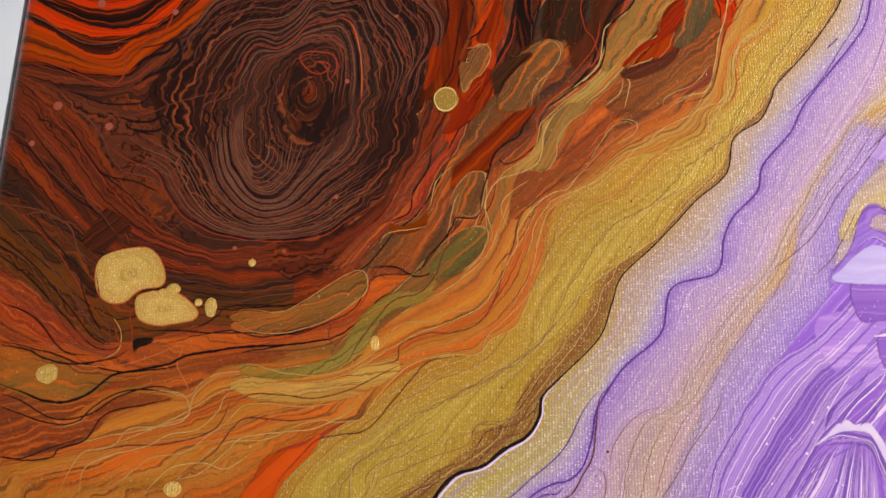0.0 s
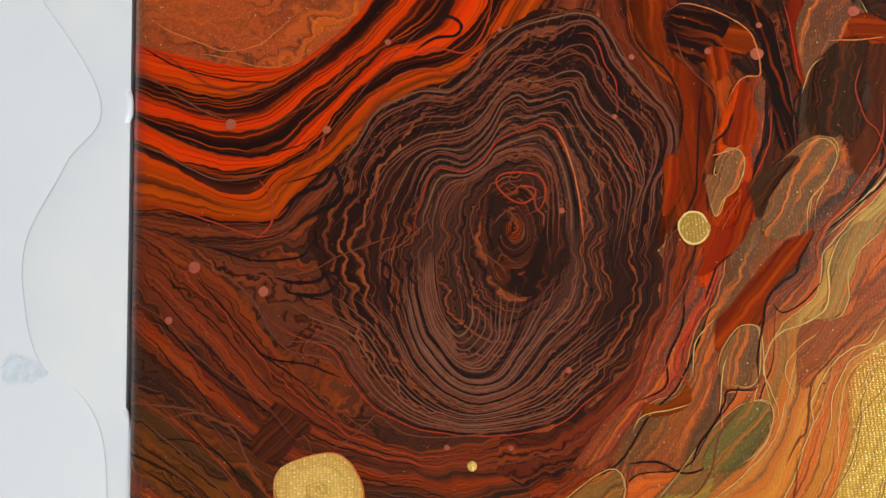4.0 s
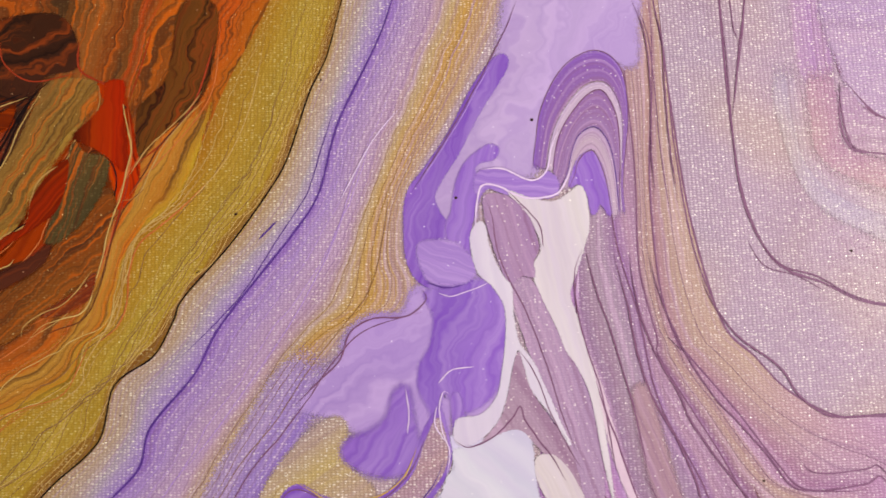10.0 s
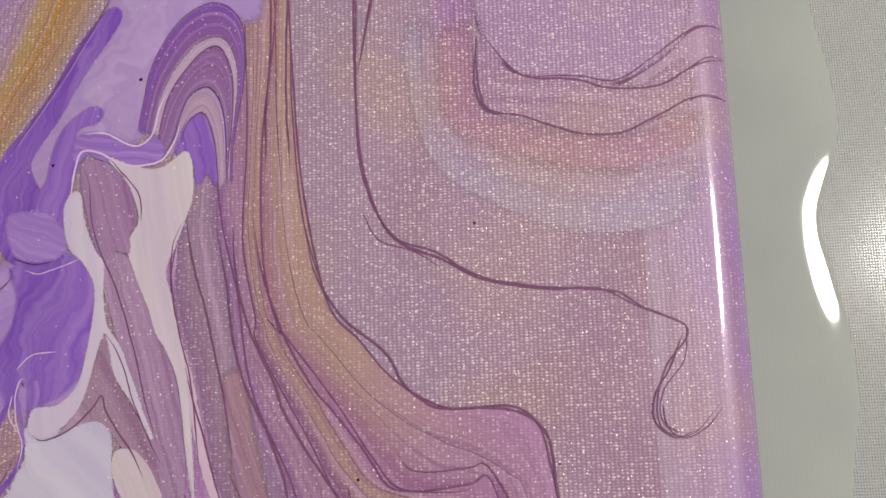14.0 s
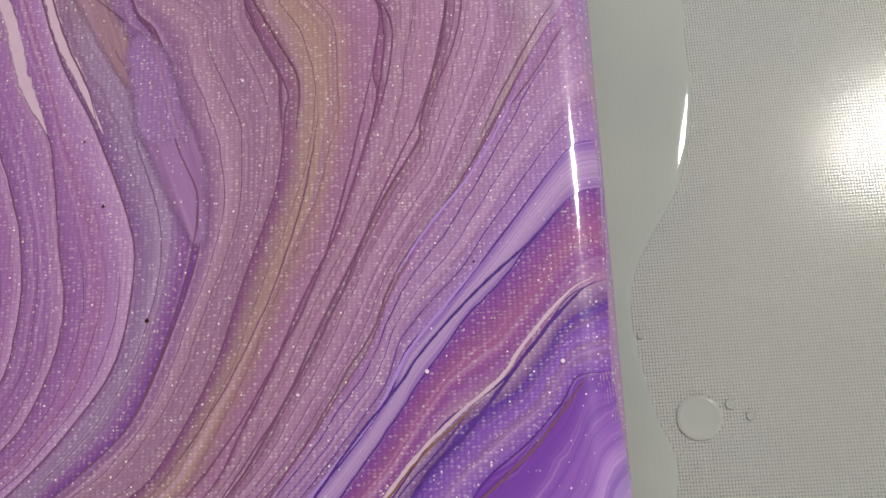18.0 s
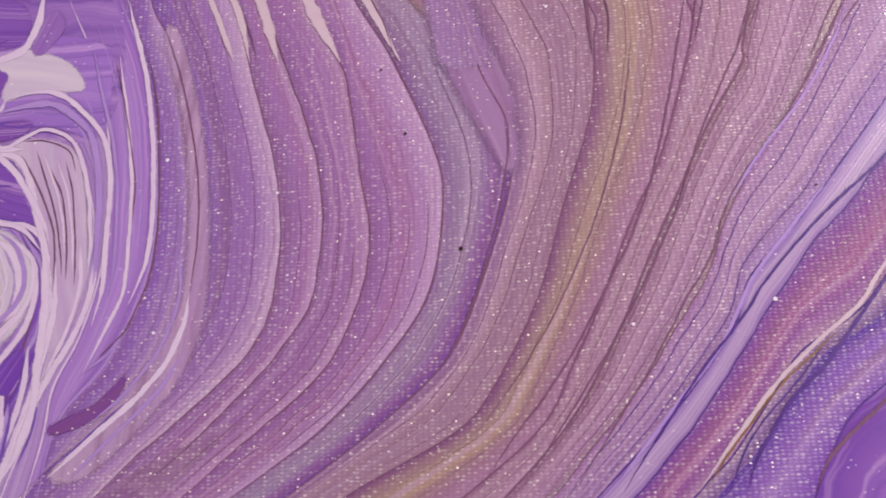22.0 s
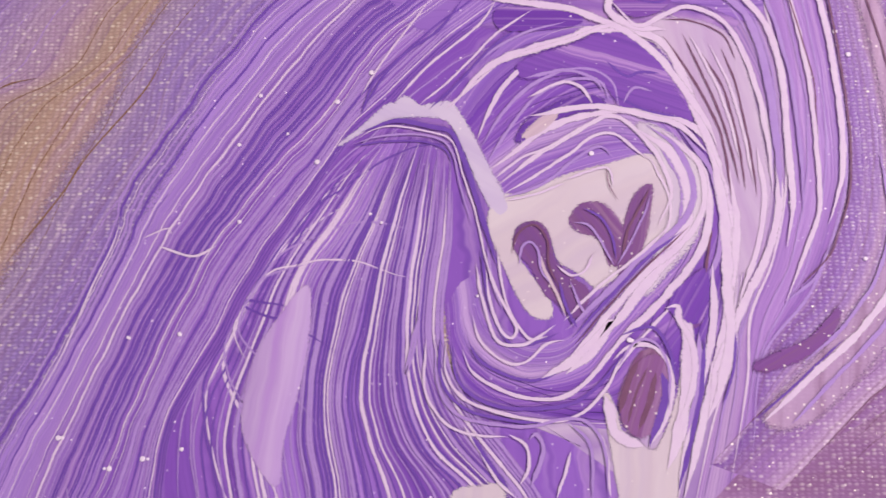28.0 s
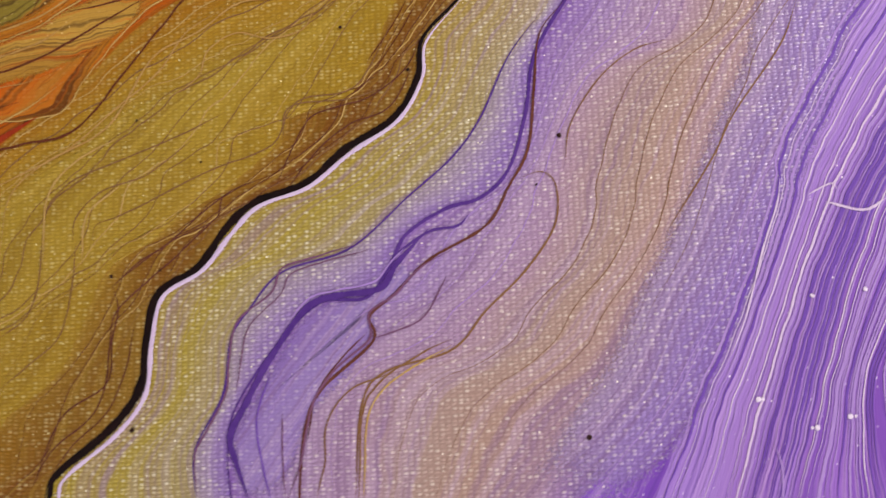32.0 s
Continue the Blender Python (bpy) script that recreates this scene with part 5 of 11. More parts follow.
blob([(68.7, -67.4), (70.4, -66.1), (72.5, -64.7), (72.5, -67.5), (71.8, -70.8), (70.6, -71.4), (69.5, -70.2), (69.3, -68.5)], "mauve", "7a4a90 6e4290", 7, "plum_paint_lobe", "plum paint lobe", feather=0.8, weave=0.0)
blob([(62.1, -82.1), (62.5, -78.8), (63.9, -76.2), (65.7, -74.9), (67.1, -75.5), (67.5, -78.2), (66.7, -81.4), (65.3, -83.7), (63.6, -84)], "mauve", "825090 8c6094", 7, "plum_paint_lens", "plum and tan streaked paint lens", feather=0.8, weave=0.0)

blob([(36, -8), (58, -4), (78, -6), (84, -18), (80, -32), (58, -34), (40, -30), (30, -18)], "violet", "8660b2 9470ba 7c56ac", 1, "violet_paint_film", "violet streaked paint", feather=1.5)
# cells, folds and strands above and beside the heart
blob([(43.2, -4.8), (62.3, -6.3), (67.6, -10.5), (66.7, -14.7), (62.4, -15.7), (55.4, -15.7), (48.3, -15.9), (42.9, -15.3)], "violet", "744aa8 8058b0 6a40a0", 6, "violet_paint_cell", "violet paint cell", feather=1)
blob([(47.2, -20.4), (53.3, -19.7), (58.4, -19.2), (64.6, -19.7), (64.5, -23.2), (62.7, -26.2), (59.4, -27.8), (55.2, -28.4), (48.3, -28.6)], "violet", "7044a0 7c52ae 6c40a0", 6, "violet_paint_cell", "violet paint cell with a dark crease", feather=1)
blob([(48.5, -30.4), (56.4, -30.8), (59.1, -32.1), (55.8, -33.1), (48.9, -33.2)], "violet", "643a9c 7046a6", 6, "violet_paint_cell", "dark violet paint lens", feather=0.6)
blob([(51.3, -37.7), (57.8, -35.5), (61.8, -33.7), (65.3, -34.6), (68.5, -37.8), (70.1, -41.6), (72.1, -45.8), (68.8, -44.4), (63.8, -43.8), (61.8, -41.2), (58.3, -39.4), (51.6, -39.9)], "violet", "784eac 8056b2 6e46a6", 7, "violet_paint_cell", "deep violet paint cell", feather=0.8)
blob([(62.7, -18.3), (66.8, -16.2), (69.1, -16.9), (73.2, -18.3), (75.9, -20.3), (77.9, -23.6), (76.1, -24.1), (71.8, -23.8), (68.4, -24), (65.5, -24.8), (64.9, -23.2), (65.5, -20.4)], "white", "d0bcd6 c8b2d2", 7, "white_paint_web", "white paint web", feather=1)
blob([(67.6, -33), (72.6, -32.3), (76.9, -34.2), (79.1, -39.5), (80.5, -49.4), (80.8, -55.7), (78.4, -63.2), (75.8, -64.7), (75.5, -57.1), (74.9, -49.1), (73.3, -45), (70.3, -39.1)], "white", "c6acd0 b898c8 ccb4d2", 6, "white_paint_fold", "white paint fold with fine strands", feather=1)
blob([(62.7, -28.8), (64.7, -28.9), (68, -28.7), (70.2, -29.3), (68.7, -30.9), (66.2, -31.7), (64, -30.9)], "violet", "8058ac 7448a2", 9, "violet_paint_lens", "violet paint lens", feather=0.6)
blob([(69, -16.4), (69.7, -11.8), (72.2, -9.9), (73.6, -12.7), (72.3, -15.1), (70.4, -17.2)], "violet", "8a62b2 9470b8", 8, "violet_paint_lobe", "violet paint lobe", feather=0.8)
blob([(68.1, -69), (69.4, -66.9), (72.7, -64.6), (72.7, -68.3), (71.4, -70.9), (69, -70.1)], "violet", "6a40a4 744aac", 9, "violet_paint_cell", "violet paint cell", feather=0.6)
blob([(77.8, -76), (80.8, -74.5), (84.5, -72.8), (88, -69.4), (86.8, -72.3), (83.1, -75.2), (78.7, -76.6)], "mauve", "74458c 804e94", 8, "plum_paint_wedge", "plum paint wedge", feather=0.9, weave=0.0)
blob([(90.6, -15.9), (93.6, -26.8), (95.7, -38.7), (96.3, -50), (95.8, -59.2), (93.1, -65.9), (88.9, -71.6), (84.7, -75.8), (79.8, -80.6), (79.3, -82.7), (83.6, -82.1), (89.9, -76.6), (95.5, -69.6), (98.1, -62.3), (98.7, -52.4), (97.7, -38.8), (95.2, -26), (92.3, -16.1)], "mauve", "a884b4 b494bc", 5, "lilac_paint_arc", "pale lilac arc of paint", feather=2, weave=0.05)
trace("white", 2, [(45.4, -20.3), (50.6, -19.7), (55.8, -18.8), (61.8, -18), (66.9, -16.5), (68.4, -14.3), (69.4, -10.7), (69.7, -5)], 9)
trace("white", 1.5, [(65.5, -24.6), (64.5, -26.7), (62.8, -28.8), (62.5, -31), (65.1, -32.9), (69.4, -33.5)], 9)
trace("white", 1.3, [(65.5, -24.8), (71, -23.8), (75.3, -25.4), (79.8, -29.6), (82.1, -33.1), (83.3, -38.1), (83.7, -43.9), (83.6, -49.5), (83.7, -55.8), (82.6, -61.9)], 9)
trace("lilac", 1.6, [(62.8, -27.5), (66.1, -26.6), (71.2, -26), (75.1, -27.2), (79.1, -30.8), (80.8, -34.8), (81.8, -40.5), (82.3, -49.4), (82.3, -55.7)], 9)
trace("white", 1, [(62.6, -29.3), (65.9, -32.9), (69.2, -31.6), (72.4, -30.4), (76.7, -32.4), (79.1, -37), (80.4, -42.1), (81.3, -49.4), (81.3, -54.9)], 9)
trace("white", 1.5, [(46.6, -29), (51.9, -29.7), (57.2, -30.5), (61.6, -32.3), (65.2, -34.2), (68.5, -37.3), (71.4, -41.7), (73.8, -45.9), (75, -49.2)], 9)
trace("white", 0.9, [(50.3, -36.8), (56.9, -35), (61.7, -33.1), (64.2, -32.8)], 9)
trace("lilac", 0.7, [(51.6, -39.9), (56.5, -38.9), (60, -40), (61.5, -42)], 9)
trace("white", 0.6, [(51.9, -42.6), (55.9, -40.6), (58.5, -41.2), (60, -43.6)], 9)
trace("white", 1.2, [(52.2, -44.9), (60.4, -43.8), (66.4, -45.1), (70.6, -46.5), (73.7, -49.9)], 9)
trace("grape", 0.6, [(61.9, -37.8), (64.2, -39.8), (65.8, -39.3), (68.3, -39.4)], 9)
trace("grape", 0.5, [(62.8, -42.5), (66.3, -44.3), (70.5, -45.3)], 9)
trace("lilac", 0.5, [(63.7, -43.4), (65.1, -41.4), (67.3, -41.9)], 9)
trace("black", 0.35, [(49.4, -24), (54.7, -24.5), (59, -24.2), (59.7, -22.9)], 9)
trace("grape", 0.5, [(48.3, -15.7), (55.4, -15.4), (59.8, -15.7), (64.9, -14.1)], 9)
trace("grape", 0.5, [(67.2, -28.7), (64.7, -28.9), (68.1, -29.8), (70.2, -29.3)], 9)
trace("plum", 0.4, [(71.5, -34.1), (73.6, -39.3), (75.4, -44.3), (76.6, -49.2), (77.5, -54)], 9)
trace("plum", 0.4, [(73.8, -36.8), (76.3, -41.9), (77.7, -49.3), (78.1, -54.8)], 9)
trace("plum", 0.35, [(76.2, -36), (77.8, -41.1), (79, -49.3), (79.4, -55.6)], 9)
trace("plum", 0.45, [(69, -34.4), (72.4, -40), (75, -45.9), (75.8, -49.2), (76.4, -55.5)], 9)
trace("plum", 0.3, [(69.2, -32.1), (72.6, -32.4), (76.5, -34.2), (78, -37.8)], 9)
trace("white", 0.6, [(72.3, -34.1), (75.1, -40.2), (76.8, -46), (77.6, -50.8)], 9)
trace("white", 0.6, [(74.7, -35.5), (77, -41.1), (78.4, -47.7), (79.1, -54.1)], 9)
trace("white", 0.9, [(83.3, -19), (85.4, -29.7), (86.8, -39.9), (87.1, -49.6), (86.7, -57.4), (84.2, -63.4), (81.9, -68.5)], 9)
trace("white", 1.2, [(83.9, -9), (87.4, -21.1), (89.1, -29.9), (90, -38.4), (90.3, -46.6), (89.9, -52.9), (87.7, -59)], 9)
trace("plum", 0.4, [(87.3, -17.5), (89.7, -26.5), (90.9, -38.5), (91.2, -48.2), (90.7, -54.5), (88.9, -59.8), (86.9, -63.5)], 9)
trace("plum", 0.3, [(82.6, -19), (84.5, -26.2), (86.2, -34), (87.4, -40.8), (87.3, -48.1)], 9)
trace("plum", 0.35, [(90.1, -14.1), (93, -22.4), (95.4, -32), (97, -41.2), (97.3, -50.8), (96.5, -59.2)], 9)
trace("lilac", 0.8, [(78.9, -16.9), (81.2, -26), (83.3, -33), (84.7, -41.5), (85.1, -49.6), (84.9, -57.4)], 9)
trace("white", 1.5, [(82.1, -49.4), (82.1, -55.7), (80.6, -61.8), (76.9, -68.8), (75.3, -72), (73.4, -76.3), (72.1, -82.1)], 9)
trace("white", 1, [(79.8, -49.3), (80.3, -55.7), (79.1, -61.8), (76.4, -68.4)], 9)
trace("white", 2, [(74.1, -49.1), (75.1, -55.5), (75.3, -61.6), (75.1, -67.6), (75.1, -73.5), (73.4, -79.2), (72.1, -82.1)], 9)
trace("white", 1.3, [(56.3, -75), (61.8, -69), (66, -64.6), (70.4, -60.9), (72.8, -57.1), (72.9, -52.4), (70.6, -48.2)], 9)
trace("lilac", 1.2, [(55.9, -71.8), (61.5, -66.7), (65.1, -63), (68, -60.8), (70.9, -57.8), (71.8, -54), (69.9, -49.1), (66.5, -46.4)], 9)
trace("white", 0.6, [(55.7, -70.6), (60.6, -66), (63.6, -63.8), (66.5, -61.4), (68.6, -59.2)], 9)
trace("plum", 0.3, [(56.9, -73.5), (62.4, -67.4), (66.7, -63.3), (71, -59.2)], 9)
trace("grape", 0.6, [(56.7, -72.6), (62, -67), (66.2, -62.9), (69.9, -60)], 9)
trace("white", 1.2, [(67.7, -69.3), (69.2, -69), (69.2, -70.6), (70.5, -73.4), (70.8, -76.3), (70, -79.8), (68.7, -82.1)], 9)
trace("plum", 0.5, [(72.7, -65), (73.2, -61.6), (73.8, -59.7)], 9)
trace("white", 1.3, [(78.1, -82.7), (83.3, -78), (89.7, -72.5), (93.9, -67.5), (96, -62.2), (96.6, -57.7)], 9)
trace("lilac", 0.8, [(81.5, -82.7), (88.4, -76), (93.3, -71.1), (96.2, -66.1)], 9)
trace("grape", 0.4, [(77.7, -82), (82.6, -77.9), (88.2, -73)], 9)
trace("lilac", 0.7, [(94.6, -49.9), (95.1, -57.7), (93, -65.1), (88.1, -71.7), (83.2, -75.8)], 9)
trace("lilac", 0.6, [(87.5, -62), (85.5, -65.7), (81.9, -68.5)], 9)
trace("plum", 0.3, [(88.9, -59.8), (87.6, -62.7), (84, -66.4)], 9)
trace("grape", 0.5, [(75.7, -72.1), (75.3, -76.4), (73.8, -80.6)], 9)
trace("grape", 0.6, [(62.2, -72.5), (66, -71.5), (67.8, -74.1), (68.7, -78.4)], 9)
trace("lilac", 0.5, [(61.9, -76.2), (63.9, -73.3), (66.2, -73.3), (67.7, -76.3), (67.5, -81.2)], 9)

# folds inside the lobes of the heart
trace("lilac", 0.5, [(50.5, -63.9), (50.8, -61.8), (51.9, -61.1), (52.8, -62.2), (53.2, -64.6), (54.3, -66.4)], 10)
trace("plum", 0.4, [(49.6, -62.5), (50.3, -60.1), (52.4, -59), (53.9, -60.8), (54.1, -64), (55.3, -66.7)], 10)
trace("lilac", 0.45, [(57.2, -58.7), (58.9, -59.1), (60.2, -60.8), (61.8, -64)], 10)
trace("grape", 0.5, [(58.3, -56.9), (60.3, -58), (61.7, -60.5), (62.1, -63.3)], 10)
trace("lilac", 0.4, [(62.2, -64), (63.9, -61.2), (65.7, -57.7), (66.5, -55.2)], 10)
trace("plum", 0.5, [(62.8, -63.3), (63.6, -59.8), (65.5, -56.3), (66.4, -54.5)], 10)
trace("white", 0.5, [(55, -64), (56.7, -65.3), (58.4, -64.7), (59.4, -62.6)], 10)
trace("pearl", 0.6, [(52.7, -61.9), (53.6, -64.6), (54.9, -67.4), (55.9, -70.1)], 10)
trace("white", 0.5, [(56.3, -53.3), (59.1, -52.3), (61.5, -51.9), (62.1, -54.1)], 10)
trace("plum", 0.2, [(61.2, -51.9), (61.6, -54.1), (62.7, -55.9)], 10)
trace("grape", 0.6, [(55.3, -66), (55.9, -68.8), (57.2, -71.5)], 10)
trace("lilac", 0.5, [(56.6, -66), (57.6, -68.8), (58.5, -70.1)], 10)

# ---- arcs that wrap the swirl and climb to the top ----
l13 = spline([(66.5, -29), (71, -31.9), (76.2, -33.6), (79.8, -39.5), (81.5, -47.1), (80.6, -56), (77.2, -66.8), (74.3, -77.3), (72.1, -84.1), (69.4, -94)])
l12 = spline([(73.7, -7.2), (78.7, -18.3), (81.8, -28.7), (83.2, -38.6), (83.2, -52.7), (80.9, -63), (77.7, -70.2), (76.8, -77.8), (74.2, -89.2)])
l11 = spline([(81.2, -5.9), (85.9, -17), (88.8, -26.6), (90.5, -39), (90.7, -50.7), (88.8, -58.8), (84.9, -67.4), (78.8, -75.1), (76.8, -86.6)])
l10 = spline([(83.5, 21.1), (86.7, 13.3), (87.3, -8), (92.2, -19), (96.1, -33.9), (97.7, -47.7), (96, -59.7), (92.4, -68.1), (85, -75.3), (78.5, -81), (72, -87.3)])
l8 = spline([(89.2, 18.5), (92.5, 7.2), (96.4, -2), (100.6, -9.3), (104.2, -23.7), (108.4, -39.9), (109.3, -52.4), (107.7, -62.6), (102.5, -69.9), (94.3, -77.1), (87, -83.3), (79.9, -90.2)], wiggle=0.25, seed=6)
l7 = spline([(92.9, 20), (96, 10.4), (100.9, -1.6), (104.9, -10.6), (110.5, -26.1), (114.8, -40.4), (115.1, -54.3), (112.3, -63.5), (104.8, -72.2), (97.4, -79.3), (87.3, -87.6)], wiggle=0.25, seed=7)
l6 = spline([(95.8, 19.7), (103.3, 13.3), (108.4, 2), (112, -8.7), (112.6, -13.3), (118.3, -24.9), (120.4, -38.2), (122.1, -50.7), (120.7, -60.1), (116, -69.7), (105.6, -78.8), (94.7, -87.7)], wiggle=0.25, seed=8)
l5 = spline([(106.2, 70.5), (105.6, 59), (104.4, 48.8), (106.9, 36.7), (109.1, 28.5), (114.2, 4.9), (119.4, -11.1), (125.1, -22.2), (131.2, -37.3), (132.7, -46.2), (130.5, -59.6), (124.1, -69.2), (116.6, -77), (109.3, -82.4), (99.9, -88.5)])
l4 = spline([(111.5, 87.6), (112.5, 76.7), (112.4, 68.2), (113.4, 58.8), (116.3, 46.4), (118.9, 30.2), (125.9, 14.4), (130.8, -2.1), (134.9, -7.6), (137.9, -17.7), (139.6, -24.3), (142.5, -35.5), (142.3, -44.3), (138.4, -56.8), (133, -68.7), (123.9, -77.2), (116.5, -82.6), (105.7, -89.9)])
l3 = spline([(116.1, 115.6), (116.9, 97.3), (117.5, 81.9), (117.5, 71.2), (117.1, 55.6), (119.4, 42.4), (119.9, 37.8), (128.8, 21.4), (135.5, 8.8), (142.3, 3.6), (148.2, 1.3), (149.4, -5.7), (153.1, -12.7), (155.9, -19.4), (155.5, -22.7), (154.2, -34.5), (149.2, -49), (145.2, -61.3), (138.9, -72.9), (133.4, -79), (119.1, -86.5), (110.3, -93.4)])
l2 = spline([(122.7, 115.3), (122.9, 103.8), (122, 90.4), (120.3, 73.2), (120.7, 52.4), (123.5, 40.3), (124.6, 39.2), (133.5, 27.4), (139.5, 18.3), (144.5, 13.1), (155.1, 13.7), (158.6, 14.7), (162.1, 5), (165.8, -0.6), (170.3, -6.1), (169.2, -16.6), (169.4, -23), (163.5, -41.4), (158.4, -51.3), (153.4, -62.6), (149.4, -70.3), (143.9, -79.5), (128.7, -91.2), (120, -98)])
l1 = spline([(124.8, 117.5), (125, 103.7), (125.8, 87), (127.6, 65.5), (131.9, 45), (137.4, 38), (143.3, 31.1), (152, 26.2), (162.5, 26.2), (167.1, 22.7), (169, 14.8), (170.9, 7.9), (176.5, 5.6), (181.1, 2), (181, -5.6), (179, -15.2), (176.2, -25.9), (175.7, -29), (170.3, -37.5), (165.1, -47.5), (160, -57.3), (155, -67.5), (147.1, -79.7), (132, -94.2), (124.7, -99.5)])
l1b = spline([(169, 14.8), (170.9, 7.9), (176.5, 5.6), (181.1, 2), (181, -5.6), (179, -15.2), (176.2, -25.9), (175.7, -29), (170.3, -37.5), (165.1, -47.5), (160, -57.3), (155, -67.5), (147.1, -79.7), (132, -94.2), (124.7, -99.5)])
n0 = spline([(200.2, -5.7), (197.8, -9.4), (192.5, -17.5), (186.8, -27.2), (181.3, -36.6), (175.1, -44.8), (170.7, -52.1), (167.3, -60.2), (159.9, -70.9), (152.7, -79.9), (140.2, -93.1)], wiggle=0.25, seed=9)
n1 = spline([(202.5, -30), (200.8, -30.5), (197.3, -32.5), (188.4, -43.2), (179.7, -53.5), (172.9, -60.5), (170.3, -66.7), (164.6, -74.2), (159, -80.2), (144, -94.6)])
n2 = spline([(202.7, -37.5), (201, -38), (196.7, -40.3), (188, -49.9), (181.1, -56.9), (174.4, -65.4), (169.4, -72.2), (162.9, -80.4), (149.3, -94.8)], wiggle=0.25, seed=10)
n3 = spline([(201.9, -51.6), (200.7, -52), (195.9, -54.5), (191.7, -59.8), (185.9, -65.8), (178.1, -70.7), (174.1, -75.8), (167.9, -83.6), (164.1, -87.1), (157.4, -95.2), (159.2, -107.3)])
n4 = spline([(201.4, -64.8), (200.3, -65.1), (196.5, -65.6), (194, -69.3), (189.1, -74.3), (182.9, -79.2), (178.9, -85.5), (175.7, -91.7), (172.7, -95.7)])
n5 = spline([(204, -90), (203, -100), (200, -115), (190, -130), (180, -140)])
chain("arc_paint_stream", [
    (o3, "white", "a482c4 c4acd0 9468b8 bc9cca 8a60b0", "white and lilac streaked paint"), (l13, "violet", "9c7abe b498cc 9470b8", "violet arc of paint"), (l12, "violet", "9670be a884cc 8a60b4", "violet arc of paint"),
    (l11, "mauve", "8a60ac 9068b4 a07cbc b898cc", "light violet arc of paint"), (l10, "mauve", "8058a4 946cb0 9a70b0 c4a4cc", "mauve arc of paint"), (l8, "mauve", "8a5e96 9a70ac a070a8 bc98c4", "mauve arc of paint"),
    (l7, "mauve", "8a6098 9a6ca8 9c70a8 b890bc", "mauve arc of paint"), (l6, "mauve", "8a5c94 9a6ea8 a474a8 a880b4 bc98c4", "mauve arc of paint"), (l5, "mauve", "84608c 9a8098 9c849c 8a6490", "violet-mauve paint", "7e5890 9a80a8 9c84ac 8a5c9c 744694", (90.0, 120.0)),
    (l4, "mauve", "8a6298 a4819c 9c7998 a07d98", "mauve pearl paint"), (l3, "mauve", "9c7988 a68784 aa8b88 a47d83", "tan and mauve pearl paint", "7a4a7c a08188 a88986 9a7190 a479a0", (70.0, 100.0)), (l2, "mauve", "9a7188 a68984 ae918b a88b86", "tan and mauve pearl paint", "8a5a84 a4819c a47d9c a881a4", (95.0, 130.0)),
    (l1, "mauve", "8a5c84", "")])
band("fan_paint_stream", l1b, n0, mixed("mauve", "8a5c84 a884a4 a47ca4 a886a8", soft=True), 1, "mauve pearl paint", fade=4.0, tail=14.0)
chain("fan_paint_stream", [(n0, "mauve", "9468a0 a480ac a07cb0 9c78b4", "lilac-mauve paint"), (n1, "violet", "7a58a4 a48cbc a890bc 8c6cac", "light violet paint stripe"),
    (n2, "mauve", "744494 8a5094 9a6090 8a5098 a880a8", "purple paint with pink mica"), (n3, "mauve", "a888a8 5a3694 8458b0 9670b8 7a4aa8", "deep violet paint"), (n4, "violet", "6a3c9c 9068b8 a08cc8 7446a8", "violet paint"), (n5, "violet", "8058b4", "")])
for q, w, c in ((l13, 0.4, "white"), (l12, 0.5, "white"), (l11, 0.6, "lilac"), (l10, 0.3, "plum"), (l8, 0.28, "plum"), (l7, 0.34, "plum"), (l6, 0.34, "plum"), (l5, 0.4, "plum"), (l4, 0.45, "plum"), (l3, 0.45, "plum"), (l2, 0.5, "plum"), (l1, 0.6, "plum"), (n0, 0.26, "plum"), (n1, 0.4, "violet"), (n2, 0.36, "violet"), (n3, 0.4, "violet"), (n4, 0.4, "violet")):
    thread(q, w, c, 3)
threads(o3, l13, (0.2, 0.5, 0.8), 0.2, "white")
threads(l13, l12, (0.3, 0.6), 0.3, "lilac")
threads(l12, l11, (0.35, 0.65), 0.3, "lilac")
threads(l10, l8, (0.4, 0.7), 0.14, "plum")
threads(l8, l7, (0.5,), 0.14, "plum", start=0.5)
threads(l7, l6, (0.4, 0.75), 0.14, "plum", start=0.5)
threads(l6, l5, (0.3, 0.55, 0.8), 0.15, "plum", start=0.55)
threads(l5, l4, (0.4,), 0.14, "plum", start=0.5)
threads(l4, l3, (0.25, 0.5, 0.8), 0.14, "plum", start=0.4)
threads(l3, l2, (0.3, 0.6), 0.16, "plum")
threads(l2, l1, (0.5,), 0.16, "plum")
threads(l1b, n0, (0.12, 0.3, 0.55, 0.8), 0.18, "plum")
threads(n0, n1, (0.25, 0.5, 0.8), 0.2, "violet")

blob([(66, -92), (84, -86), (104, -76), (124, -82), (140, -94), (146, -112), (120, -128), (80, -124), (62, -108)], "mauve", "8c6296 9a70a6 a076a4", 0, "mauve_paint_film", "mauve pearl paint", feather=2.0)

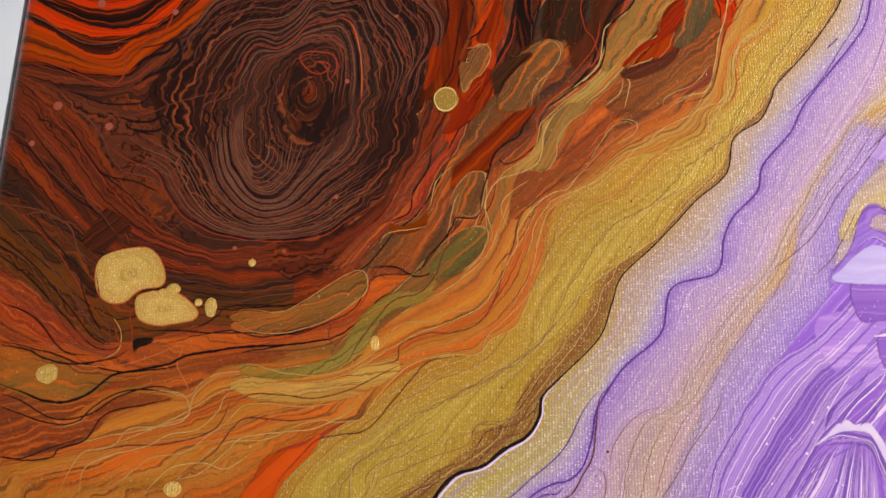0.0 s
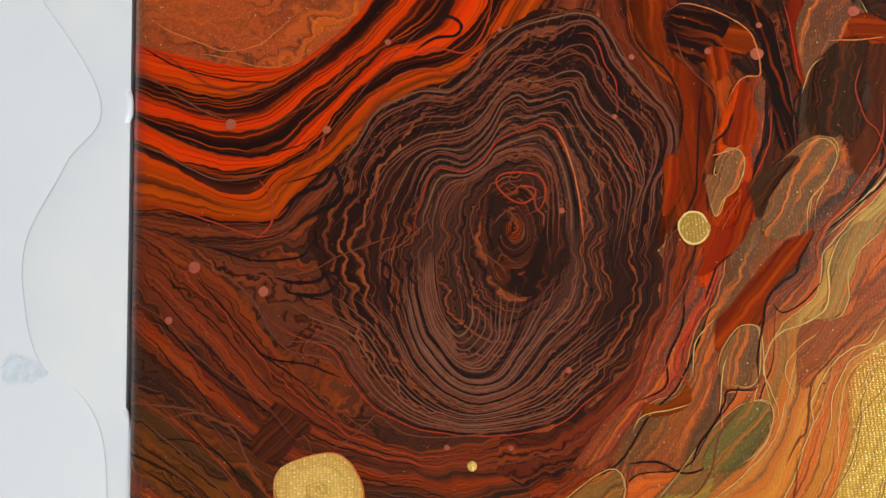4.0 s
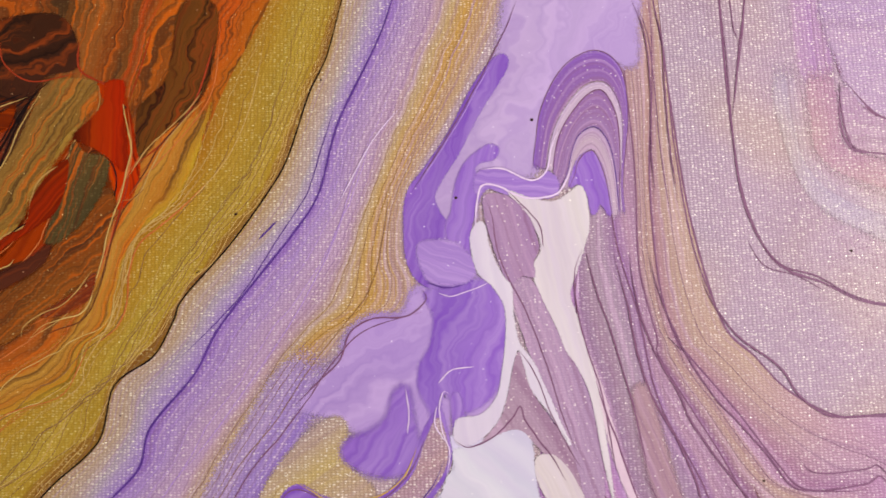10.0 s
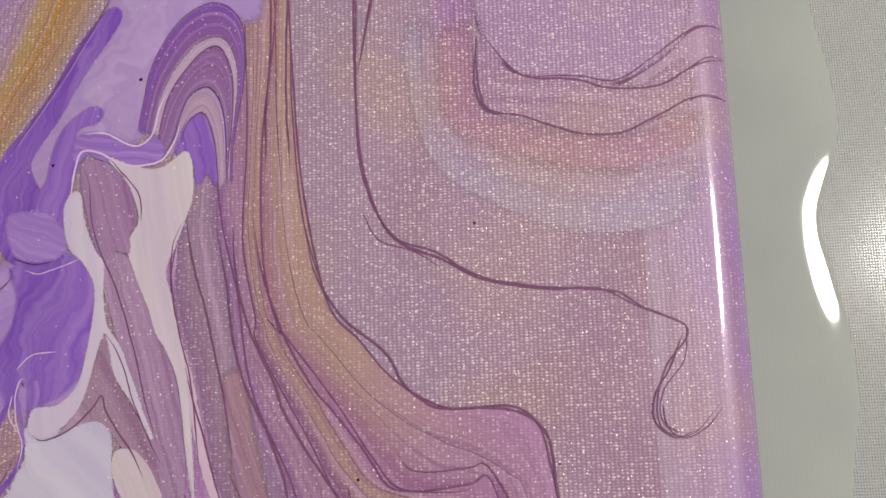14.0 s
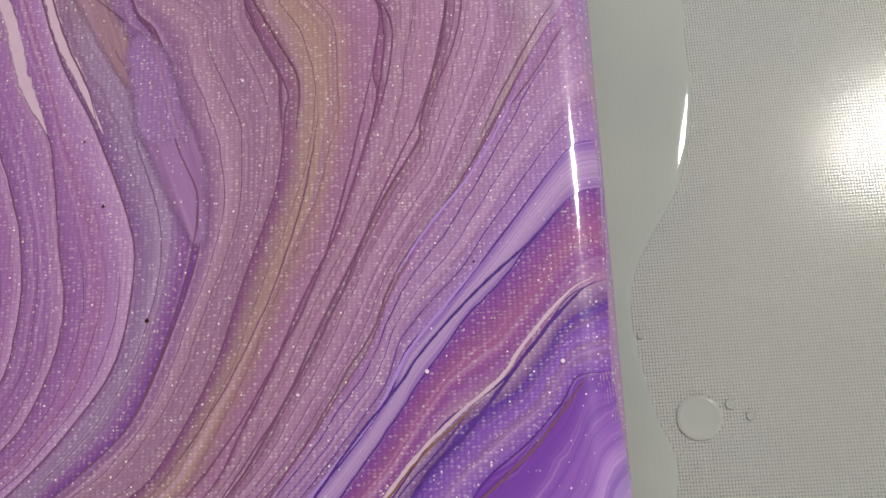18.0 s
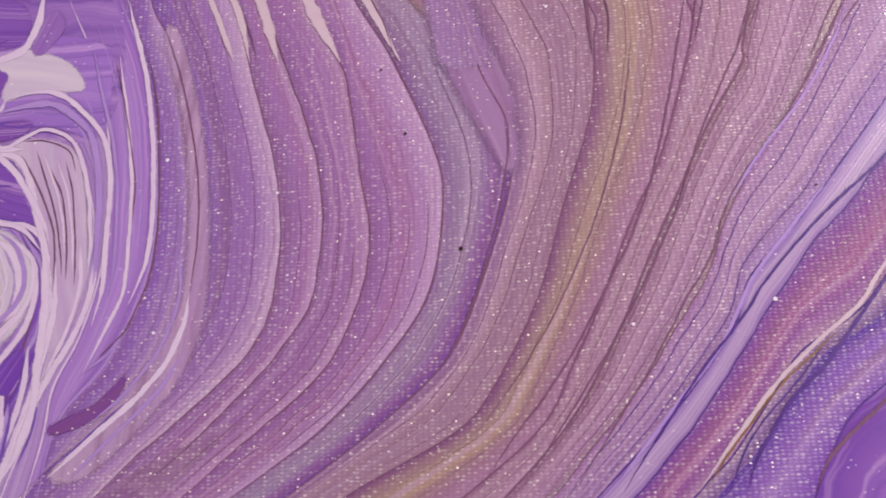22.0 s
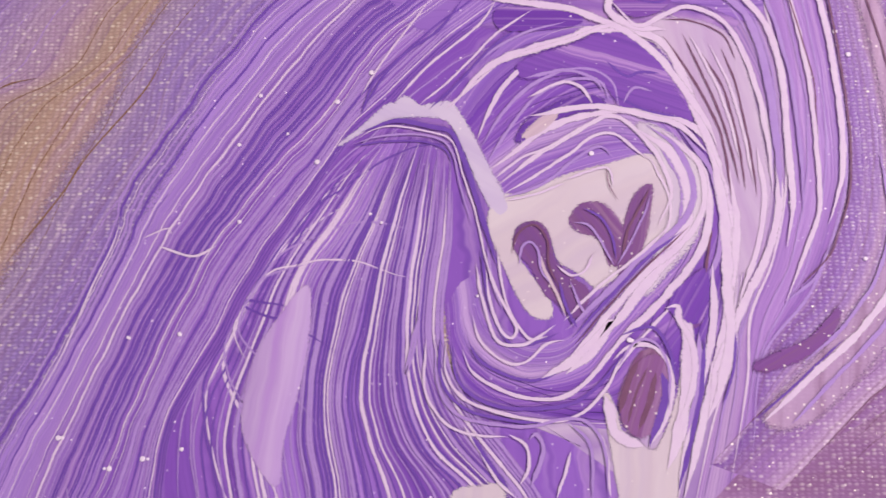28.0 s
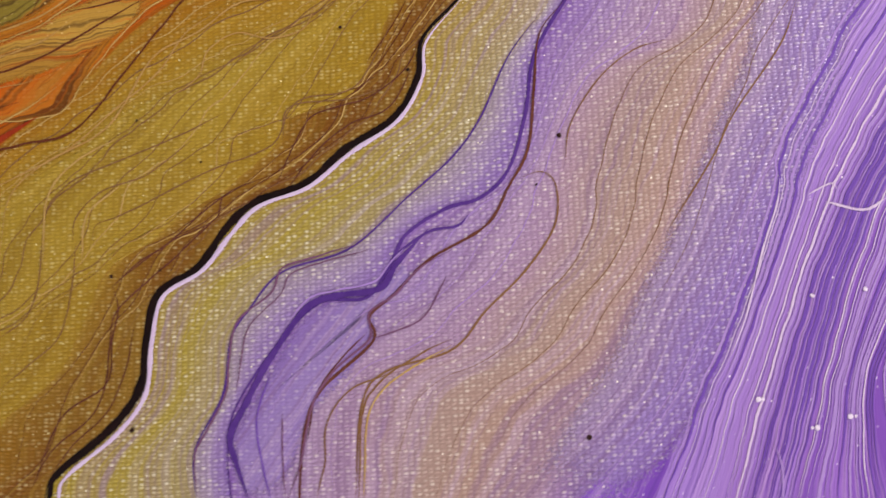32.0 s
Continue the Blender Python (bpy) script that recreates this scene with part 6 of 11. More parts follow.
# ---- top right: folded threads in the pearl field ----
for q, w, c in (([(158.9, 125), (159.5, 113.4), (159.1, 100), (160.1, 92.2), (165.4, 84.4), (171.5, 83.9), (176.6, 82.8), (182.5, 80.9), (190.9, 85.3), (196.3, 89.9), (200.9, 91.2), (202.9, 90.6)], 1.1, "plum"), ([(159, 96.7), (163, 87.2), (167.4, 83.4), (175.5, 82.3), (185.5, 80.3), (193.6, 82), (198.9, 85.1), (202.4, 85.2)], 0.8, "plum"),
                ([(159.1, 91.2), (158.4, 82.6), (160.5, 77.4), (166.1, 76.7), (171, 74.6), (179.9, 72.5), (190.1, 74.6), (197.3, 78.1), (202.2, 77.6)], 0.75, "plum"), ([(137.3, 126.4), (137.1, 105.6), (137.1, 86.8), (138.3, 68.7), (143, 56.1), (151.9, 51.3), (158.7, 47.6), (169.4, 45.5), (178.1, 45.2), (184.7, 41.8), (192.1, 38.7)], 0.65, "plum"),
                ([(192.1, 38.7), (191.4, 33), (187.9, 28.4), (186.7, 24.7)], 0.3, "plum"), ([(186.9, 26.6), (187.2, 22.9), (190.3, 20.2), (194.1, 21.8), (197, 25)], 0.3, "plum"), ([(142.6, 121.3), (141.8, 107.6), (139.3, 94.4), (137.6, 85.7)], 0.5, "plum"),
                ([(122, 125), (124.1, 108.6), (125.3, 95.1), (125.8, 78.7), (127.9, 58.7), (132.7, 42.5)], 0.45, "plum"), ([(118.2, 115.8), (121.9, 105.3), (122.7, 93), (122.9, 79.9), (123.8, 66.1)], 0.3, "plum"), ([(138.1, 60.4), (141, 55.2), (146.9, 53), (151.8, 49.8)], 0.3, "plum")):
    thread(spline(q, 0.5), w, c, 3)
y0 = spline([(159.1, 98.4), (158.7, 86.5), (159.1, 78.7), (165, 76), (174.9, 72.7), (184.9, 72), (196, 76.4), (201.2, 78.4)])
y1 = spline([(151.8, 98.8), (152.1, 84.9), (153.4, 76.1), (161.1, 70.5), (174.6, 66.4), (186.3, 65.9), (197.3, 69.1), (200.5, 70.6)])
y2 = spline([(145.1, 99.2), (146.1, 83.2), (150.9, 67.6), (161.6, 59.7), (173.9, 54.6), (185.5, 54), (195.4, 56), (199.5, 57.7)])
y3 = spline([(141.4, 68), (141.6, 58.6), (145.9, 53.1), (158.3, 46.9), (169.8, 44.7), (180.4, 43.9), (189.8, 39.7)])
y4 = spline([(137, 68.2), (137.7, 56.9), (144, 49.4), (157.3, 42.1), (169.6, 39.3), (180.1, 38.3), (187.7, 34.6)])
x0 = spline([(150.5, 123.7), (150.4, 111.1), (150.4, 98.9), (151.7, 90.8), (155.2, 86.2)])
x1 = spline([(159.9, 123.1), (159.4, 110.6), (158.9, 96.4), (158.7, 90.4), (158.9, 86.5)])
for a, b, tint, label in ((y0, y1, "9c7298 a0789a a47e9c", "rose pearl paint"), (y1, y2, "a688a4 a290b0 a896b0", "cool lilac pearl paint"), (x0, x1, "a686ac 9e78ac 9c74a8", "violet pearl paint")):
    band("pearl_paint_tint", a, b, mixed("field", tint, soft=True), 1, label, fade=4.5, tail=10.0)



# ---- the white and violet figure in the upper field ----
# pale field and violet limbs
blob([(100, 156.2), (124, 154.4), (122.4, 124.2), (119.6, 106.8), (118.6, 98.2), (112.1, 100.2), (105, 96.6), (100, 88.4), (97.7, 76.7), (91.5, 75.6), (85.8, 72.6), (84.4, 66.9), (77.7, 67.2), (75, 72), (79.2, 77.6), (86.4, 90.4), (92.1, 102.2), (95.5, 126)], "smooth", "a48cc0 aa94c2 a890bc", 4, "lavender_paint_field", "smooth lavender paint", feather=4)
blob([(73.9, 53.2), (71, 48.5), (64.9, 47.9), (60.7, 45.2), (58.4, 40), (53.7, 34.7), (51.5, 31.3), (58, 29.7), (62.3, 26.4), (67.8, 25.6), (70.9, 22.4), (77.4, 23.2), (79.8, 30.5), (85.1, 28.7), (89.1, 33.4), (90.8, 47.5), (88.3, 54.3), (80.6, 54)], "smooth", "9c80c0 a68cc4 9678bc", 4, "lavender_paint_field", "smooth lavender paint", feather=4)
blob([(90.1, 99.9), (92.7, 101.2), (93.5, 99.4), (91.9, 96.1), (86.9, 88.5), (82.9, 81), (79.1, 75.3), (77.6, 71.9), (78.8, 68.3), (80.5, 66), (81.7, 61.3), (83.4, 55.6), (86.1, 53.8), (80.6, 52.9), (75.1, 54.3), (72.1, 58.9), (71.6, 66.4), (72.4, 73.1), (76.3, 78.4), (81.1, 85.2), (85.7, 93.8)], "smooth", "7246ac 6c40a8 7c52b2", 5, "violet_paint_limb", "violet paint limb", feather=1)
blob([(81.1, 68.8), (82.2, 74.6), (84.3, 78.8), (87.2, 81.2), (89.3, 82.1), (90.8, 81.1), (89.6, 79.2), (87.1, 78.8), (85.7, 77.1), (87.2, 75.1), (89.2, 74.6), (86.9, 72), (85.3, 68), (84.2, 62.3), (84.6, 56.7), (82.4, 57.9), (80.9, 61.4), (79.9, 66)], "smooth", "7a50b2 8a64bc 744aae", 6, "violet_paint_curl", "violet paint curl", feather=1.2)
blob([(74.2, 61.7), (77, 62.9), (82, 61.8), (85, 57.8), (84, 55), (79.5, 54.3), (75.7, 55.9)], "smooth", "9676be 9e80c4", 7, "lilac_paint_lobe", "lilac paint lobe", feather=1.6)
blob([(75.6, 52.6), (80.6, 52.9), (85.6, 54.4), (88.6, 54), (90.6, 51.4), (91, 46.4), (90.1, 39.8), (88.6, 34.5), (86.5, 31.9), (83.9, 30.2), (80.6, 29.4), (79.8, 32.1), (78.8, 33.6), (77.5, 32.5), (76.7, 28), (75.5, 30.7), (73.9, 34), (74.1, 38.3), (76.4, 42.6), (77.1, 48)], "smooth", "7c54b4 8660ba 7048ac 8a66bc", 5, "violet_paint_pool", "violet paint pool with soft swirls", feather=2.2)
blob([(67.8, 28.8), (69, 33.1), (71, 34.1), (71.6, 29.8), (72.6, 24.4), (73.6, 21.2), (68.7, 18.5), (63.3, 19.3), (59.2, 22.2), (60.4, 24.6), (64.5, 26)], "smooth", "7a54b0 825cb4", 6, "violet_paint_pool", "deep violet paint pool", feather=3.5)
blob([(87.1, 76.9), (91.6, 76.8), (95.9, 74.5), (98.7, 74.3), (100.3, 76), (102.1, 74.4), (101.9, 71.3), (96.9, 70.7), (92.5, 71.7), (88, 73.5), (86.6, 72), (85.8, 73.8)], "smooth", "8c68ba 9472c0", 7, "violet_paint_wave", "violet paint wave", feather=1)
# arches
arch = [
    spline([(97.1, 75.6), (98.4, 82.6), (99.5, 88.5), (102.1, 94.3), (105.2, 98.4), (108.7, 100.6), (111.6, 101.1), (114.4, 99.7), (116.4, 96.5), (117.1, 91.1), (116.9, 85.1), (116, 79.3), (115.1, 72.4), (115.2, 65.5)]),
    spline([(100, 75.2), (100.7, 80.1), (102.1, 84.7), (104.6, 89.4), (108.3, 93.4), (111.7, 94.4), (113.9, 93.1), (115.4, 89.4), (115.8, 85.2), (115.3, 79.3), (114.6, 72.4), (114.6, 65.5)]),
    spline([(101.1, 74.4), (102.1, 80), (103.4, 84.1), (105.9, 88.1), (109.3, 91.8), (111.9, 92.6), (113.5, 90.7), (114.7, 87), (115, 82.9), (114.8, 77), (114.3, 71.2), (114.3, 65.5)]),
    spline([(101.9, 71.3), (104.1, 75.2), (105.4, 79.8), (107, 83.3), (110, 84.9), (112.1, 83), (113.3, 79.4), (113.8, 74.7), (113.9, 70.1), (114, 65.5)]),
    spline([(103.6, 70.8), (105.6, 74.9), (106.7, 78.1), (109.3, 80.1), (110.7, 77.8), (111.8, 73.7), (112.3, 69), (112.7, 64.4)]),
]
for k, (style, tint, label) in enumerate((("mauve", "7a52a6 80589e 84609a", "plum paint arch"), ("mauve", "b49cc4 bca6c0 b49cba", "pale lilac paint arch"), ("mauve", "86609c 8a6698 9070a0", "plum paint arch"), ("mauve", "a88ab4 b09aae a48cac", "lilac paint arch"))):
    band("paint_arch", arch[k], arch[k + 1], mixed(style, tint, soft=True, weave=0.06), 6, label, fade=0.5, tail=3.0)
for q, w, c in ((arch[0], 0.25, "plum"), (arch[2], 0.3, "plum"), (arch[3], 0.25, "violet"), (arch[4], 0.25, "plum")):
    thread(q, w, c, 8)
blob([(104.6, 72.9), (106.4, 77.7), (109.1, 79.6), (110.7, 77.2), (111.7, 72.5), (112.2, 66.7), (110.4, 69.1), (108.9, 66.9), (108, 71), (106.5, 73.4)], "smooth", "7a50b0 8660b8", 7, "violet_paint_lobe", "violet paint lobe", feather=1.2)
# the white body
blob([(92.5, 72.3), (96.9, 70.6), (101.3, 69.8), (104.5, 71.5), (106.5, 72.8), (107.6, 70.4), (107.8, 64.7), (106.5, 60.2), (104.7, 55.2), (103.3, 51.4), (104.4, 46.9), (105.8, 40.9), (107.1, 34.9), (108.1, 27.4), (108.8, 19), (109.2, 12.3), (107.7, 21.1), (106.2, 31.7), (104, 37.1), (101.8, 40.5), (100.5, 44.9), (98.5, 49.4), (96.9, 53.9), (96.8, 57.3), (98.4, 60.6), (97.2, 65.2), (95.1, 68.7)], "white", "ccc0c8 c6b8c6 d0c4cc", 8, "white_paint_body", "off-white paint body", feather=0.7)
blob([(87.7, 71.6), (91.9, 71.4), (95.1, 68.5), (96.8, 65.2), (97.7, 60.6), (96.5, 57.8), (96.7, 55), (94.5, 55.3), (91.7, 54.3), (89.7, 59.3), (88.3, 64.4), (87.6, 67.9)], "mauve", "94729e a080a4 987aa4", 9, "plum_paint_lobe", "plum paint lobe inside the white body", feather=0.8, weave=0.05)
blob([(84.6, 62.9), (85.7, 65.9), (87.3, 65.9), (88.2, 61), (90.4, 55.5), (92, 53.2), (92.2, 47.4), (93.1, 42.1), (95.5, 38.6), (98, 32.5), (100, 27.2), (101.9, 22.4), (98.5, 28.3), (95.2, 33.2), (93.8, 38.6), (92.8, 41), (91.5, 37.6), (90.2, 32.3), (88.3, 27.6), (84.4, 24), (81.1, 23.3), (80, 25.2), (81, 28.1), (85.1, 28.7), (88.5, 32.1), (89.9, 37.7), (90.7, 43.1), (90.8, 49.1), (88.7, 53.3), (85.7, 56.6)], "white", "ccc0d2 c6b8d0", 9, "white_paint_arm", "off-white paint arm", feather=0.7)
blob([(91.9, 54.3), (94.8, 54.9), (96.7, 53.3), (98.5, 48.8), (100.4, 44.3), (101.8, 40.3), (104, 36.6), (105.8, 31.2), (107, 23.2), (107.4, 12.4), (103.4, 12.5), (100.9, 24), (98.2, 32.5), (95.3, 39.6), (93.3, 46.8)], "mauve", "9c7ea2 a286a6 987a9e", 8, "mauve_paint_lens", "mauve pearl paint lens", feather=0.7, weave=0.1)
blob([(92.7, 40.3), (93.9, 37.5), (95.5, 32.1), (98.4, 27.2), (101.8, 21.9), (103.4, 12.5), (100.5, 16.2), (97, 21), (94, 24.2), (90.3, 24.9), (84.9, 22.9), (88.8, 27.6), (90.6, 32.3)], "mauve", "9a7c98 a48aa0", 8, "mauve_paint_lens", "mauve pearl paint lens", feather=0.7, weave=0.1)
blob([(80, 22.1), (83.8, 22.8), (89.8, 25.3), (92.7, 25.4), (94.5, 23.1), (94.8, 18.4), (95.5, 12.8), (98.3, 5.1), (100.4, -3), (95.6, 3.1), (89.5, 8.3), (84.3, 8.5), (78.9, 5.6), (76.4, 8.7), (78.3, 16.9), (80, 18.9)], "white", "beb6d0 c4bed2 c6c0d0", 8, "white_paint_pool", "pale lavender-white paint pool", feather=1)
blob([(95.2, 20), (97, 21), (99.1, 20.6), (101.8, 17.4), (103.9, 12.5), (106.9, 2.8), (108.9, -6.1), (105.8, 0.8), (102.1, 8), (97.6, 12.2), (95.4, 16.4)], "white", "c2b2ba c8bac0", 9, "cream_paint_lens", "cream paint lens", feather=0.7)
blob([(79.2, 13.3), (80.9, 16.8), (80.8, 22), (80.1, 26.3), (79.8, 32.1), (81.2, 32.6), (82.1, 28.3), (82.5, 22), (81.7, 17.8), (79.8, 13.2)], "smooth", "7a54b2 8a66b8", 6, "violet_paint_rim", "violet paint rim", feather=1.2)
trace("white", 0.5, [(87.1, 77.2), (91.6, 77), (96, 74.7), (98.4, 74.6), (100.3, 76.6), (101.4, 81.2), (103.2, 84.7)], 10)
trace("white", 0.6, [(85.4, 63.4), (86.3, 71.4), (87.5, 73.9), (90.3, 73.6), (93.6, 71.7), (96.9, 70.7), (101.6, 71.2), (104, 74.1), (105.7, 78.6)], 10)
trace("plum", 0.4, [(87.5, 71.4), (88.9, 67.9), (89.7, 61), (91.7, 54.7), (94.2, 49.6), (96.6, 42.9), (98.9, 35.2), (101.1, 26.6), (102.9, 21.3)], 10)
trace("plum", 0.35, [(92.5, 72.3), (96.2, 68.1), (98.3, 65.1), (98.8, 60.5)], 10)
trace("plum", 0.35, [(106.3, 60.2), (104.4, 54.7), (104.8, 46.9), (106.1, 40.3), (107.9, 33.8), (109.2, 25.3), (110, 16.9)], 10)
trace("plum", 0.45, [(80.1, 24.2), (82.7, 22.8), (87.1, 24.4), (91, 27.8), (92.7, 30.1), (93.6, 27.4), (95.6, 24.2), (98.1, 20.9), (100.5, 16.2)], 10)
trace("plum", 0.35, [(93, 40.8), (95.7, 36.4), (98.5, 28.8), (101.3, 22.4), (103.7, 18.2)], 10)
trace("white", 0.3, [(77.8, 52.7), (80.5, 51.8), (85, 53.1), (88.1, 54.3)], 10)
trace("white", 0.35, [(77.2, 34.9), (80, 37.5), (84.4, 37.9)], 10)
trace("white", 0.35, [(71, 34.1), (71.5, 29.8), (71.2, 25.5)], 10)
trace("plum", 0.5, [(49.3, 31.6), (53.7, 35.8), (58.2, 40), (60.4, 45.4), (64.9, 48), (71.6, 48.3), (75.5, 51.4), (74.5, 53.7)], 10)
trace("violet", 0.35, [(75.6, 54.8), (79.5, 53.5), (82.8, 53.9)], 10)
trace("white", 0.4, [(79.6, 32.7), (78.3, 33.3), (77.4, 30.6), (77.7, 26.4), (79, 22.1), (78.3, 17.9)], 10)
trace("white", 0.4, [(58.5, 71.6), (65.6, 84.3), (71.5, 91.2)], 10)
trace("plum", 0.35, [(73.3, 73.2), (81.7, 85.8), (89.1, 98.7), (94.1, 108.3), (96.1, 113.2)], 10)
trace("lilac", 0.3, [(74.5, 74.4), (82.9, 86.9), (90.3, 99.9)], 10)
trace("plum", 0.4, [(119.5, 111.7), (121.5, 104.2), (121.9, 93.2), (121.2, 81.4), (121.2, 69.8)], 10)
trace("plum", 0.4, [(123.7, 110.2), (125, 101.5), (124.7, 91.9), (124.8, 80), (125.5, 68.4)], 10)
# scalloped rim under the figure and the pale pools beside it
blob([(42.7, 13.9), (46.1, 19.8), (52.7, 26.7), (58.5, 28.7), (59.7, 20.3), (64.5, 14.7), (55.9, 13.7), (50.2, 16.6), (46.7, 14.3), (44.2, 9.5), (41.8, 6.9), (40.3, 8)], "field", "a08898 b49c70 a88e88", 4, "tan_paint_pool", "tan and gold pearl paint pool", feather=2)
blob([(36.1, -5.1), (39.7, -0.3), (43.3, 5.2), (46.7, 14.3), (50.2, 16.8), (54.9, 14.5), (61.2, 13.2), (66.7, 14.6), (71.5, 19.9), (74.3, 26.3), (77.4, 30.1), (78.6, 26.1), (79.4, 21.7), (77.5, 16.6), (72.9, 10.9), (67.9, 5.8), (63.3, 2.1), (58.1, 2.9), (52.9, 4.6), (48.7, 7.7), (44.9, 4.7), (41.8, -0.6), (40.2, -5.2)], "smooth", "7248ac 7c54b2 6a42a6", 5, "violet_paint_rim", "scalloped violet paint rim", feather=0.9)
blob([(48.6, 10.4), (51, 13.6), (55.8, 12.6), (61.1, 12.1), (66.6, 13.5), (71.8, 17.7), (74.6, 24.1), (76.9, 28.4), (78.3, 25.1), (78.5, 20.7), (76.5, 16.6), (71.1, 11), (64.8, 6.6), (60.5, 6), (56.4, 7.2), (52.2, 9.2)], "field", "9c7c9c a88898 9a7a9e", 6, "mauve_paint_scallop", "mauve pearl paint scallop", feather=0.7)
blob([(38.2, -5.2), (40.1, -1.6), (44.2, 2.3), (48.7, 4.8), (54.9, 2.9), (60, 1.2), (63.6, -1.5), (62.7, -4.4), (61.5, -5.9)], "white", "a496d2 ac9ed4 9c8ccc", 7, "pale_blue_paint_pool", "pale blue-lilac paint pool", feather=0.8)
blob([(65.5, 2.9), (69.2, 5.9), (73.7, 10.6), (77.9, 15.3), (79.9, 20.6), (79.5, 25), (82.6, 23.8), (86.3, 23.6), (85.5, 12.8), (80.4, 4.5), (77, -6.4), (62.3, -5.9), (64.3, -3.4), (64.7, 0.3)], "white", "c8bce0 d0c6e2 c4b6dc", 7, "white_paint_pool", "lavender-white paint pool", feather=0.7)
blob([(66.4, -0.8), (67.5, -0.1), (68.4, -1.2), (68.2, -3), (67, -3.2), (66.2, -2.4)], "smooth", "6a4ea4 7458ac", 9, "violet_paint_dot", "small violet paint dot", feather=0.3)
blob([(70.3, 3.3), (71.8, 7.4), (74, 9), (76.7, 9.4), (75.1, 4.7), (78.2, 3.5), (75.7, 0.6), (72.5, -0.1), (70.6, 1.1)], "mauve", "8464a0 9878ac", 8, "plum_paint_hook", "plum paint hook", feather=0.6, weave=0.05)
trace("gold", 0.45, [(50.2, 17.2), (53.3, 15.3), (55.9, 13.9), (60.1, 13.6), (65.6, 14.4), (70.2, 17.7), (72.9, 23.1)], 10)
trace("plum", 0.35, [(42.4, 6.9), (46.7, 14.1), (50.1, 16.1), (54.8, 14.2), (61.2, 12.9), (66.6, 14), (71.6, 18.8), (74.7, 25.2)], 10)
trace("white", 0.3, [(44.4, 4.7), (48.9, 7.2), (54, 4.3), (59.1, 2.6), (64.4, 2.4), (70.1, 7), (76.1, 13.7)], 10)
trace("gold", 0.3, [(49.1, 10.4), (52.2, 9.2), (55.3, 7), (60, 6.1)], 10)
trace("violet", 0.35, [(48, 9.9), (52.2, 8.1), (57.2, 5.3), (63.5, 4.5), (69.3, 9.1), (75.3, 15.4), (78, 20.7)], 10)
trace("white", 0.4, [(76.9, 30.7), (76.4, 27.3), (78.3, 24)], 10)
trace("plum", 0.35, [(63.5, -1.5), (64, -3.4), (62.6, -4.9)], 10)
trace("plum", 0.4, [(17.9, -4.6), (29.2, 4.1), (35.1, 10.4), (41.2, 20), (46, 25.3), (52.1, 32.9), (55.9, 38.4), (62, 45), (70.1, 48), (74.6, 49)], 6)
trace("mud", 0.3, [(30.8, -4.9), (37.7, 1.7), (42.6, 10.1), (46.4, 16.5)], 6)
trace("mud", 0.25, [(22.6, 2.2), (31.8, 10.5), (39.1, 21.2), (46.4, 29.8), (53.9, 40.8), (63.9, 53), (67.1, 63.5), (68.9, 75.5)], 6)
trace("lilac", 0.25, [(23.3, 15.2), (32.8, 25.9), (42.6, 39), (50.2, 50.2), (56.9, 62.9), (61.5, 75.9), (66.1, 88)], 6)
trace("violet", 0.6, [(42.3, 64.9), (46, 68.4)], 6)
trace("violet", 0.3, [(25.9, 41), (31.9, 46.5), (39.3, 54.4), (46.9, 65.9), (52.2, 74.1), (55.3, 83.8), (58.4, 93.6)], 6)

# white arms, plum edges and tan ribbon that fall from the figure
trace("pearl", 2.625, [(91.8, 51.7), (95.6, 42), (99.1, 33.6), (102.1, 26.5), (103.6, 22.5)], 7)
trace("pearl", 2.8, [(100.2, 49.5), (104.7, 41.3), (107.2, 34.6), (109.1, 26.6), (111, 17.9), (113.8, 10.3), (116.1, 2.9), (118.7, -6), (122.2, -13.2), (125, -19.8), (126.9, -24)], 7)
trace("pearl", 3.15, [(96.2, 21), (100.4, 19.1), (104.2, 13.2), (107, 5.7), (110.6, -3.4), (113.5, -13.8), (117.9, -23.2)], 7)
trace("pearl", 2.45, [(95.9, 7.3), (100.6, 1.9), (103.6, -6.2), (106.4, -14.8), (108.3, -22.3)], 7)
trace("pearl", 1.75, [(91.9, 22), (94.8, 14.2), (96.1, 6.8), (98.2, -3.9), (102, -13.6), (104, -22)], 7)
trace("pearl", 1.4, [(93.6, 0), (97.5, -10.7), (100.3, -18.4), (101.5, -21.7)], 7)
trace("plum", 0.5, [(97.1, 40.8), (100.6, 31.5), (104.1, 20.6), (106, 15.7), (110.6, 8.8)], 7)
trace("plum", 0.5, [(106.7, 36.6), (108.5, 29.5), (110.4, 23.6), (112.2, 16.9), (115.3, 7.4), (117.9, -1.6), (120.6, -8.7), (124.2, -16.5), (126.1, -23.1)], 7)
trace("plum", 0.5, [(101.8, 18), (104.2, 15.9), (107.2, 7.4), (111, -1.8), (113.1, -11.3), (115.3, -18.1), (117.7, -22.8)], 7)
trace("plum", 0.45, [(98.9, 5.6), (102, 2.7), (104.8, -5.4), (106.7, -14), (109.2, -22)], 7)
trace("plum", 0.45, [(95.9, 6.8), (97.1, -0.3), (99.5, -6.6), (103, -14.5), (105.1, -21.6)], 7)
trace("violet", 0.9, [(91.6, 29.7), (95.6, 23.4), (99.5, 18.3), (103.8, 11.4), (108.4, 2), (111.1, -6.9)], 7)
trace("plum", 0.5, [(106.9, 60.1), (108.5, 51.5), (110.4, 45.1), (112.4, 36.8), (114.2, 28.8), (115.1, 23), (115.9, 17.4)], 7)
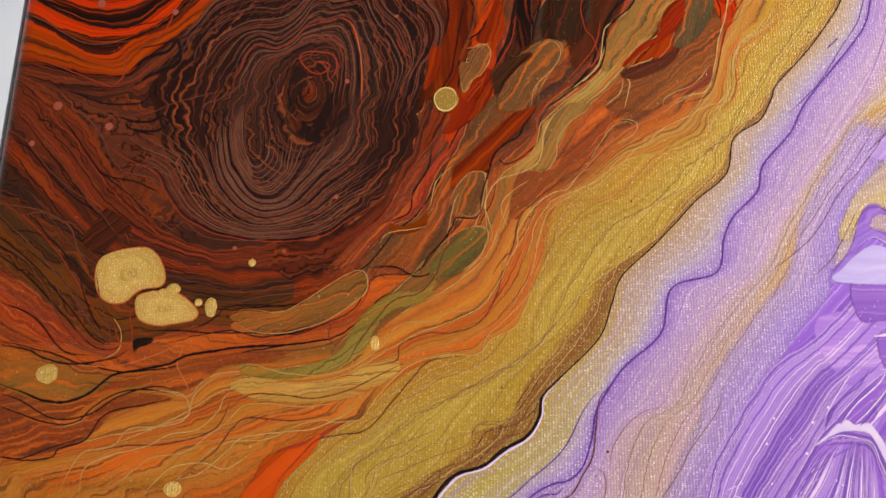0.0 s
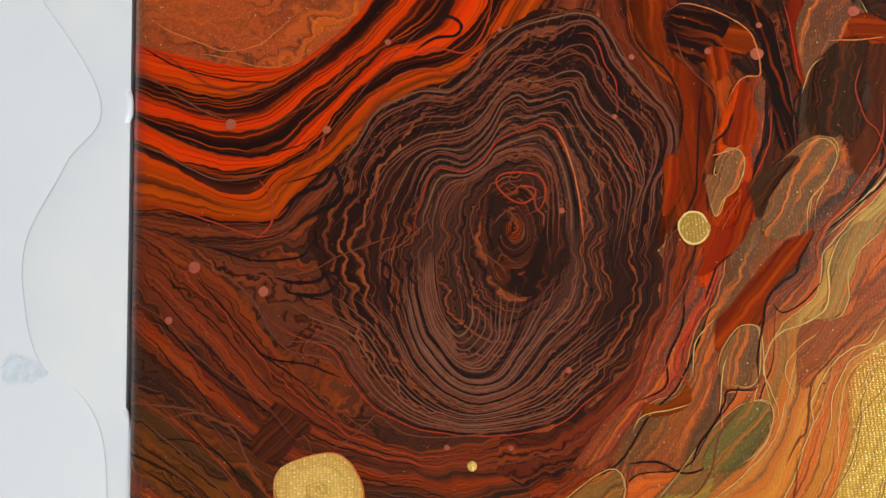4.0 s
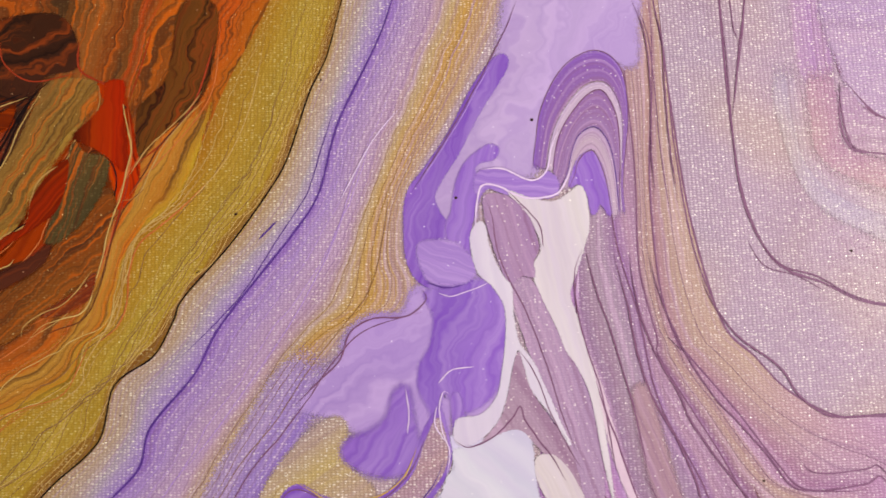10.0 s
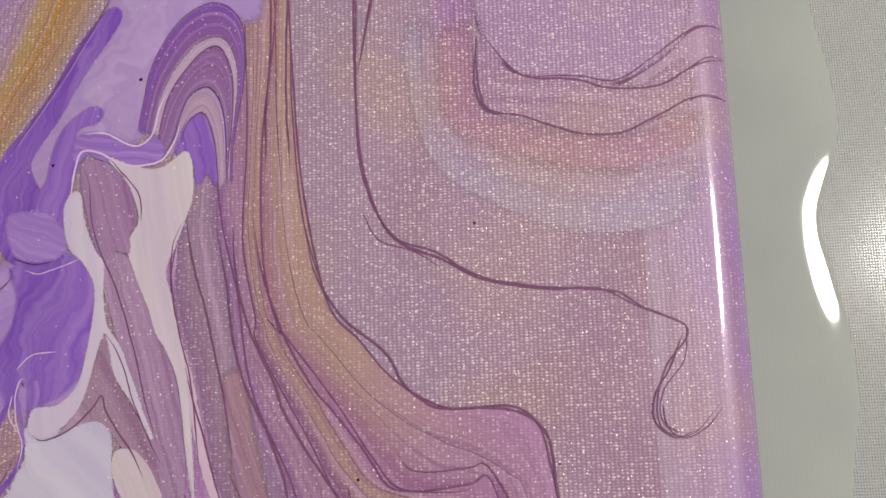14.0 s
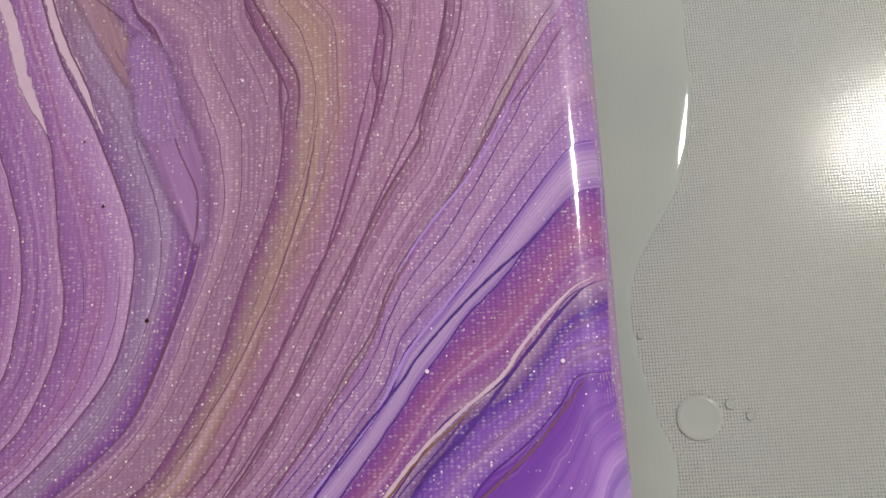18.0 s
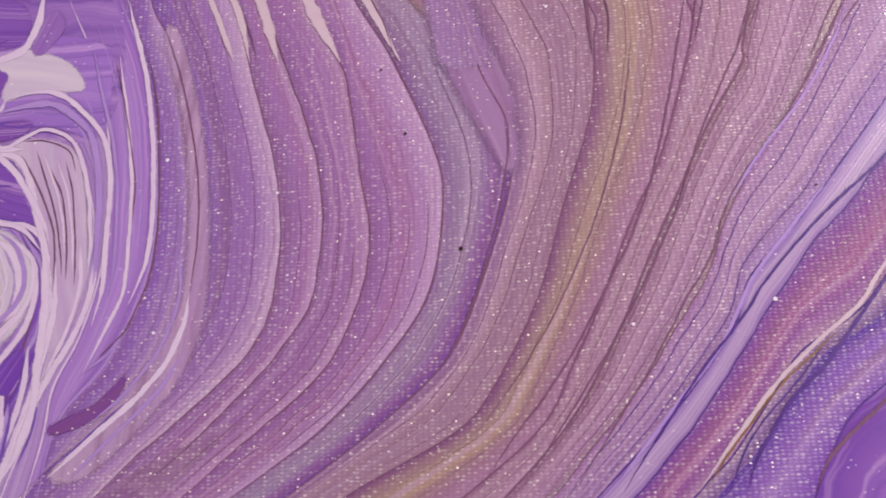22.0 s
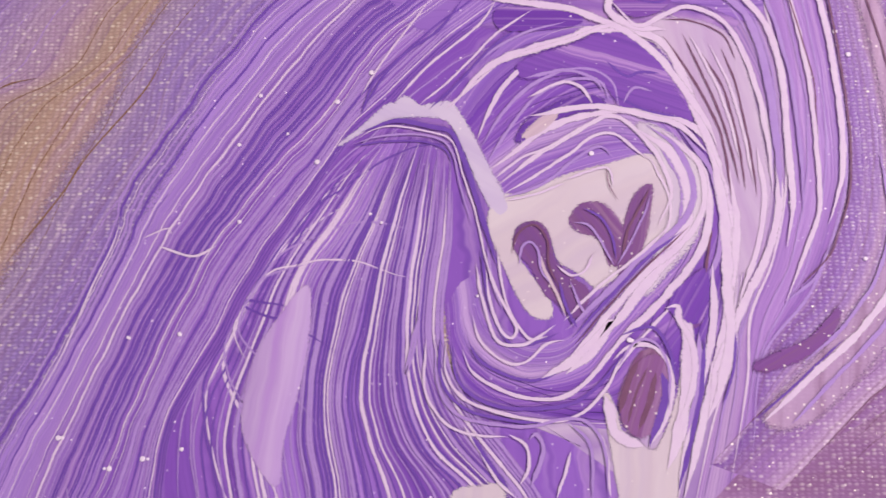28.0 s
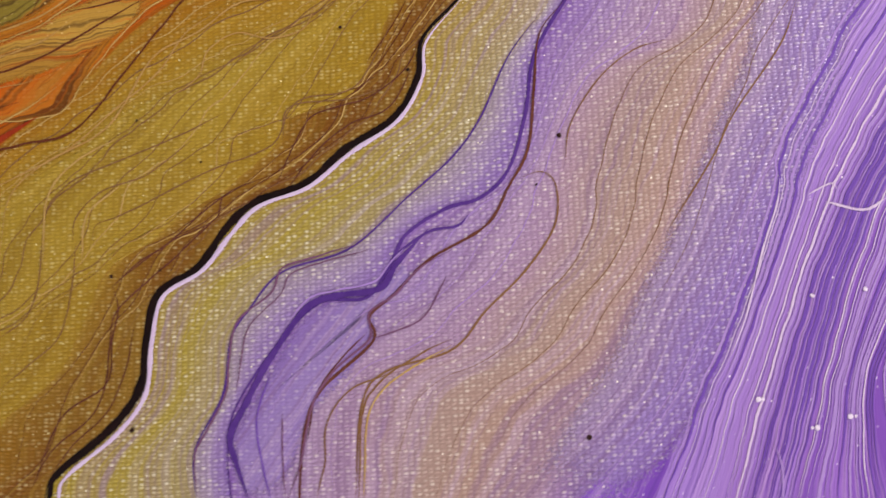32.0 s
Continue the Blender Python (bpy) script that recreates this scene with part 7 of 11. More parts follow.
trace("plum", 0.55, [(115.3, 58.9), (115.7, 52.6), (116.7, 46.3), (119, 39), (122.6, 31.6), (124.4, 26.6), (127.9, 20.6), (131.3, 15.6), (134.7, 10.7), (137.2, 7.7), (142.3, 4.5), (147.3, 1.8)], 7)
trace("plum", 0.45, [(119.2, 58.4), (120.1, 52), (122.4, 44.5), (125.5, 37.1), (129.1, 30.8), (133.5, 25.5), (137.8, 19.9), (141.9, 13.9), (146.3, 12.8), (153.2, 12.6), (156.8, 13.4)], 7)
trace("plum", 0.4, [(143.1, 19.7), (146.4, 16.1), (155.2, 16.4), (157.9, 17), (160.3, 14), (162.5, 9.3), (163.7, 3.9), (166.6, -0.7), (170.4, -5.3), (171.1, -11.2), (170.4, -17.6), (168.6, -27.2)], 7)
trace("plum", 0.6, [(128.3, 57), (129.6, 50.6), (132.3, 45.2), (135.9, 40.7), (142.1, 35.5), (144.6, 30.8), (148, 27.5), (151.5, 26.1), (157.7, 26.1), (163.8, 25.3), (167.9, 22.2), (169.2, 17.5), (169.6, 12.1), (170.9, 7.9), (172.4, 6.4), (176.5, 5.6), (179.5, 2.6), (181, -2.2), (180.6, -8.8), (179.4, -15.2), (177.1, -21.4), (174.8, -27.7)], 7)
trace("plum", 0.35, [(171.7, 7.8), (175.9, 7.4), (179.8, 4.8), (182.9, 3.4), (183.4, -2.5), (183, -9.1), (180.4, -16.9), (177.2, -23.7)], 7)
trace("plum", 0.7, [(145.7, 2.8), (148.8, -2.2), (151.7, -10.1), (154.5, -16.1), (154.9, -21.7), (155, -26)], 7)
trace("plum", 0.35, [(148.2, 1.3), (151.9, -5.9), (155.6, -12.9), (157.7, -18), (157.2, -26.2)], 7)
trace("plum", 0.6, [(112.3, 59.3), (114.3, 48.6), (115.7, 38.4), (118, 30.3), (121.6, 23.2), (124.2, 16.4), (125.8, 9.9), (129.2, 3.3), (131.6, -3.8), (134.9, -8.4), (137.2, -14.4), (139.4, -21.1), (140.8, -24.8)], 7)
trace("brown", 0.3, [(134.9, 14.3), (137.3, 8.6), (142.4, 5.4), (147.4, 2.7)], 7)
trace("plum", 0.35, [(197.7, -7.3), (193.6, -13.4), (188.4, -22.4), (185.2, -28.7)], 7)
trace("plum", 0.35, [(199.2, -10.7), (194.5, -18.3), (189.6, -24.8), (186.8, -28.8)], 7)
trace("plum", 0.4, [(191.4, 37.1), (189, 31.7), (186.3, 27.4), (185.8, 23.2), (188.8, 20.4), (191.5, 21), (192.8, 21.4)], 7)
trace("plum", 0.25, [(187.4, 25.8), (187.8, 22.5), (190.2, 20.9)], 7)
trace("plum", 0.3, [(170.4, -4.5), (172.4, -9.6), (171.5, -17.7), (169.5, -25.3)], 7)
trace("plum", 0.3, [(114.7, 17.5), (119.6, 7.9), (123.9, 0.4), (128.1, -3.5), (130.7, -6.3)], 7)
trace("brown", 0.3, [(131.1, -7.2), (131.1, -12.2), (130.4, -14.6)], 7)
blob([(114.7, 31.7), (116.6, 32.2), (118.6, 23.6), (120.7, 14.1), (123.3, 5.7), (126.8, -3.4), (130.7, -10.5), (132, -16.4), (129.4, -13.7), (125.3, -6.6), (121.1, 1.5), (118.5, 9.8), (116.4, 17.3), (115.2, 24.9)], "mauve", "a0808e 9c7c8c 9a7a90", 6, "tan_paint_ribbon", "tan pearl paint ribbon", feather=3, weave=0.05)
blob([(131.5, -8.1), (134, -9.1), (136.5, -13.5), (138.7, -21), (139.2, -25), (133.4, -24.5), (132.4, -17.2), (131.3, -12.2)], "mauve", "946ea4 9c7aac", 7, "violet_paint_lens", "violet paint lens", feather=3)
blob([(131, -10.5), (135.5, -10.9), (137.5, -17), (141.7, -28.7), (142.8, -35.2), (142.5, -42.2), (139.8, -37.8), (137.1, -32.2), (133.4, -23.3), (131.8, -16.5)], "mauve", "946ea0 9c78a6 906a9c", 6, "violet_paint_lens", "violet and rose paint lens", feather=3.5, weave=0.03)
trace("plum", 0.4, [(193.2, -16.5), (185.7, -29.7), (179.6, -39), (173.6, -46.3), (170.4, -51.9), (168.6, -56.7), (164.5, -62.9), (159, -71.9), (152.8, -80.6), (148.4, -87)], 7)
trace("plum", 0.4, [(180.6, -15.3), (174.2, -28.7), (169, -39), (164.7, -49.8), (159.8, -59.4), (154.3, -68.6), (148.2, -77.4), (141.5, -86.7)], 7)
trace("plum", 0.45, [(169.6, -14.2), (165.8, -30.7), (160.7, -47.9), (154.3, -60.7), (147.3, -72.1), (139.8, -81.5), (136.2, -86.5)], 7)
trace("plum", 0.45, [(135.6, -16.8), (139, -27.5), (142.1, -35.1), (141.7, -43), (139.5, -52.3), (135.9, -62.8), (131.5, -71.2)], 7)
trace("lilac", 0.8, [(185.1, -47.1), (178.9, -54.1), (173.1, -61), (168.2, -69.4), (162, -76.6), (155.9, -83.7), (152.9, -87.2)], 7)
trace("violet", 0.6, [(198, -38.7), (191.1, -45.9), (182.9, -52.8), (175.5, -60.4), (171.4, -65.7), (165.1, -73), (157.4, -83.1), (154.4, -87.3)], 7)
trace("pearl", 0.875, [(200, -51.5), (196, -53.7), (190.2, -59.7), (186, -65), (179.7, -70), (174.9, -74.3), (170.3, -79.3), (163.4, -87.7)], 7)
trace("violet", 0.8, [(200.4, -51.9), (196.7, -54.5), (190.9, -60.6), (185.9, -66.5), (181, -72.4), (175.6, -77.3), (170.8, -84.4), (169.3, -87.9)], 7)
trace("plum", 0.7, [(198.4, -65), (195.5, -68.6), (190.6, -74.4), (184.3, -80), (179.7, -84.1), (177.3, -88.3)], 7)
trace("violet", 0.35, [(182, -68.6), (177.2, -74.4), (171, -80.8), (167.1, -87.8)], 7)
trace("mud", 0.4, [(183.6, -67.9), (177.3, -72.9), (173.4, -76.5), (167.9, -82.8), (164.1, -87.7)], 7)
trace("lilac", 0.6, [(191.2, -21.9), (183.9, -34), (177, -42.2), (171.1, -50.3)], 7)
trace("plum", 0.3, [(160.9, -22.9), (158.3, -36.4), (154.2, -49.1), (148.7, -61.1), (142.6, -71), (135.8, -79.8)], 7)
# tints of the pearl field
blob([(160, 112.8), (195, 110.1), (195, 91.4), (190.7, 86.1), (182.3, 82.2), (172.1, 83.2), (164, 86.3), (160.3, 93.7)], "field", "9a7eae a084b0 a488ac", 3, "violet_paint_tint", "violet pearl paint", feather=3)
blob([(160, 90.4), (164.9, 84.1), (177.1, 81.9), (187.2, 80.1), (195, 84.4), (195, 77), (189.9, 74.9), (183.7, 72.3), (177.6, 72.5), (171.6, 74.2), (161.6, 77.8), (159.3, 82.8)], "field", "9a78a0 a080a2 a0809e", 3, "plum_paint_tint", "plum pearl paint", feather=2)
trace("plum", 0.6, [(160.1, 92), (164.5, 85.6), (168.5, 83.2), (176.1, 82.3), (182.1, 80.4), (190.3, 80.4), (196.5, 83.5), (202.7, 85.3)], 5)
trace("plum", 0.55, [(159, 91.5), (159.1, 82.8), (160.8, 77.8), (166.6, 76.2), (171.6, 74.1), (177.6, 72.3), (183.7, 72.3), (189.9, 74.9), (196.1, 77.8), (202.1, 77.7)], 5)
trace("plum", 0.4, [(168, 83.4), (176.2, 83), (183.3, 81.8), (189.6, 85.6), (197.1, 90.6), (203.2, 91.1)], 5)
trace("plum", 0.45, [(137.2, 111.9), (137.5, 98.2), (137.3, 83.9), (137.8, 69.9), (140.5, 60.4), (144.5, 55.1), (150.5, 52.8), (157.4, 48.5), (165.3, 46.4), (175.1, 45.3), (180.9, 44.5), (185.6, 41.6), (191.2, 39), (192, 36.5), (188.3, 31.8), (186.5, 26.2), (186.7, 22.4), (189.4, 20.6), (192.7, 21.3), (196.9, 25.9)], 5)
trace("plum", 0.35, [(142.6, 111.6), (140.2, 100.3), (137.9, 87.1)], 5)
trace("plum", 0.35, [(139.3, 111.8), (139.4, 104.9), (140.2, 101.5)], 5)

# ---- the dark pool and its cells ----
pool_rim = spline([(-93.6, 106.8), (-108.2, 102.3), (-118.9, 92), (-134.8, 86.3), (-145.3, 76.1), (-155.6, 55.5), (-153, 45.1), (-145.3, 27.2), (-135.5, 14.6), (-124.7, 8.3), (-111.5, 6.6), (-99.5, 8.4), (-87.2, 17.3), (-80.5, 28.9), (-75.5, 40.9), (-73.2, 66), (-76.8, 86.2), (-83.6, 100.4)], 0.7, True, 2.2, 3)
pool_mid = spline([(-97.4, 80.9), (-106.3, 82.9), (-116.7, 79.5), (-124.6, 72), (-129.9, 60.5), (-135.1, 50.5), (-135.3, 39.1), (-130.4, 26.5), (-123.2, 20.1), (-115.9, 18.6), (-107.4, 19.4), (-100, 23.8), (-93.7, 29.6), (-89.6, 37.9), (-87.7, 50.3), (-87.1, 61.7), (-87.8, 70.9), (-91.2, 77.8)], 0.7, True, 2.6, 5)
pool_eye = spline([(-105.7, 64.2), (-108.9, 63.8), (-112.7, 61.4), (-115, 57.7), (-115.9, 53.2), (-115.6, 49.4), (-114.5, 44.2), (-112.8, 40.4), (-110.4, 37.8), (-107.4, 37), (-104.3, 38.1), (-101.7, 41), (-100.5, 44.7), (-100.4, 48.5), (-100.5, 53.6), (-101.6, 58.1), (-103, 61.5), (-104.5, 63.5)], 0.7, True, 1.2, 7)
pool_core = spline([(-107.9, 55.9), (-108.8, 55.9), (-109.5, 55.4), (-109.8, 54.8), (-110.1, 53.9), (-110.1, 52.9), (-109.9, 51.8), (-109.5, 51), (-109, 50.5), (-108.4, 50.2), (-107.7, 50.4), (-107.1, 50.9), (-106.6, 51.6), (-106.2, 52.6), (-106.1, 53.7), (-106.5, 54.6), (-106.8, 55.2), (-107.3, 55.8)], 0.4, True)
band("dark_paint_pool", pool_rim, pool_mid, mixed("pool", "2c1612 201010 2a1614 261412"), 2, "nearly black brown paint pool with fine rings")
band("dark_paint_pool", pool_mid, pool_eye, mixed("pool", "34201c 3c2420 301a18", streak=24), 2, "nearly black brown paint pool with fine rings")
band("dark_paint_pool", pool_eye, pool_core, mixed("pool", "301a16 201210 3a1c16 1c1010", streak=12), 2)
pool("dark_paint_eye", pool_core, mixed("flame", "4a1e14 2a1410"), 2)
blob([(-114.4, 59.9), (-110.5, 60.3), (-109.3, 56.2), (-111.5, 52.9), (-112.3, 48.5), (-110.2, 43.9), (-106.9, 41.6), (-103.4, 47), (-101.5, 51.4), (-99.3, 55.9), (-98.2, 62.6), (-96.9, 52.4), (-96.5, 44.6), (-99.2, 42.4), (-104.6, 37.4), (-110.1, 39.5), (-113, 45.1), (-114.8, 53.1)], "dark", "241412 1c1010 2a1814", 4, "black_paint_cell", "black ragged paint eye", feather=2.0, amount=0.4, lines=0.1)
blob([(-52.8, 83.4), (-50.7, 76.8), (-51.5, 70.5), (-54.7, 65.6), (-57.6, 68.9), (-59.4, 69.6), (-54.9, 75.7)], "flame", "8c3616 7c3014", 4, "flame_paint_tongue", "bright orange-red paint tongue", amount=0.4, lines=0.1)
blob([(-68.9, 101.5), (-60.6, 106.4), (-50.9, 99.1), (-48.1, 93.6), (-51.3, 89.8), (-58.7, 88.9), (-66, 93.3)], "dark", "1a1012 241416 140c0e", 4, "black_paint_cell", "black paint cell", amount=0.4, lines=0.1)
for q, w, c in (([(-100.8, 57.5), (-103.3, 61.4), (-108.3, 64.1), (-105.8, 67.8), (-99.7, 66.3), (-99, 61.2), (-103.3, 59.5), (-105.8, 61.5)], 0.4, "rust"), ([(-110.6, 57.9), (-108.2, 56.5), (-106.9, 52.8), (-109.4, 54.1)], 0.6, "rust"), ([(-98.5, 77.2), (-94.7, 72.5), (-92.3, 62.2), (-91.1, 54.6), (-93.5, 48.6)], 0.4, "brown"), ([(-115.6, 60.6), (-118, 55.7), (-116.6, 49.4), (-111.6, 44.3), (-110.4, 41.8)], 0.5, "rust"), ([(-123.1, 62.2), (-115.8, 67), (-108.4, 70.5), (-100.9, 70.2), (-98.4, 66.2)], 0.4, "brown"), ([(-139.7, 41.6), (-138.8, 49), (-133.9, 51.3), (-126.7, 57.3)], 0.6, "brown"), ([(-113.1, 59.3), (-114.2, 53), (-112.9, 48)], 1.2, "black"), ([(-75.7, 108.7), (-75.2, 100.5), (-72.2, 92.3), (-66.2, 85.4), (-65.2, 77.5), (-67.9, 68.7), (-71.7, 61.3), (-73.1, 51.5)], 1.6, "brown"), ([(-70.6, 107), (-70.3, 94.8), (-64.9, 87.9), (-60.8, 82.5), (-60.5, 73.4), (-63.1, 67.2)], 0.9, "black"), ([(-47.2, 98.9), (-46.5, 88.3), (-48.2, 78), (-49.1, 70.4), (-52.5, 63), (-54, 54.4)], 1.3, "black"), ([(-42.1, 104), (-41.5, 90.6), (-40.2, 81.5), (-42.6, 70.1)], 1.0, "black"),
                ([(-73.5, 92.3), (-66.2, 84.1), (-65.9, 73.7), (-69.8, 66.2), (-71.6, 63.8)], 0.6, "red"), ([(-57, 84.9), (-58.7, 88.9), (-54.8, 94), (-46.1, 96.2)], 0.7, "red")):
    thread(spline(q, 0.5), w, c, 4)
t1 = spline([(-104.3, -5.8), (-91, 8.2), (-84.2, 14.8), (-79.9, 23.8), (-74.3, 32.8), (-67.4, 42), (-62.8, 50.1), (-56.9, 57.1), (-53.4, 64.3), (-52.3, 74.3), (-50, 83), (-45.1, 90.4), (-41.5, 104.6)], wiggle=0.5, seed=31)
t2 = spline([(-97, -9.3), (-83.9, 9.1), (-74.7, 14.4), (-70.4, 25.7), (-64.7, 33.6), (-60.2, 44), (-54.4, 53.3), (-50.9, 59.3), (-43.7, 66.2), (-35.2, 70.7), (-32.8, 76.8), (-30.3, 89.4), (-25.3, 103.5)], wiggle=0.6, seed=32)
t3 = spline([(-82.7, -16.1), (-69.5, 0.9), (-64.7, 14), (-57.4, 26.3), (-51.6, 33), (-42.9, 38.4), (-41.1, 44.3), (-36.4, 51.2), (-28, 56.8), (-22, 65), (-19.5, 72.3), (-14.5, 83.3), (-9.2, 102.3)], wiggle=0.6, seed=33)
t4 = spline([(-73.5, -16.3), (-61.6, 5), (-55.5, 20.5), (-50.4, 27.2), (-42.8, 33.2), (-39.9, 42.4), (-32.8, 49.2), (-24.5, 56.6), (-18.4, 65.4), (-13.5, 73.8), (-6.1, 81.5), (1.8, 101.5)], wiggle=0.5, seed=34)
t5 = spline([(-66.5, -19.7), (-53.4, 0.3), (-47.8, 13.4), (-42.2, 24.5), (-35.2, 34), (-32.2, 42.1), (-24.5, 49.2), (-16.2, 58), (-7, 68.4), (-3.3, 76.3), (3.7, 87.2), (10.2, 100.9)], wiggle=0.5, seed=35)
t6 = spline([(-61.9, -22.9), (-47.6, -2.2), (-43.8, 12.2), (-36.3, 18.6), (-25.9, 26.1), (-18.9, 33.3), (-10.7, 38.7), (1, 45.1), (7.8, 55.5), (11, 68), (14.7, 78.9), (19.2, 86.2), (25.8, 99.8)], wiggle=0.5, seed=36)
t7 = spline([(-57.4, -25.1), (-44.2, -4.3), (-39.8, 12.6), (-33.4, 19.1), (-23.6, 25.5), (-14.3, 31.3), (-5.1, 32.7), (4.8, 38), (7.9, 44.8), (12.1, 48.7), (14.3, 58.7), (18.2, 67.6), (26.8, 75.7), (35.3, 99.1)], wiggle=0.5, seed=37)
LOW = ("7a3418 94481f 6a3418", "8a4a22 6a3a1c 964b21", "9a4b21 8a4a24 a05928", "a06b35 8c592b a86e34", "a46e32 b07539 a04d24", "ac7335 b47c3c a8612b")
for low, (a, b, tint, label) in zip(LOW, ((t1, t2, "3a1a12 8a3418 4a2014 a83a18 3a1c14", "rust and flame-red paint stream"), (t2, t3, "5a2c18 4a3420 6a3419 94401a 2a1812 6a2e18", "brown and orange paint stream"), (t3, t4, "9a3c1a 2a1812 6a3a20 a84e28", "orange paint stream with a dark vein"),
                          (t4, t5, "8c6a3c a48850 98783f 8e6c3e", "tan-gold paint stream"), (t5, t6, "8a4a24 a85028 5a3018 9a4e26 8a5a30", "orange paint stream"), (t6, t7, "a8602f b08446 a87038 b09040", "orange and ochre paint stream"))):
    band("ember_paint_ribbon", a, b, mixed("ember", low, second=tint, turn=(12.0, 36.0), soft=True, streak=6), 2, label, fade=1.0, tail=14.0)
for a, w, k in ((t1, 0.5, "red"), (t2, 0.35, "orange"), (t3, 0.35, "rust"), (t4, 0.3, "gold"), (t5, 0.35, "orange"), (t6, 0.3, "orange"), (t7, 0.3, "gold")):
    thread(a[14:-4], w, k, 4)
threads(t2, t3, (0.3, 0.6), 0.3, "brown")
threads(t4, t5, (0.35, 0.7), 0.2, "mud")
threads(t5, t6, (0.25, 0.5, 0.8), 0.3, "orange")
threads(t3, t4, (0.5,), 0.35, "red")
for q, style, tint, name, label in (
        ([(-16.2, 58), (-9, 61.8), (-1.8, 64.5), (3.2, 74.6), (4.2, 85.9), (7.2, 85.7), (12.9, 80.3), (11.1, 71.7), (2.8, 63.6), (-4.4, 57.9), (-11.5, 56.5)], "flame", "3a2418 4a2e1c 33201a", "olive_paint_cell", "dark olive paint cell"),
        ([(-6.4, 69), (-3.9, 75.7), (3.7, 87.2), (4.5, 84.6), (2.6, 73.4), (-1.2, 65), (-9, 61.6), (-15, 58.5)], "flame", "84321a 742c18", "flame_paint_tongue", "red paint tongue"),
        ([(-63.6, 14), (-63.1, 19.7), (-60.3, 24.7), (-56.8, 26.8), (-55.7, 22.8), (-56, 13.7), (-58.9, 13.3)], "ember", "8a6030 9a7038", "ochre_paint_cell", "ochre paint cell"),
        ([(-67.2, 0.8), (-63.4, 8.4), (-58.8, 9.6), (-56.3, 7.6), (-57.5, 2.7), (-62.5, -2.6)], "ember", "5a5020 6a5c28 4a3c18", "olive_paint_cell", "olive paint cell"),
        ([(-51.4, 54.4), (-47.3, 61.5), (-41.3, 66.7), (-35.2, 68.9), (-34, 64.5), (-37.6, 58.5), (-41.2, 52.7), (-44.7, 48), (-49.5, 50.7)], "ember", "5a3a24 6a4428 4a2c1c", "brown_paint_cell", "brown paint cell"),
        ([(-40.1, 74.8), (-36.5, 86), (-30.3, 93.3), (-17.9, 96.4), (-14.5, 85.8), (-20.7, 73.6), (-25.6, 64), (-30.4, 60.6), (-31.6, 69.3), (-35.2, 72)], "dark", "3a1c12 2a1610 44201a", "black_paint_cell", "dark brown paint cell"),
        ([(-49.1, 65.3), (-45, 72.6), (-41.4, 85), (-36.5, 95.1), (-40.1, 74.8), (-42.5, 67.4), (-47.3, 63.4)], "dark", "140d0c 2a1610", "black_paint_cell", "black paint cell"),
        ([(-66.6, 37.2), (-62.6, 44.1), (-54.4, 52.1), (-53.3, 59.4), (-54.1, 68.1), (-52.5, 83.2), (-57.3, 75.8), (-59.6, 68.4), (-56.9, 57.1), (-61.5, 47.7), (-66.1, 39.5)], "flame", "c0431c b03c18 c84c20", "flame_paint_tongue", "bright orange-red paint tongue"),
        ):
    blob(q, style, tint, 3, name, label, feather=3.0, hard=(0.3, 0.95), zig=0.0, lines=0.0)
for q, w, c in (([(-51.5, 60.5), (-44.9, 65.1), (-40.1, 67.5), (-35.5, 68.9), (-33.6, 65.7), (-36.4, 59.7), (-40, 53.8), (-41.1, 49)], 0.25, "gold"), ([(-63, 16.2), (-62.1, 23), (-57.4, 26.9), (-55.7, 25.1), (-56, 14.8), (-55.3, 8.1)], 0.25, "gold"), ([(-62.4, 57.4), (-61.3, 64.1), (-57.8, 68), (-54.9, 66.3), (-55.5, 61.3), (-59.3, 57.5), (-61.9, 52.5), (-63.5, 55), (-62.4, 57.4)], 0.28, "gold"), ([(-30.5, 32.1), (-25.8, 36.5), (-21.1, 40.9), (-16.4, 43.1), (-13, 41.7), (-14.2, 38.3), (-21.2, 34)], 0.22, "gold"), ([(-5.9, 47.3), (-4.6, 50.8), (0.1, 53.1), (4.8, 53.2), (2.4, 50.4), (-4.1, 46.6)], 0.22, "gold"),
                ([(-15.6, 58.5), (-10.2, 60.1), (-6.6, 61.7), (-0.6, 67.5), (3.3, 77.1)], 0.35, "red"), ([(-32.9, 16.2), (-26, 17.1), (-19.1, 20.2), (-12.2, 25.5), (-5.1, 32.1), (1.8, 34.1)], 0.2, "orange"), ([(-16.9, 16.7), (-12.2, 22.2), (-9.8, 27.7), (-2.8, 33.1)], 0.2, "orange"), ([(-66.3, 8.5), (-64.1, 12.9), (-58.3, 13.8), (-56.1, 18.2)], 0.5, "brown"), ([(-52.8, 31.9), (-50.4, 29.5), (-45.7, 31.6), (-41.1, 36)], 0.5, "black"), ([(-62.8, 8.4), (-59.4, 9.6), (-56.3, 8.2), (-56.9, 2.6), (-62.5, -3.7)], 0.3, "gold"), ([(-66.7, 3), (-65.2, 11.8), (-61.8, 12.8), (-57.1, 12.1)], 0.4, "orange"), ([(6, 84.5), (9.6, 84.9), (12.9, 79), (11.3, 69.2)], 0.5, "black"), ([(-9.6, 88.1), (-15.9, 73.3), (-20.8, 68.6), (-24.4, 61.5), (-30.4, 56.9)], 0.7, "red"), ([(13.1, 84), (15.2, 78.9), (13.7, 71.5), (11, 63.1), (8.4, 57.2)], 0.7, "red")):
    thread(spline(q, 0.4), w, c, 5)
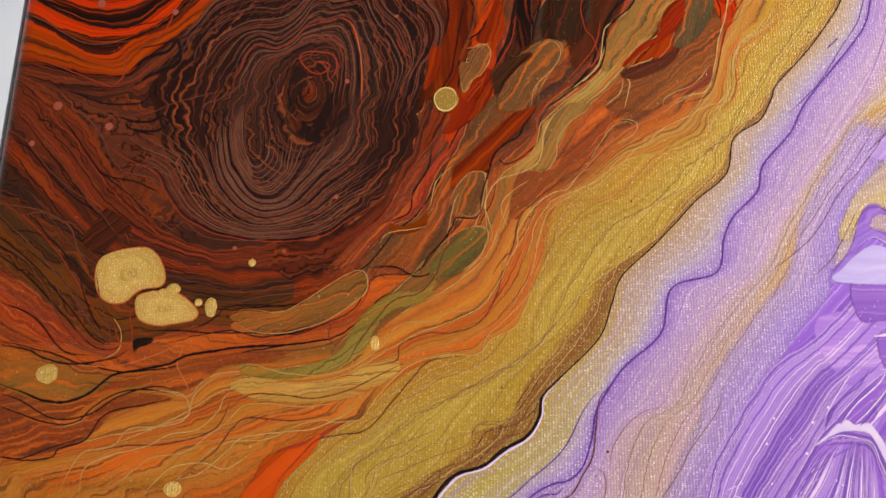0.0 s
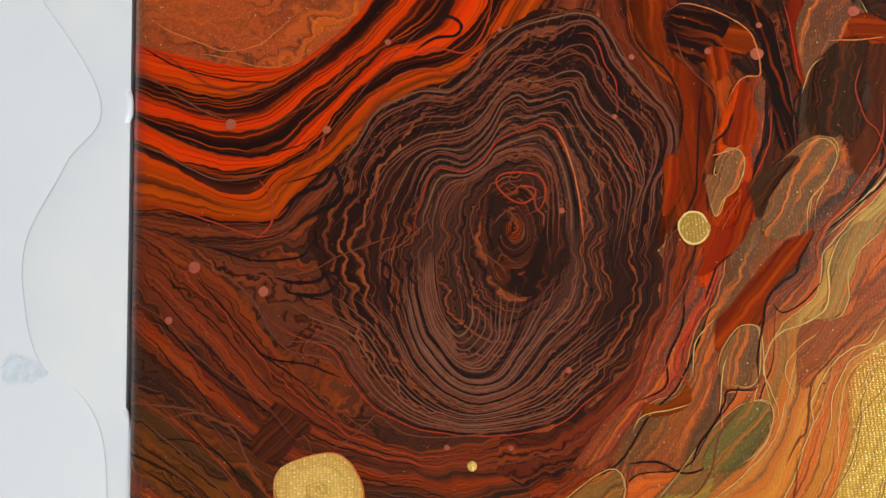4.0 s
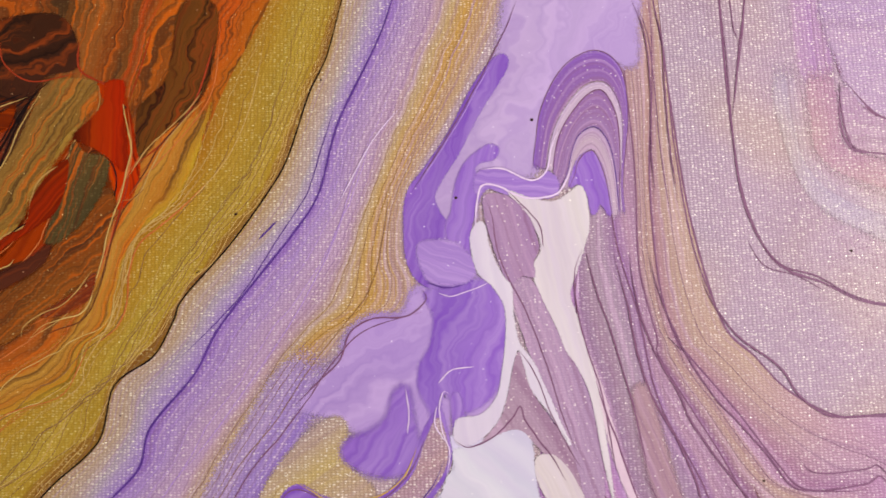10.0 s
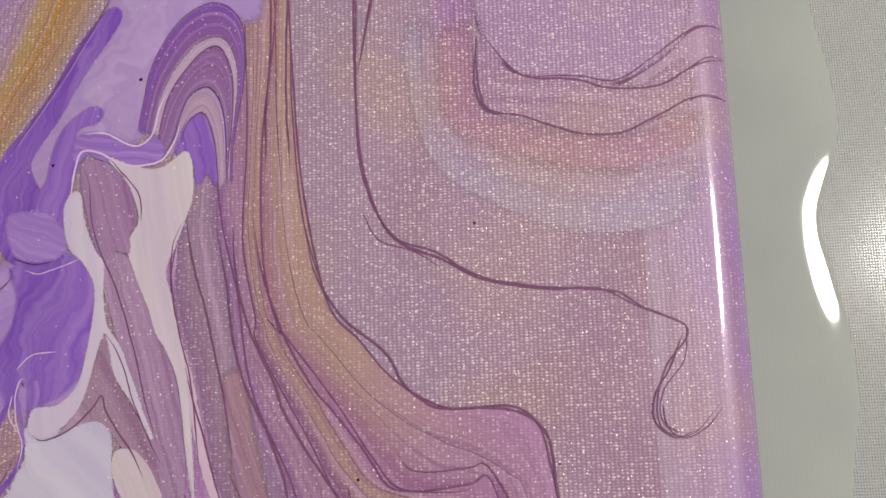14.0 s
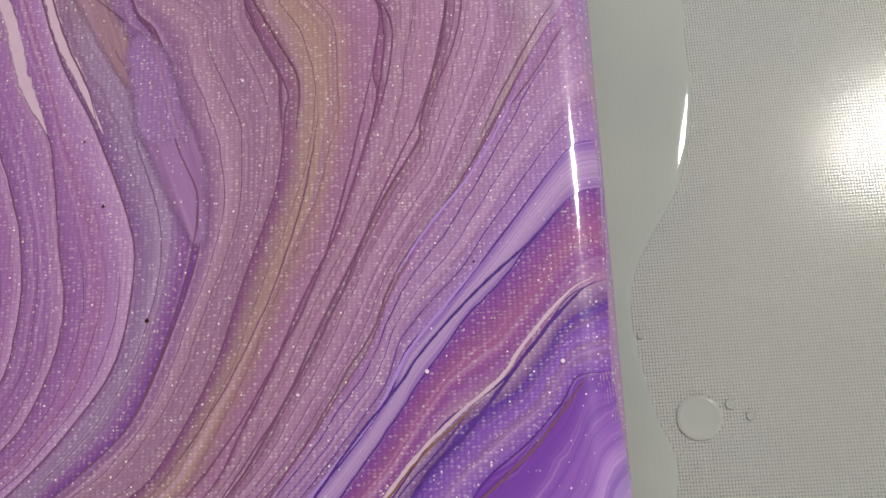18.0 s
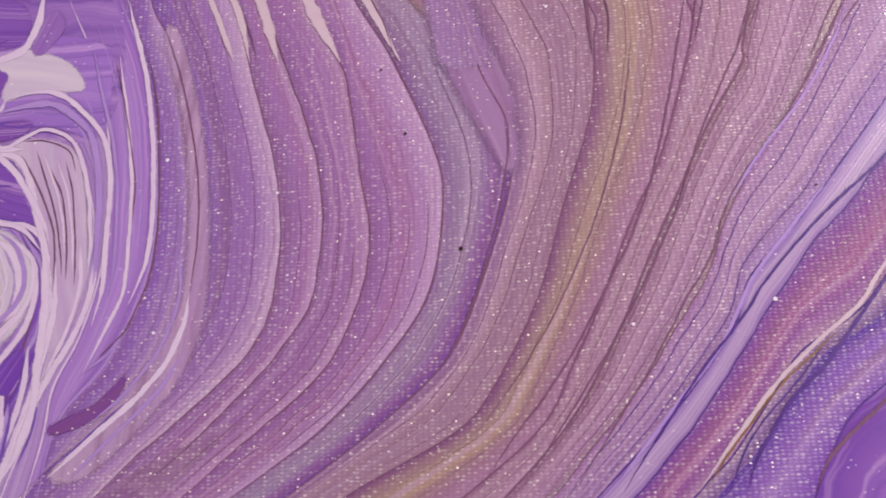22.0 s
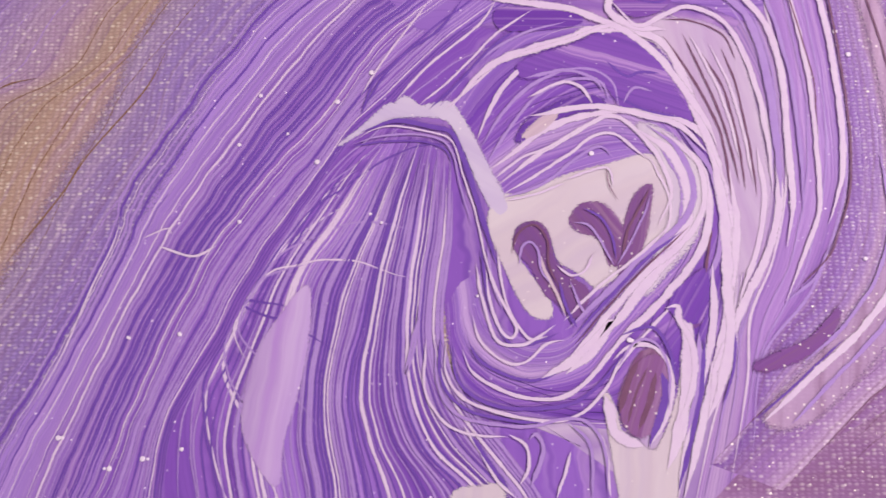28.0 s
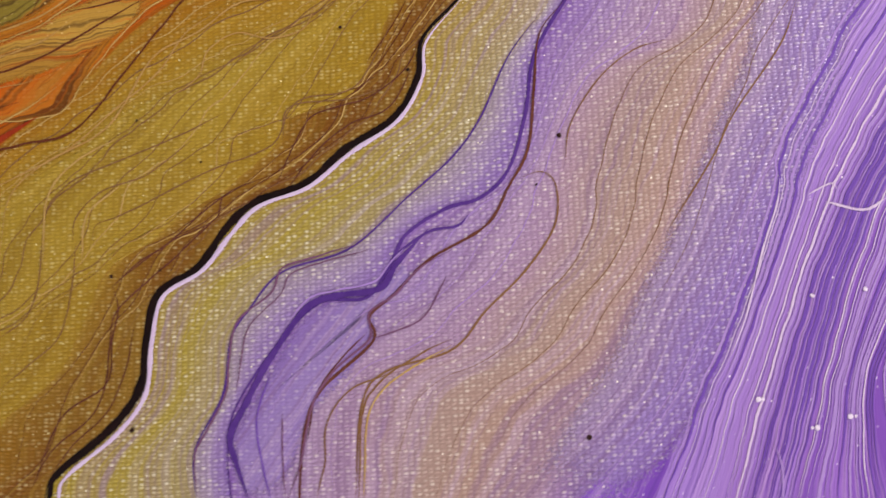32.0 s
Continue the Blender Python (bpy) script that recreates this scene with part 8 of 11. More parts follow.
for q, style, tint, name, label in (
        ([(8.1, 99.5), (13.5, 97.1), (14.9, 93.5), (16.6, 85.9), (17.3, 78.6), (13.8, 72.5), (12.4, 77.6), (9, 86.1), (6.1, 87.8), (8.7, 91.1), (11.1, 93.9)], "flame", "b0381c a43a1c", "red_paint_knot", "bright red paint knot"),
        ([(-28, 97.5), (-17.8, 94.4), (-10.6, 94), (-10.2, 90.9), (-17.7, 90.6), (-27.7, 92)], "flame", "8a341a 7a3018", "flame_paint_tongue", "orange-red paint tongue"),
        ([(-56.5, 123.8), (-33.6, 119.6), (-34.1, 108.1), (-25.8, 104.5), (-26.3, 99.5), (-32.3, 90.2), (-39.4, 86.6), (-54.3, 88.7)], "dark", "181010 22130f 2a1610", "black_paint_cell", "black paint cell"),
        ([(-11.7, 115.5), (0, 114.8), (3.8, 104.2), (-3.4, 101.9), (-7.9, 95.4), (-14.8, 95.5), (-21.7, 99.2), (-23.1, 105.9), (-19.6, 110.8)], "dark", "3a1e14 2c1812 42221a", "black_paint_cell", "dark brown paint cell"),
        ([(17.1, 93.3), (23.1, 100.5), (25.6, 115.7), (32.9, 115.2), (31.7, 100), (27.8, 92.7), (20.6, 86.9), (17.7, 83.4)], "dark", "4a2a18 5a341c 3c2214", "brown_paint_cell", "brown paint cell")):
    blob(q, style, tint, 4, name, label, feather=1.2)
k2 = spline([(-152.2, -24.1), (-142.6, -23), (-127.8, -19.3), (-115.3, -20.9), (-104.5, -19.3), (-97.8, -16.3), (-91.3, -12.6), (-86.3, -4.3), (-75.3, -2.7), (-70.1, 3.2), (-62.1, 13.4), (-56.8, 22.4), (-55.7, 36.3)], wiggle=0.4, seed=51)
k3 = spline([(-202, -21.2), (-184.6, -23.3), (-177.3, -25), (-167, -28.3), (-152.7, -30.9), (-139.1, -29.2), (-123.1, -25.5), (-106.9, -22.9), (-96.2, -20.7), (-89.4, -15.6), (-84.3, -9.9), (-76.2, -6.9), (-69.9, -2.5), (-59.9, 8), (-53.9, 19.8), (-51.4, 36.3)], wiggle=0.4, seed=52)
k4 = spline([(-197.3, -46.7), (-175.2, -46.3), (-161.9, -43.8), (-145.2, -36.1), (-135.5, -37.2), (-129.3, -31.6), (-114.5, -29.9), (-101.1, -28.2), (-93.2, -25.2), (-86.6, -18.2), (-76, -12.5), (-65.3, -6.6), (-56, 2), (-52.1, 10.7), (-48.1, 22.5), (-45.8, 36.4)], wiggle=0.4, seed=53)
k5 = spline([(-196, -53.3), (-174.4, -51.5), (-157.2, -48.4), (-142.7, -45.3), (-132.5, -39.7), (-124.8, -35.5), (-108.7, -33.7), (-95.4, -32), (-87.4, -27.8), (-78.3, -22.1), (-69, -17.8), (-61, -14.9), (-54.4, -9.2), (-47.9, 3.6), (-42.5, 13.8), (-38.7, 30.5)], wiggle=0.4, seed=54)
k6 = spline([(-191.6, -62.2), (-166.8, -56.5), (-152.6, -52.1), (-139.5, -49.1), (-127.6, -47.5), (-118.6, -43.3), (-103, -38.9), (-92.7, -33.3), (-83.3, -27.7), (-72.8, -24.7), (-60.9, -21.7), (-54.3, -17.4), (-45.1, -6.2), (-41.1, 6.6), (-35.9, 23)], wiggle=0.4, seed=55)
k7 = spline([(-145.3, -66.9), (-133.3, -56.6), (-124.7, -50), (-112.8, -48.3), (-102.6, -44.1), (-89.4, -43.4), (-85.4, -38.3), (-77.9, -30.2), (-68.7, -25.9), (-58.1, -25.4), (-54.2, -21.5), (-47.6, -17.3), (-42.4, -6.1), (-35.9, 8.4)], wiggle=0.4, seed=56)
for a, b, tint, label in ((k2, k3, "a04a22 b4562a 8a3c1c a84e24", "rust-orange paint ribbon"), (k3, k4, "a85a28 8a5428 7a5428 9a5e2d b0592b", "orange and olive paint ribbon"), (k4, k5, "b4733c a05e30 b87c3c ac6830", "ochre paint ribbon"), (k5, k6, "b46130 b05a2c a86d32 b8733c", "ochre and orange paint ribbon"), (k6, k7, "b07339 c0602c b0753c a86e32", "golden paint ribbon")):
    band("ochre_paint_ribbon", a, b, mixed("ember", tint, soft=True, streak=8), 3, label, fade=0.9, tail=20.0)
for a, w, k in ((k2, 0.45, "black"), (k3, 0.6, "black"), (k4, 0.3, "gold"), (k5, 0.32, "gold"), (k6, 0.35, "orange"), (k7, 0.3, "gold")):
    thread(a[6:-6], w, k, 5)
for q, style, tint, name, label in (
        ([(-97.2, -25.1), (-90.9, -18.4), (-83.2, -9.9), (-77.7, -5.2), (-70.1, 3.4), (-62, 9.4), (-56.5, 9.8), (-57.4, 3.4), (-65.4, -3.8), (-73.4, -9.6), (-82.8, -16.8), (-90.3, -23.8)], "ember", "4a4226 5a4c2c 443a22", "olive_paint_cell", "long dark olive paint cell"),
        ([(-125.2, -17.8), (-115.8, -14.8), (-105, -12.9), (-94.5, -4.5), (-89.6, -3.3), (-89, -8.3), (-96.7, -13.5), (-107.3, -17.9), (-118.1, -20.4)], "ember", "8a4a28 a86a3a 7a4426", "ochre_paint_cell", "ochre paint cell with a gold outline"),
        ([(-170, 7.8), (-166.8, 11.8), (-164.8, 16), (-161.3, 14.3), (-156.8, 10.5), (-159.7, 8.9), (-161.9, 5.9), (-164.8, 3.8), (-167.8, 4.3)], "dark", "160d0c 1c1010", "black_paint_cell", "black paint cell"),
        ([(-64.9, 15.1), (-62.4, 22.6), (-58.3, 26.8), (-55.2, 25.7), (-56.6, 16.8), (-60.7, 13.5)], "ember", "6a3a1e 7a4a26", "brown_paint_cell", "brown paint cell")):
    blob(q, style, tint, 5, name, label, feather=1.6, hard=(0.3, 0.95), zig=0.0, lines=0.0)
for q, w, c in (([(-125.3, -17.3), (-115.9, -14.6), (-105, -12.6), (-94.5, -4.2), (-89.5, -3), (-88.8, -8.6), (-96.7, -13.8), (-107.3, -18.2)], 0.24, "gold"), ([(-131.2, -13.5), (-116, -12.5), (-103.7, -10.8), (-94.5, -4.2), (-87.9, 0.2), (-81.4, 9), (-74.7, 15), (-68.1, 27), (-64.2, 36.2)], 0.6, "black"), ([(-97.2, -25.1), (-90.9, -18.1), (-77.7, -5), (-70.1, 3.7), (-62, 9.9), (-56.1, 9.8), (-57.4, 2.8)], 0.2, "gold"),
                ([(-197.1, 15.7), (-183.4, 4), (-171.3, -8.8), (-162.6, -19.9), (-158.1, -22), (-156.6, -18.4)], 0.5, "brown"), ([(-191.4, 17.4), (-177.6, 4.1), (-166.8, -10.1), (-160.5, -18.5)], 0.35, "red"), ([(-198.2, 5.2), (-185.1, -3.3), (-173.3, -14.5), (-163.5, -23.5), (-156.4, -24.2), (-154.8, -19.7)], 0.5, "black"), ([(-196.3, -5), (-183.6, -11.9), (-169.1, -23.1), (-157.5, -26.1), (-152, -24.1)], 0.45, "brown"), ([(-199.2, 11.2), (-184.2, 0.3), (-172.3, -11.7), (-163, -21.6), (-157.2, -23.1), (-155.8, -20)], 0.4, "black"), ([(-197.4, 0.8), (-184.4, -7.7), (-171.2, -19), (-160.4, -25.1), (-153.7, -23.8)], 0.35, "red"),
                ([(-190.8, -36.1), (-182, -38.5), (-171.6, -43.6), (-162.1, -42.5), (-154.6, -37.7), (-145.3, -34.8), (-137, -35.9)], 0.6, "black"), ([(-187.8, -53.3), (-179.4, -54.3), (-171.7, -51.5), (-162.6, -48.6)], 0.5, "black"), ([(-171.1, -28.4), (-157.1, -29.4), (-146.4, -26.4), (-138.4, -23.4), (-139.2, -28.9), (-135.7, -35.6), (-141, -37.1)], 0.4, "orange"), ([(-145.2, -35.8), (-136.9, -36.9), (-134.9, -42.2), (-141.3, -45), (-155.5, -50.7)], 0.3, "gold"), ([(-87.8, -1.2), (-80.9, -1.1), (-75.3, -3.8), (-69.9, -2.2), (-64.6, 3.6)], 0.7, "black"), ([(-81.4, 9), (-74.6, 11.3), (-72.6, 15), (-74.9, 19.4), (-71, 26.9)], 0.8, "red"), ([(-84.4, 11.8), (-77.5, 14.9), (-76.4, 20.9), (-72.4, 28.4), (-71.3, 36.1)], 0.7, "black"),
                ([(-154.9, 7.5), (-150.5, 6.2), (-143.8, 10.7), (-141.1, 12.3), (-134.9, 7.9), (-123.4, 6.7), (-109.4, 8.4), (-98.3, 10.1)], 0.5, "rust"), ([(-97.8, -16.9), (-98.2, -21), (-96, -23.7)], 0.5, "brown"), ([(-114.8, -55.8), (-109.9, -51.8), (-102.2, -49), (-94.5, -44.9), (-92, -43.5)], 1.2, "red")):
    thread(spline(q, 0.4), w, c, 6)
# ---- folds and cells of the dark half ----
# fine rings that fold over the top of the dark pool
pool_top = [
    spline([(-163.4, 54.7), (-158.9, 59), (-153.1, 63.3), (-148.6, 69.6), (-146, 74.8), (-142.7, 79.3), (-138.7, 85.2), (-133.4, 87.6), (-128.2, 89.2), (-121.6, 88.1), (-116.3, 91.8), (-112.3, 96.4), (-106.9, 100.8), (-102.9, 103), (-97.6, 104.6), (-92.4, 105.3), (-89.1, 105.7), (-84.7, 103.3), (-81.8, 98.9), (-79.5, 93.9), (-76.6, 88.9), (-73.2, 83.2), (-70.4, 79), (-68.9, 73.6), (-70, 67.1), (-73.5, 62.2), (-73.9, 55.8), (-76.8, 49.7), (-79.6, 43.6)]),
    spline([(-156.9, 53), (-150.5, 59.2), (-145.3, 64.1), (-144, 69.3), (-141.4, 74.5), (-137.4, 80.3), (-132.2, 83.4), (-126.3, 84.3), (-120.5, 83.2), (-115.9, 84.9), (-111.2, 90.1), (-106.5, 94.5), (-103.1, 97), (-99.2, 98.1), (-95.4, 96.5), (-91.4, 99.6), (-87.5, 100), (-85, 97.7), (-83.4, 92.1), (-81.2, 87.2), (-78.3, 82.2), (-73.6, 77.2), (-72.2, 71.2), (-74.5, 64.8), (-77.4, 58.6), (-79.1, 51), (-82.1, 42.5)]),
    spline([(-146.6, 51.1), (-142.1, 58.7), (-140.1, 65.1), (-136.9, 70.2), (-132.3, 73.9), (-127.1, 76.2), (-121.9, 76.6), (-116.7, 77.5), (-112.8, 81.3), (-108.7, 86.5), (-104.8, 88.2), (-101.6, 86.6), (-97.1, 87.6), (-92.6, 88.7), (-90.1, 87.1), (-89, 83), (-86.1, 78.8), (-82, 74.5), (-79.3, 67.7), (-78.4, 61.2), (-81.4, 53.7), (-83.9, 42.6)]),
    spline([(-137.7, 50), (-135.1, 56.9), (-131.8, 64.6), (-128.5, 70.3), (-124.6, 72.7), (-118.2, 71), (-114.3, 74), (-110.9, 78.5), (-108.2, 83), (-104.9, 84.1), (-102.5, 81.9), (-97.3, 82.9), (-93.5, 83.3), (-91.2, 78.5), (-88.4, 72.3), (-84.9, 66.8), (-82.2, 60.2), (-83.3, 52.6), (-86.4, 41.4)]),
    spline([(-132, 50.3), (-130.6, 58), (-127.9, 64.3), (-124.6, 68.7), (-118.3, 67.7), (-113.7, 70), (-110.4, 74.4), (-105.3, 76.1), (-100.7, 77.4), (-97.6, 76.2), (-95.3, 72.7), (-93.4, 66.7), (-92.4, 59.5), (-92.4, 50.6), (-93.7, 41.8)]),
    spline([(-125, 49.9), (-124.2, 58.2), (-121.2, 63.6), (-115.8, 65.5), (-111.3, 68.5), (-106.7, 70.2), (-102.4, 69.3), (-99.6, 65.1), (-99.7, 58.7), (-100.6, 51), (-100.3, 43.5)]),
]
nest(pool_top, 5, ("clay", "black", "brown", "rust", "black"), 0.65, 0.5)
for q, c in zip(pool_top, ("rust", "black", "rust", "brown", "red", "rust")):
    thread(ripple(q, 0.5), 0.45, c, 5)
pool_low = [
    spline([(-126.3, 51.3), (-126.2, 41.1), (-125.6, 34.8), (-123.2, 31.5), (-121.4, 33.4), (-121.3, 36.5), (-121.7, 43.4)]),
    spline([(-127.8, 51.3), (-128.6, 41.2), (-127.6, 32.5), (-124.3, 27.4), (-121.9, 23.6), (-119.5, 22.9), (-117, 24.6), (-113.8, 28.1), (-113.7, 31.8), (-112.8, 40.4)]),
    spline([(-130.1, 51.5), (-131.4, 43.9), (-130.3, 32.6), (-126.7, 26.3), (-123.2, 21.3), (-119.6, 19.3), (-114.7, 20.3), (-110.2, 25.5), (-107, 31.4), (-104.3, 37.5), (-103.4, 44.9)]),
    spline([(-133.9, 47.9), (-133.4, 39), (-131.6, 30.2), (-127.4, 22.7), (-123.2, 18.3), (-118.4, 16.9), (-112.3, 18.4), (-107.3, 24.2), (-102.2, 30), (-97, 35.8), (-94.2, 44.4)]),
    spline([(-138.4, 43), (-135.3, 35.3), (-133.5, 29.1), (-130.5, 22.8), (-125.7, 17.2), (-119.7, 14.5), (-112.4, 15.4), (-106.2, 19.3), (-101.2, 25.1), (-93.6, 30.8), (-88.4, 39.1)]),
    spline([(-150.4, 43), (-142.8, 37), (-137.8, 30.5), (-134.2, 23), (-129.4, 16.8), (-122.2, 12.3), (-113.7, 12.5), (-105.2, 15.7), (-98.9, 21.4), (-91.5, 26.4), (-82.7, 32.6)]),
    spline([(-164.5, 42.5), (-155.5, 36.4), (-146.6, 32.2), (-142.8, 27.1), (-139.1, 20.8), (-133.1, 13.9), (-124.6, 10), (-115, 9.6), (-104.2, 11.5), (-96.8, 16.5), (-89.3, 21.5), (-81.9, 26.6)]),
    spline([(-168.3, 38.3), (-161.8, 32.9), (-151.6, 27.5), (-147.8, 21.2), (-141.7, 13.7), (-133.1, 9.2), (-123.5, 7), (-111.5, 6.6), (-101.9, 7.9), (-94.6, 12.9), (-87.2, 17.3), (-82.2, 21.8)]),
]
nest(pool_low, 5, ("black", "clay", "rust", "clay", "brown"), 0.6, 0.35)
for q, c in zip(pool_low, ("rust", "brown", "black", "brown", "rust", "brown", "rust", "red")):
    thread(ripple(q, 0.35), 0.4, c, 5)
# the curled eye of the pool
trace("red", 0.6, [(-109.5, 63.2), (-107.7, 61.5), (-105.8, 62.9), (-102.7, 62.1), (-103.1, 59.9), (-105.9, 58.8), (-109, 60.5), (-111.4, 63.9), (-110.1, 66.1), (-105.6, 66.2), (-101.6, 65), (-100.2, 61.9), (-101.6, 57.5), (-105.4, 55.8)], 6)
trace("black", 0.5, [(-111.5, 62), (-112.8, 58.8), (-111.7, 55.5), (-108.6, 54.7), (-108.7, 52.1), (-111.9, 50.4)], 6)
trace("rust", 0.7, [(-112.6, 54.3), (-111, 56.1), (-109.1, 57.3), (-108.3, 55.3), (-109.9, 52.9)], 6)
trace("orange", 0.5, [(-99.1, 77.3), (-96.1, 75.2), (-93.8, 67.4), (-92.7, 59.5), (-92.6, 50.6)], 6)
trace("black", 0.5, [(-98.2, 75.6), (-95.6, 70.8), (-94.4, 64.8), (-93.8, 57), (-94.2, 48.1)], 6)
trace("red", 0.5, [(-82.8, 70.6), (-81.2, 66.6), (-78.3, 63.8)], 6)
trace("red", 0.5, [(-90.1, 99.5), (-86.9, 99), (-84.9, 95.6), (-83.9, 90.8), (-82.1, 87.2), (-81.8, 82.5)], 6)
trace("rust", 0.4, [(-86.5, 71.5), (-87.4, 67), (-85.8, 63), (-84.4, 55.2)], 6)
# left shoulder of the pool: folded black and red streaks
trace("black", 1.3, [(-165.2, 45.8), (-159.4, 43.9), (-154.2, 43.9), (-151.7, 45.7), (-149.1, 44.2), (-151.7, 41.2), (-156.1, 40.8), (-161.9, 41.8)], 5)
trace("black", 0.8, [(-152.9, 39.4), (-155.5, 40.1), (-160.6, 41.7), (-162.6, 43.7)], 5)
trace("black", 1.1, [(-140, 48.2), (-137.1, 45.5), (-137.8, 40.5), (-135.3, 36.6)], 5)
trace("black", 0.9, [(-132, 47.7), (-132.9, 44), (-131.5, 41.4)], 5)
trace("black", 0.8, [(-181.7, 54.5), (-175.1, 52.1), (-168.5, 49.8), (-158.2, 49.9), (-155.6, 52.9), (-153, 54.7)], 5)
trace("rust", 0.5, [(-173.7, 48.8), (-165.8, 45.8), (-155.6, 46.5), (-149.2, 49.4), (-140.2, 52.1), (-132.6, 54.2)], 5)
trace("rust", 0.5, [(-200.4, 58.2), (-189.6, 54.9), (-181.6, 50.5), (-173.6, 44.9), (-168.3, 38.3), (-164.3, 31.8), (-163, 28)], 5)
trace("rust", 0.5, [(-198.3, 42.4), (-190.2, 36.9), (-183.4, 29), (-175.5, 22.4), (-167.8, 17.2), (-161.4, 9.7), (-158.3, 6.6)], 5)
trace("black", 0.5, [(-196.2, 39.7), (-188.8, 34.3), (-182, 26.4), (-174.2, 19.9), (-166.5, 14.7), (-161.4, 8.5)], 5)
trace("rust", 0.5, [(-200.1, 51.6), (-193.3, 47.3), (-186.4, 39.2), (-178.9, 30), (-171.7, 21), (-165.2, 13.5)], 5)
trace("brown", 0.5, [(-177.6, 49), (-169.6, 40.9), (-165.6, 33.1), (-160.4, 27.9), (-151.6, 25.6), (-146.6, 19.9)], 5)
trace("black", 0.5, [(-184.1, 48.1), (-176, 38.7), (-168, 28.3), (-157.8, 20.4), (-151.5, 12.9)], 5)
trace("rust", 0.8, [(-198.3, 18.5), (-191.9, 17.6), (-184.2, 16.1), (-176.5, 12.8), (-171.4, 11.3)], 5)
trace("rust", 0.5, [(-167.7, 14.8), (-161.4, 11.5), (-157.7, 8.4), (-156.4, 4.8)], 5)
trace("rust", 0.5, [(-157.8, 20.4), (-151.5, 15.3), (-145.3, 10.3), (-142.9, 9)], 5)
trace("rust", 0.8, [(-190.5, 14.5), (-182.9, 15.4), (-177.8, 13.4), (-173.9, 10.2), (-171.2, 4.2), (-167.4, -0.7)], 5)
trace("black", 0.5, [(-192.8, 9.8), (-185.2, 9.5), (-177.5, 5.6), (-172.3, -0.7)], 5)
trace("black", 0.5, [(-200.3, 7.7), (-191.2, 3.8), (-184.8, -0.3)], 5)
trace("black", 0.6, [(-169.4, 30.8), (-168, 28.3), (-164.2, 26.2), (-156.6, 24.6), (-149.1, 21.2)], 5)
trace("brown", 0.5, [(-163, 30.5), (-152.9, 29.4), (-146.6, 26), (-142.9, 19.8)], 5)
# thin streaks inside the flame-red streams
trace("rust", 0.5, [(-199.6, 108.1), (-190.3, 103), (-180.4, 95.2), (-173.5, 92.6), (-165.4, 92), (-156, 96.2), (-149.3, 102.7), (-142.6, 109.3)], 5)
trace("brown", 0.6, [(-198.5, 100.8), (-190, 94.5), (-181.5, 88.2), (-174.7, 85)], 5)
trace("rust", 0.5, [(-174.6, 82.5), (-166.6, 82.3), (-158.6, 85.9), (-152, 88.9), (-146.6, 95.5), (-139.9, 103.4), (-134.5, 110.1)], 5)
trace("orange", 0.5, [(-196.4, 115.2), (-190.6, 110.3), (-182.1, 106), (-175.2, 103), (-167, 104.1), (-161.6, 108), (-156.2, 112.6)], 5)
trace("orange", 0.4, [(-182.7, 103.2), (-175.1, 101.2), (-166.9, 98.1), (-160.8, 98.2), (-154.7, 101)], 5)
trace("black", 0.6, [(-198.1, 107.3), (-190.2, 101.6), (-183.2, 98.2), (-172.2, 94.9), (-162.7, 93.9)], 5)
trace("rust", 0.5, [(-158.4, 71.6), (-154.5, 77.4), (-150.6, 79.9), (-145.3, 85.7), (-138.7, 93.5), (-132, 100), (-123.9, 106.4)], 5)
trace("red", 0.8, [(-156.4, 70.1), (-153.2, 75.3), (-151.2, 79.9)], 5)
trace("black", 0.5, [(-196.5, 86.5), (-188.1, 81.8), (-179.8, 77.8), (-169.1, 75.7), (-158.5, 77), (-151.9, 80)], 5)
trace("brown", 0.6, [(-198.9, 81.1), (-190.6, 77.8), (-185.1, 74), (-176.9, 70.1), (-169, 70.3), (-162.4, 71.2)], 5)
trace("red", 0.8, [(-167.6, 69.5), (-164.9, 65.3), (-164.8, 58.7), (-168.6, 55)], 5)
trace("black", 0.6, [(-162.3, 67.8), (-153.2, 69.9), (-145.3, 73.4), (-138.7, 83.8)], 5)
trace("black", 1.6, [(-163.5, 59.9), (-158.3, 64.9), (-151.8, 67.2), (-149.2, 71), (-147.9, 64.3), (-150.5, 61.8), (-155.7, 59.5), (-160.8, 55.9)], 5)
trace("red", 0.6, [(-140, 83.9), (-134.7, 91.8), (-126.8, 94), (-120.2, 92.1), (-115, 94.5), (-112.2, 98.4), (-108.1, 103.7)], 5)
trace("red", 0.7, [(-130.7, 97.1), (-124, 99.1), (-117.5, 97.2), (-113.5, 99.9), (-110.7, 105.4), (-109.2, 109.5)], 5)
trace("black", 1.2, [(-129.3, 102.6), (-121.2, 106.9), (-117.3, 104.5), (-118.7, 101.8), (-124, 101.5), (-129.3, 98.4)], 5)
trace("black", 0.5, [(-198, 63.4), (-191.4, 64), (-184.6, 61.9), (-179.2, 59.6), (-171.3, 57.8)], 5)
trace("red", 0.6, [(-196.9, 67.3), (-188.7, 64.1), (-177.9, 59.5), (-168.6, 55.7), (-163.4, 56)], 5)
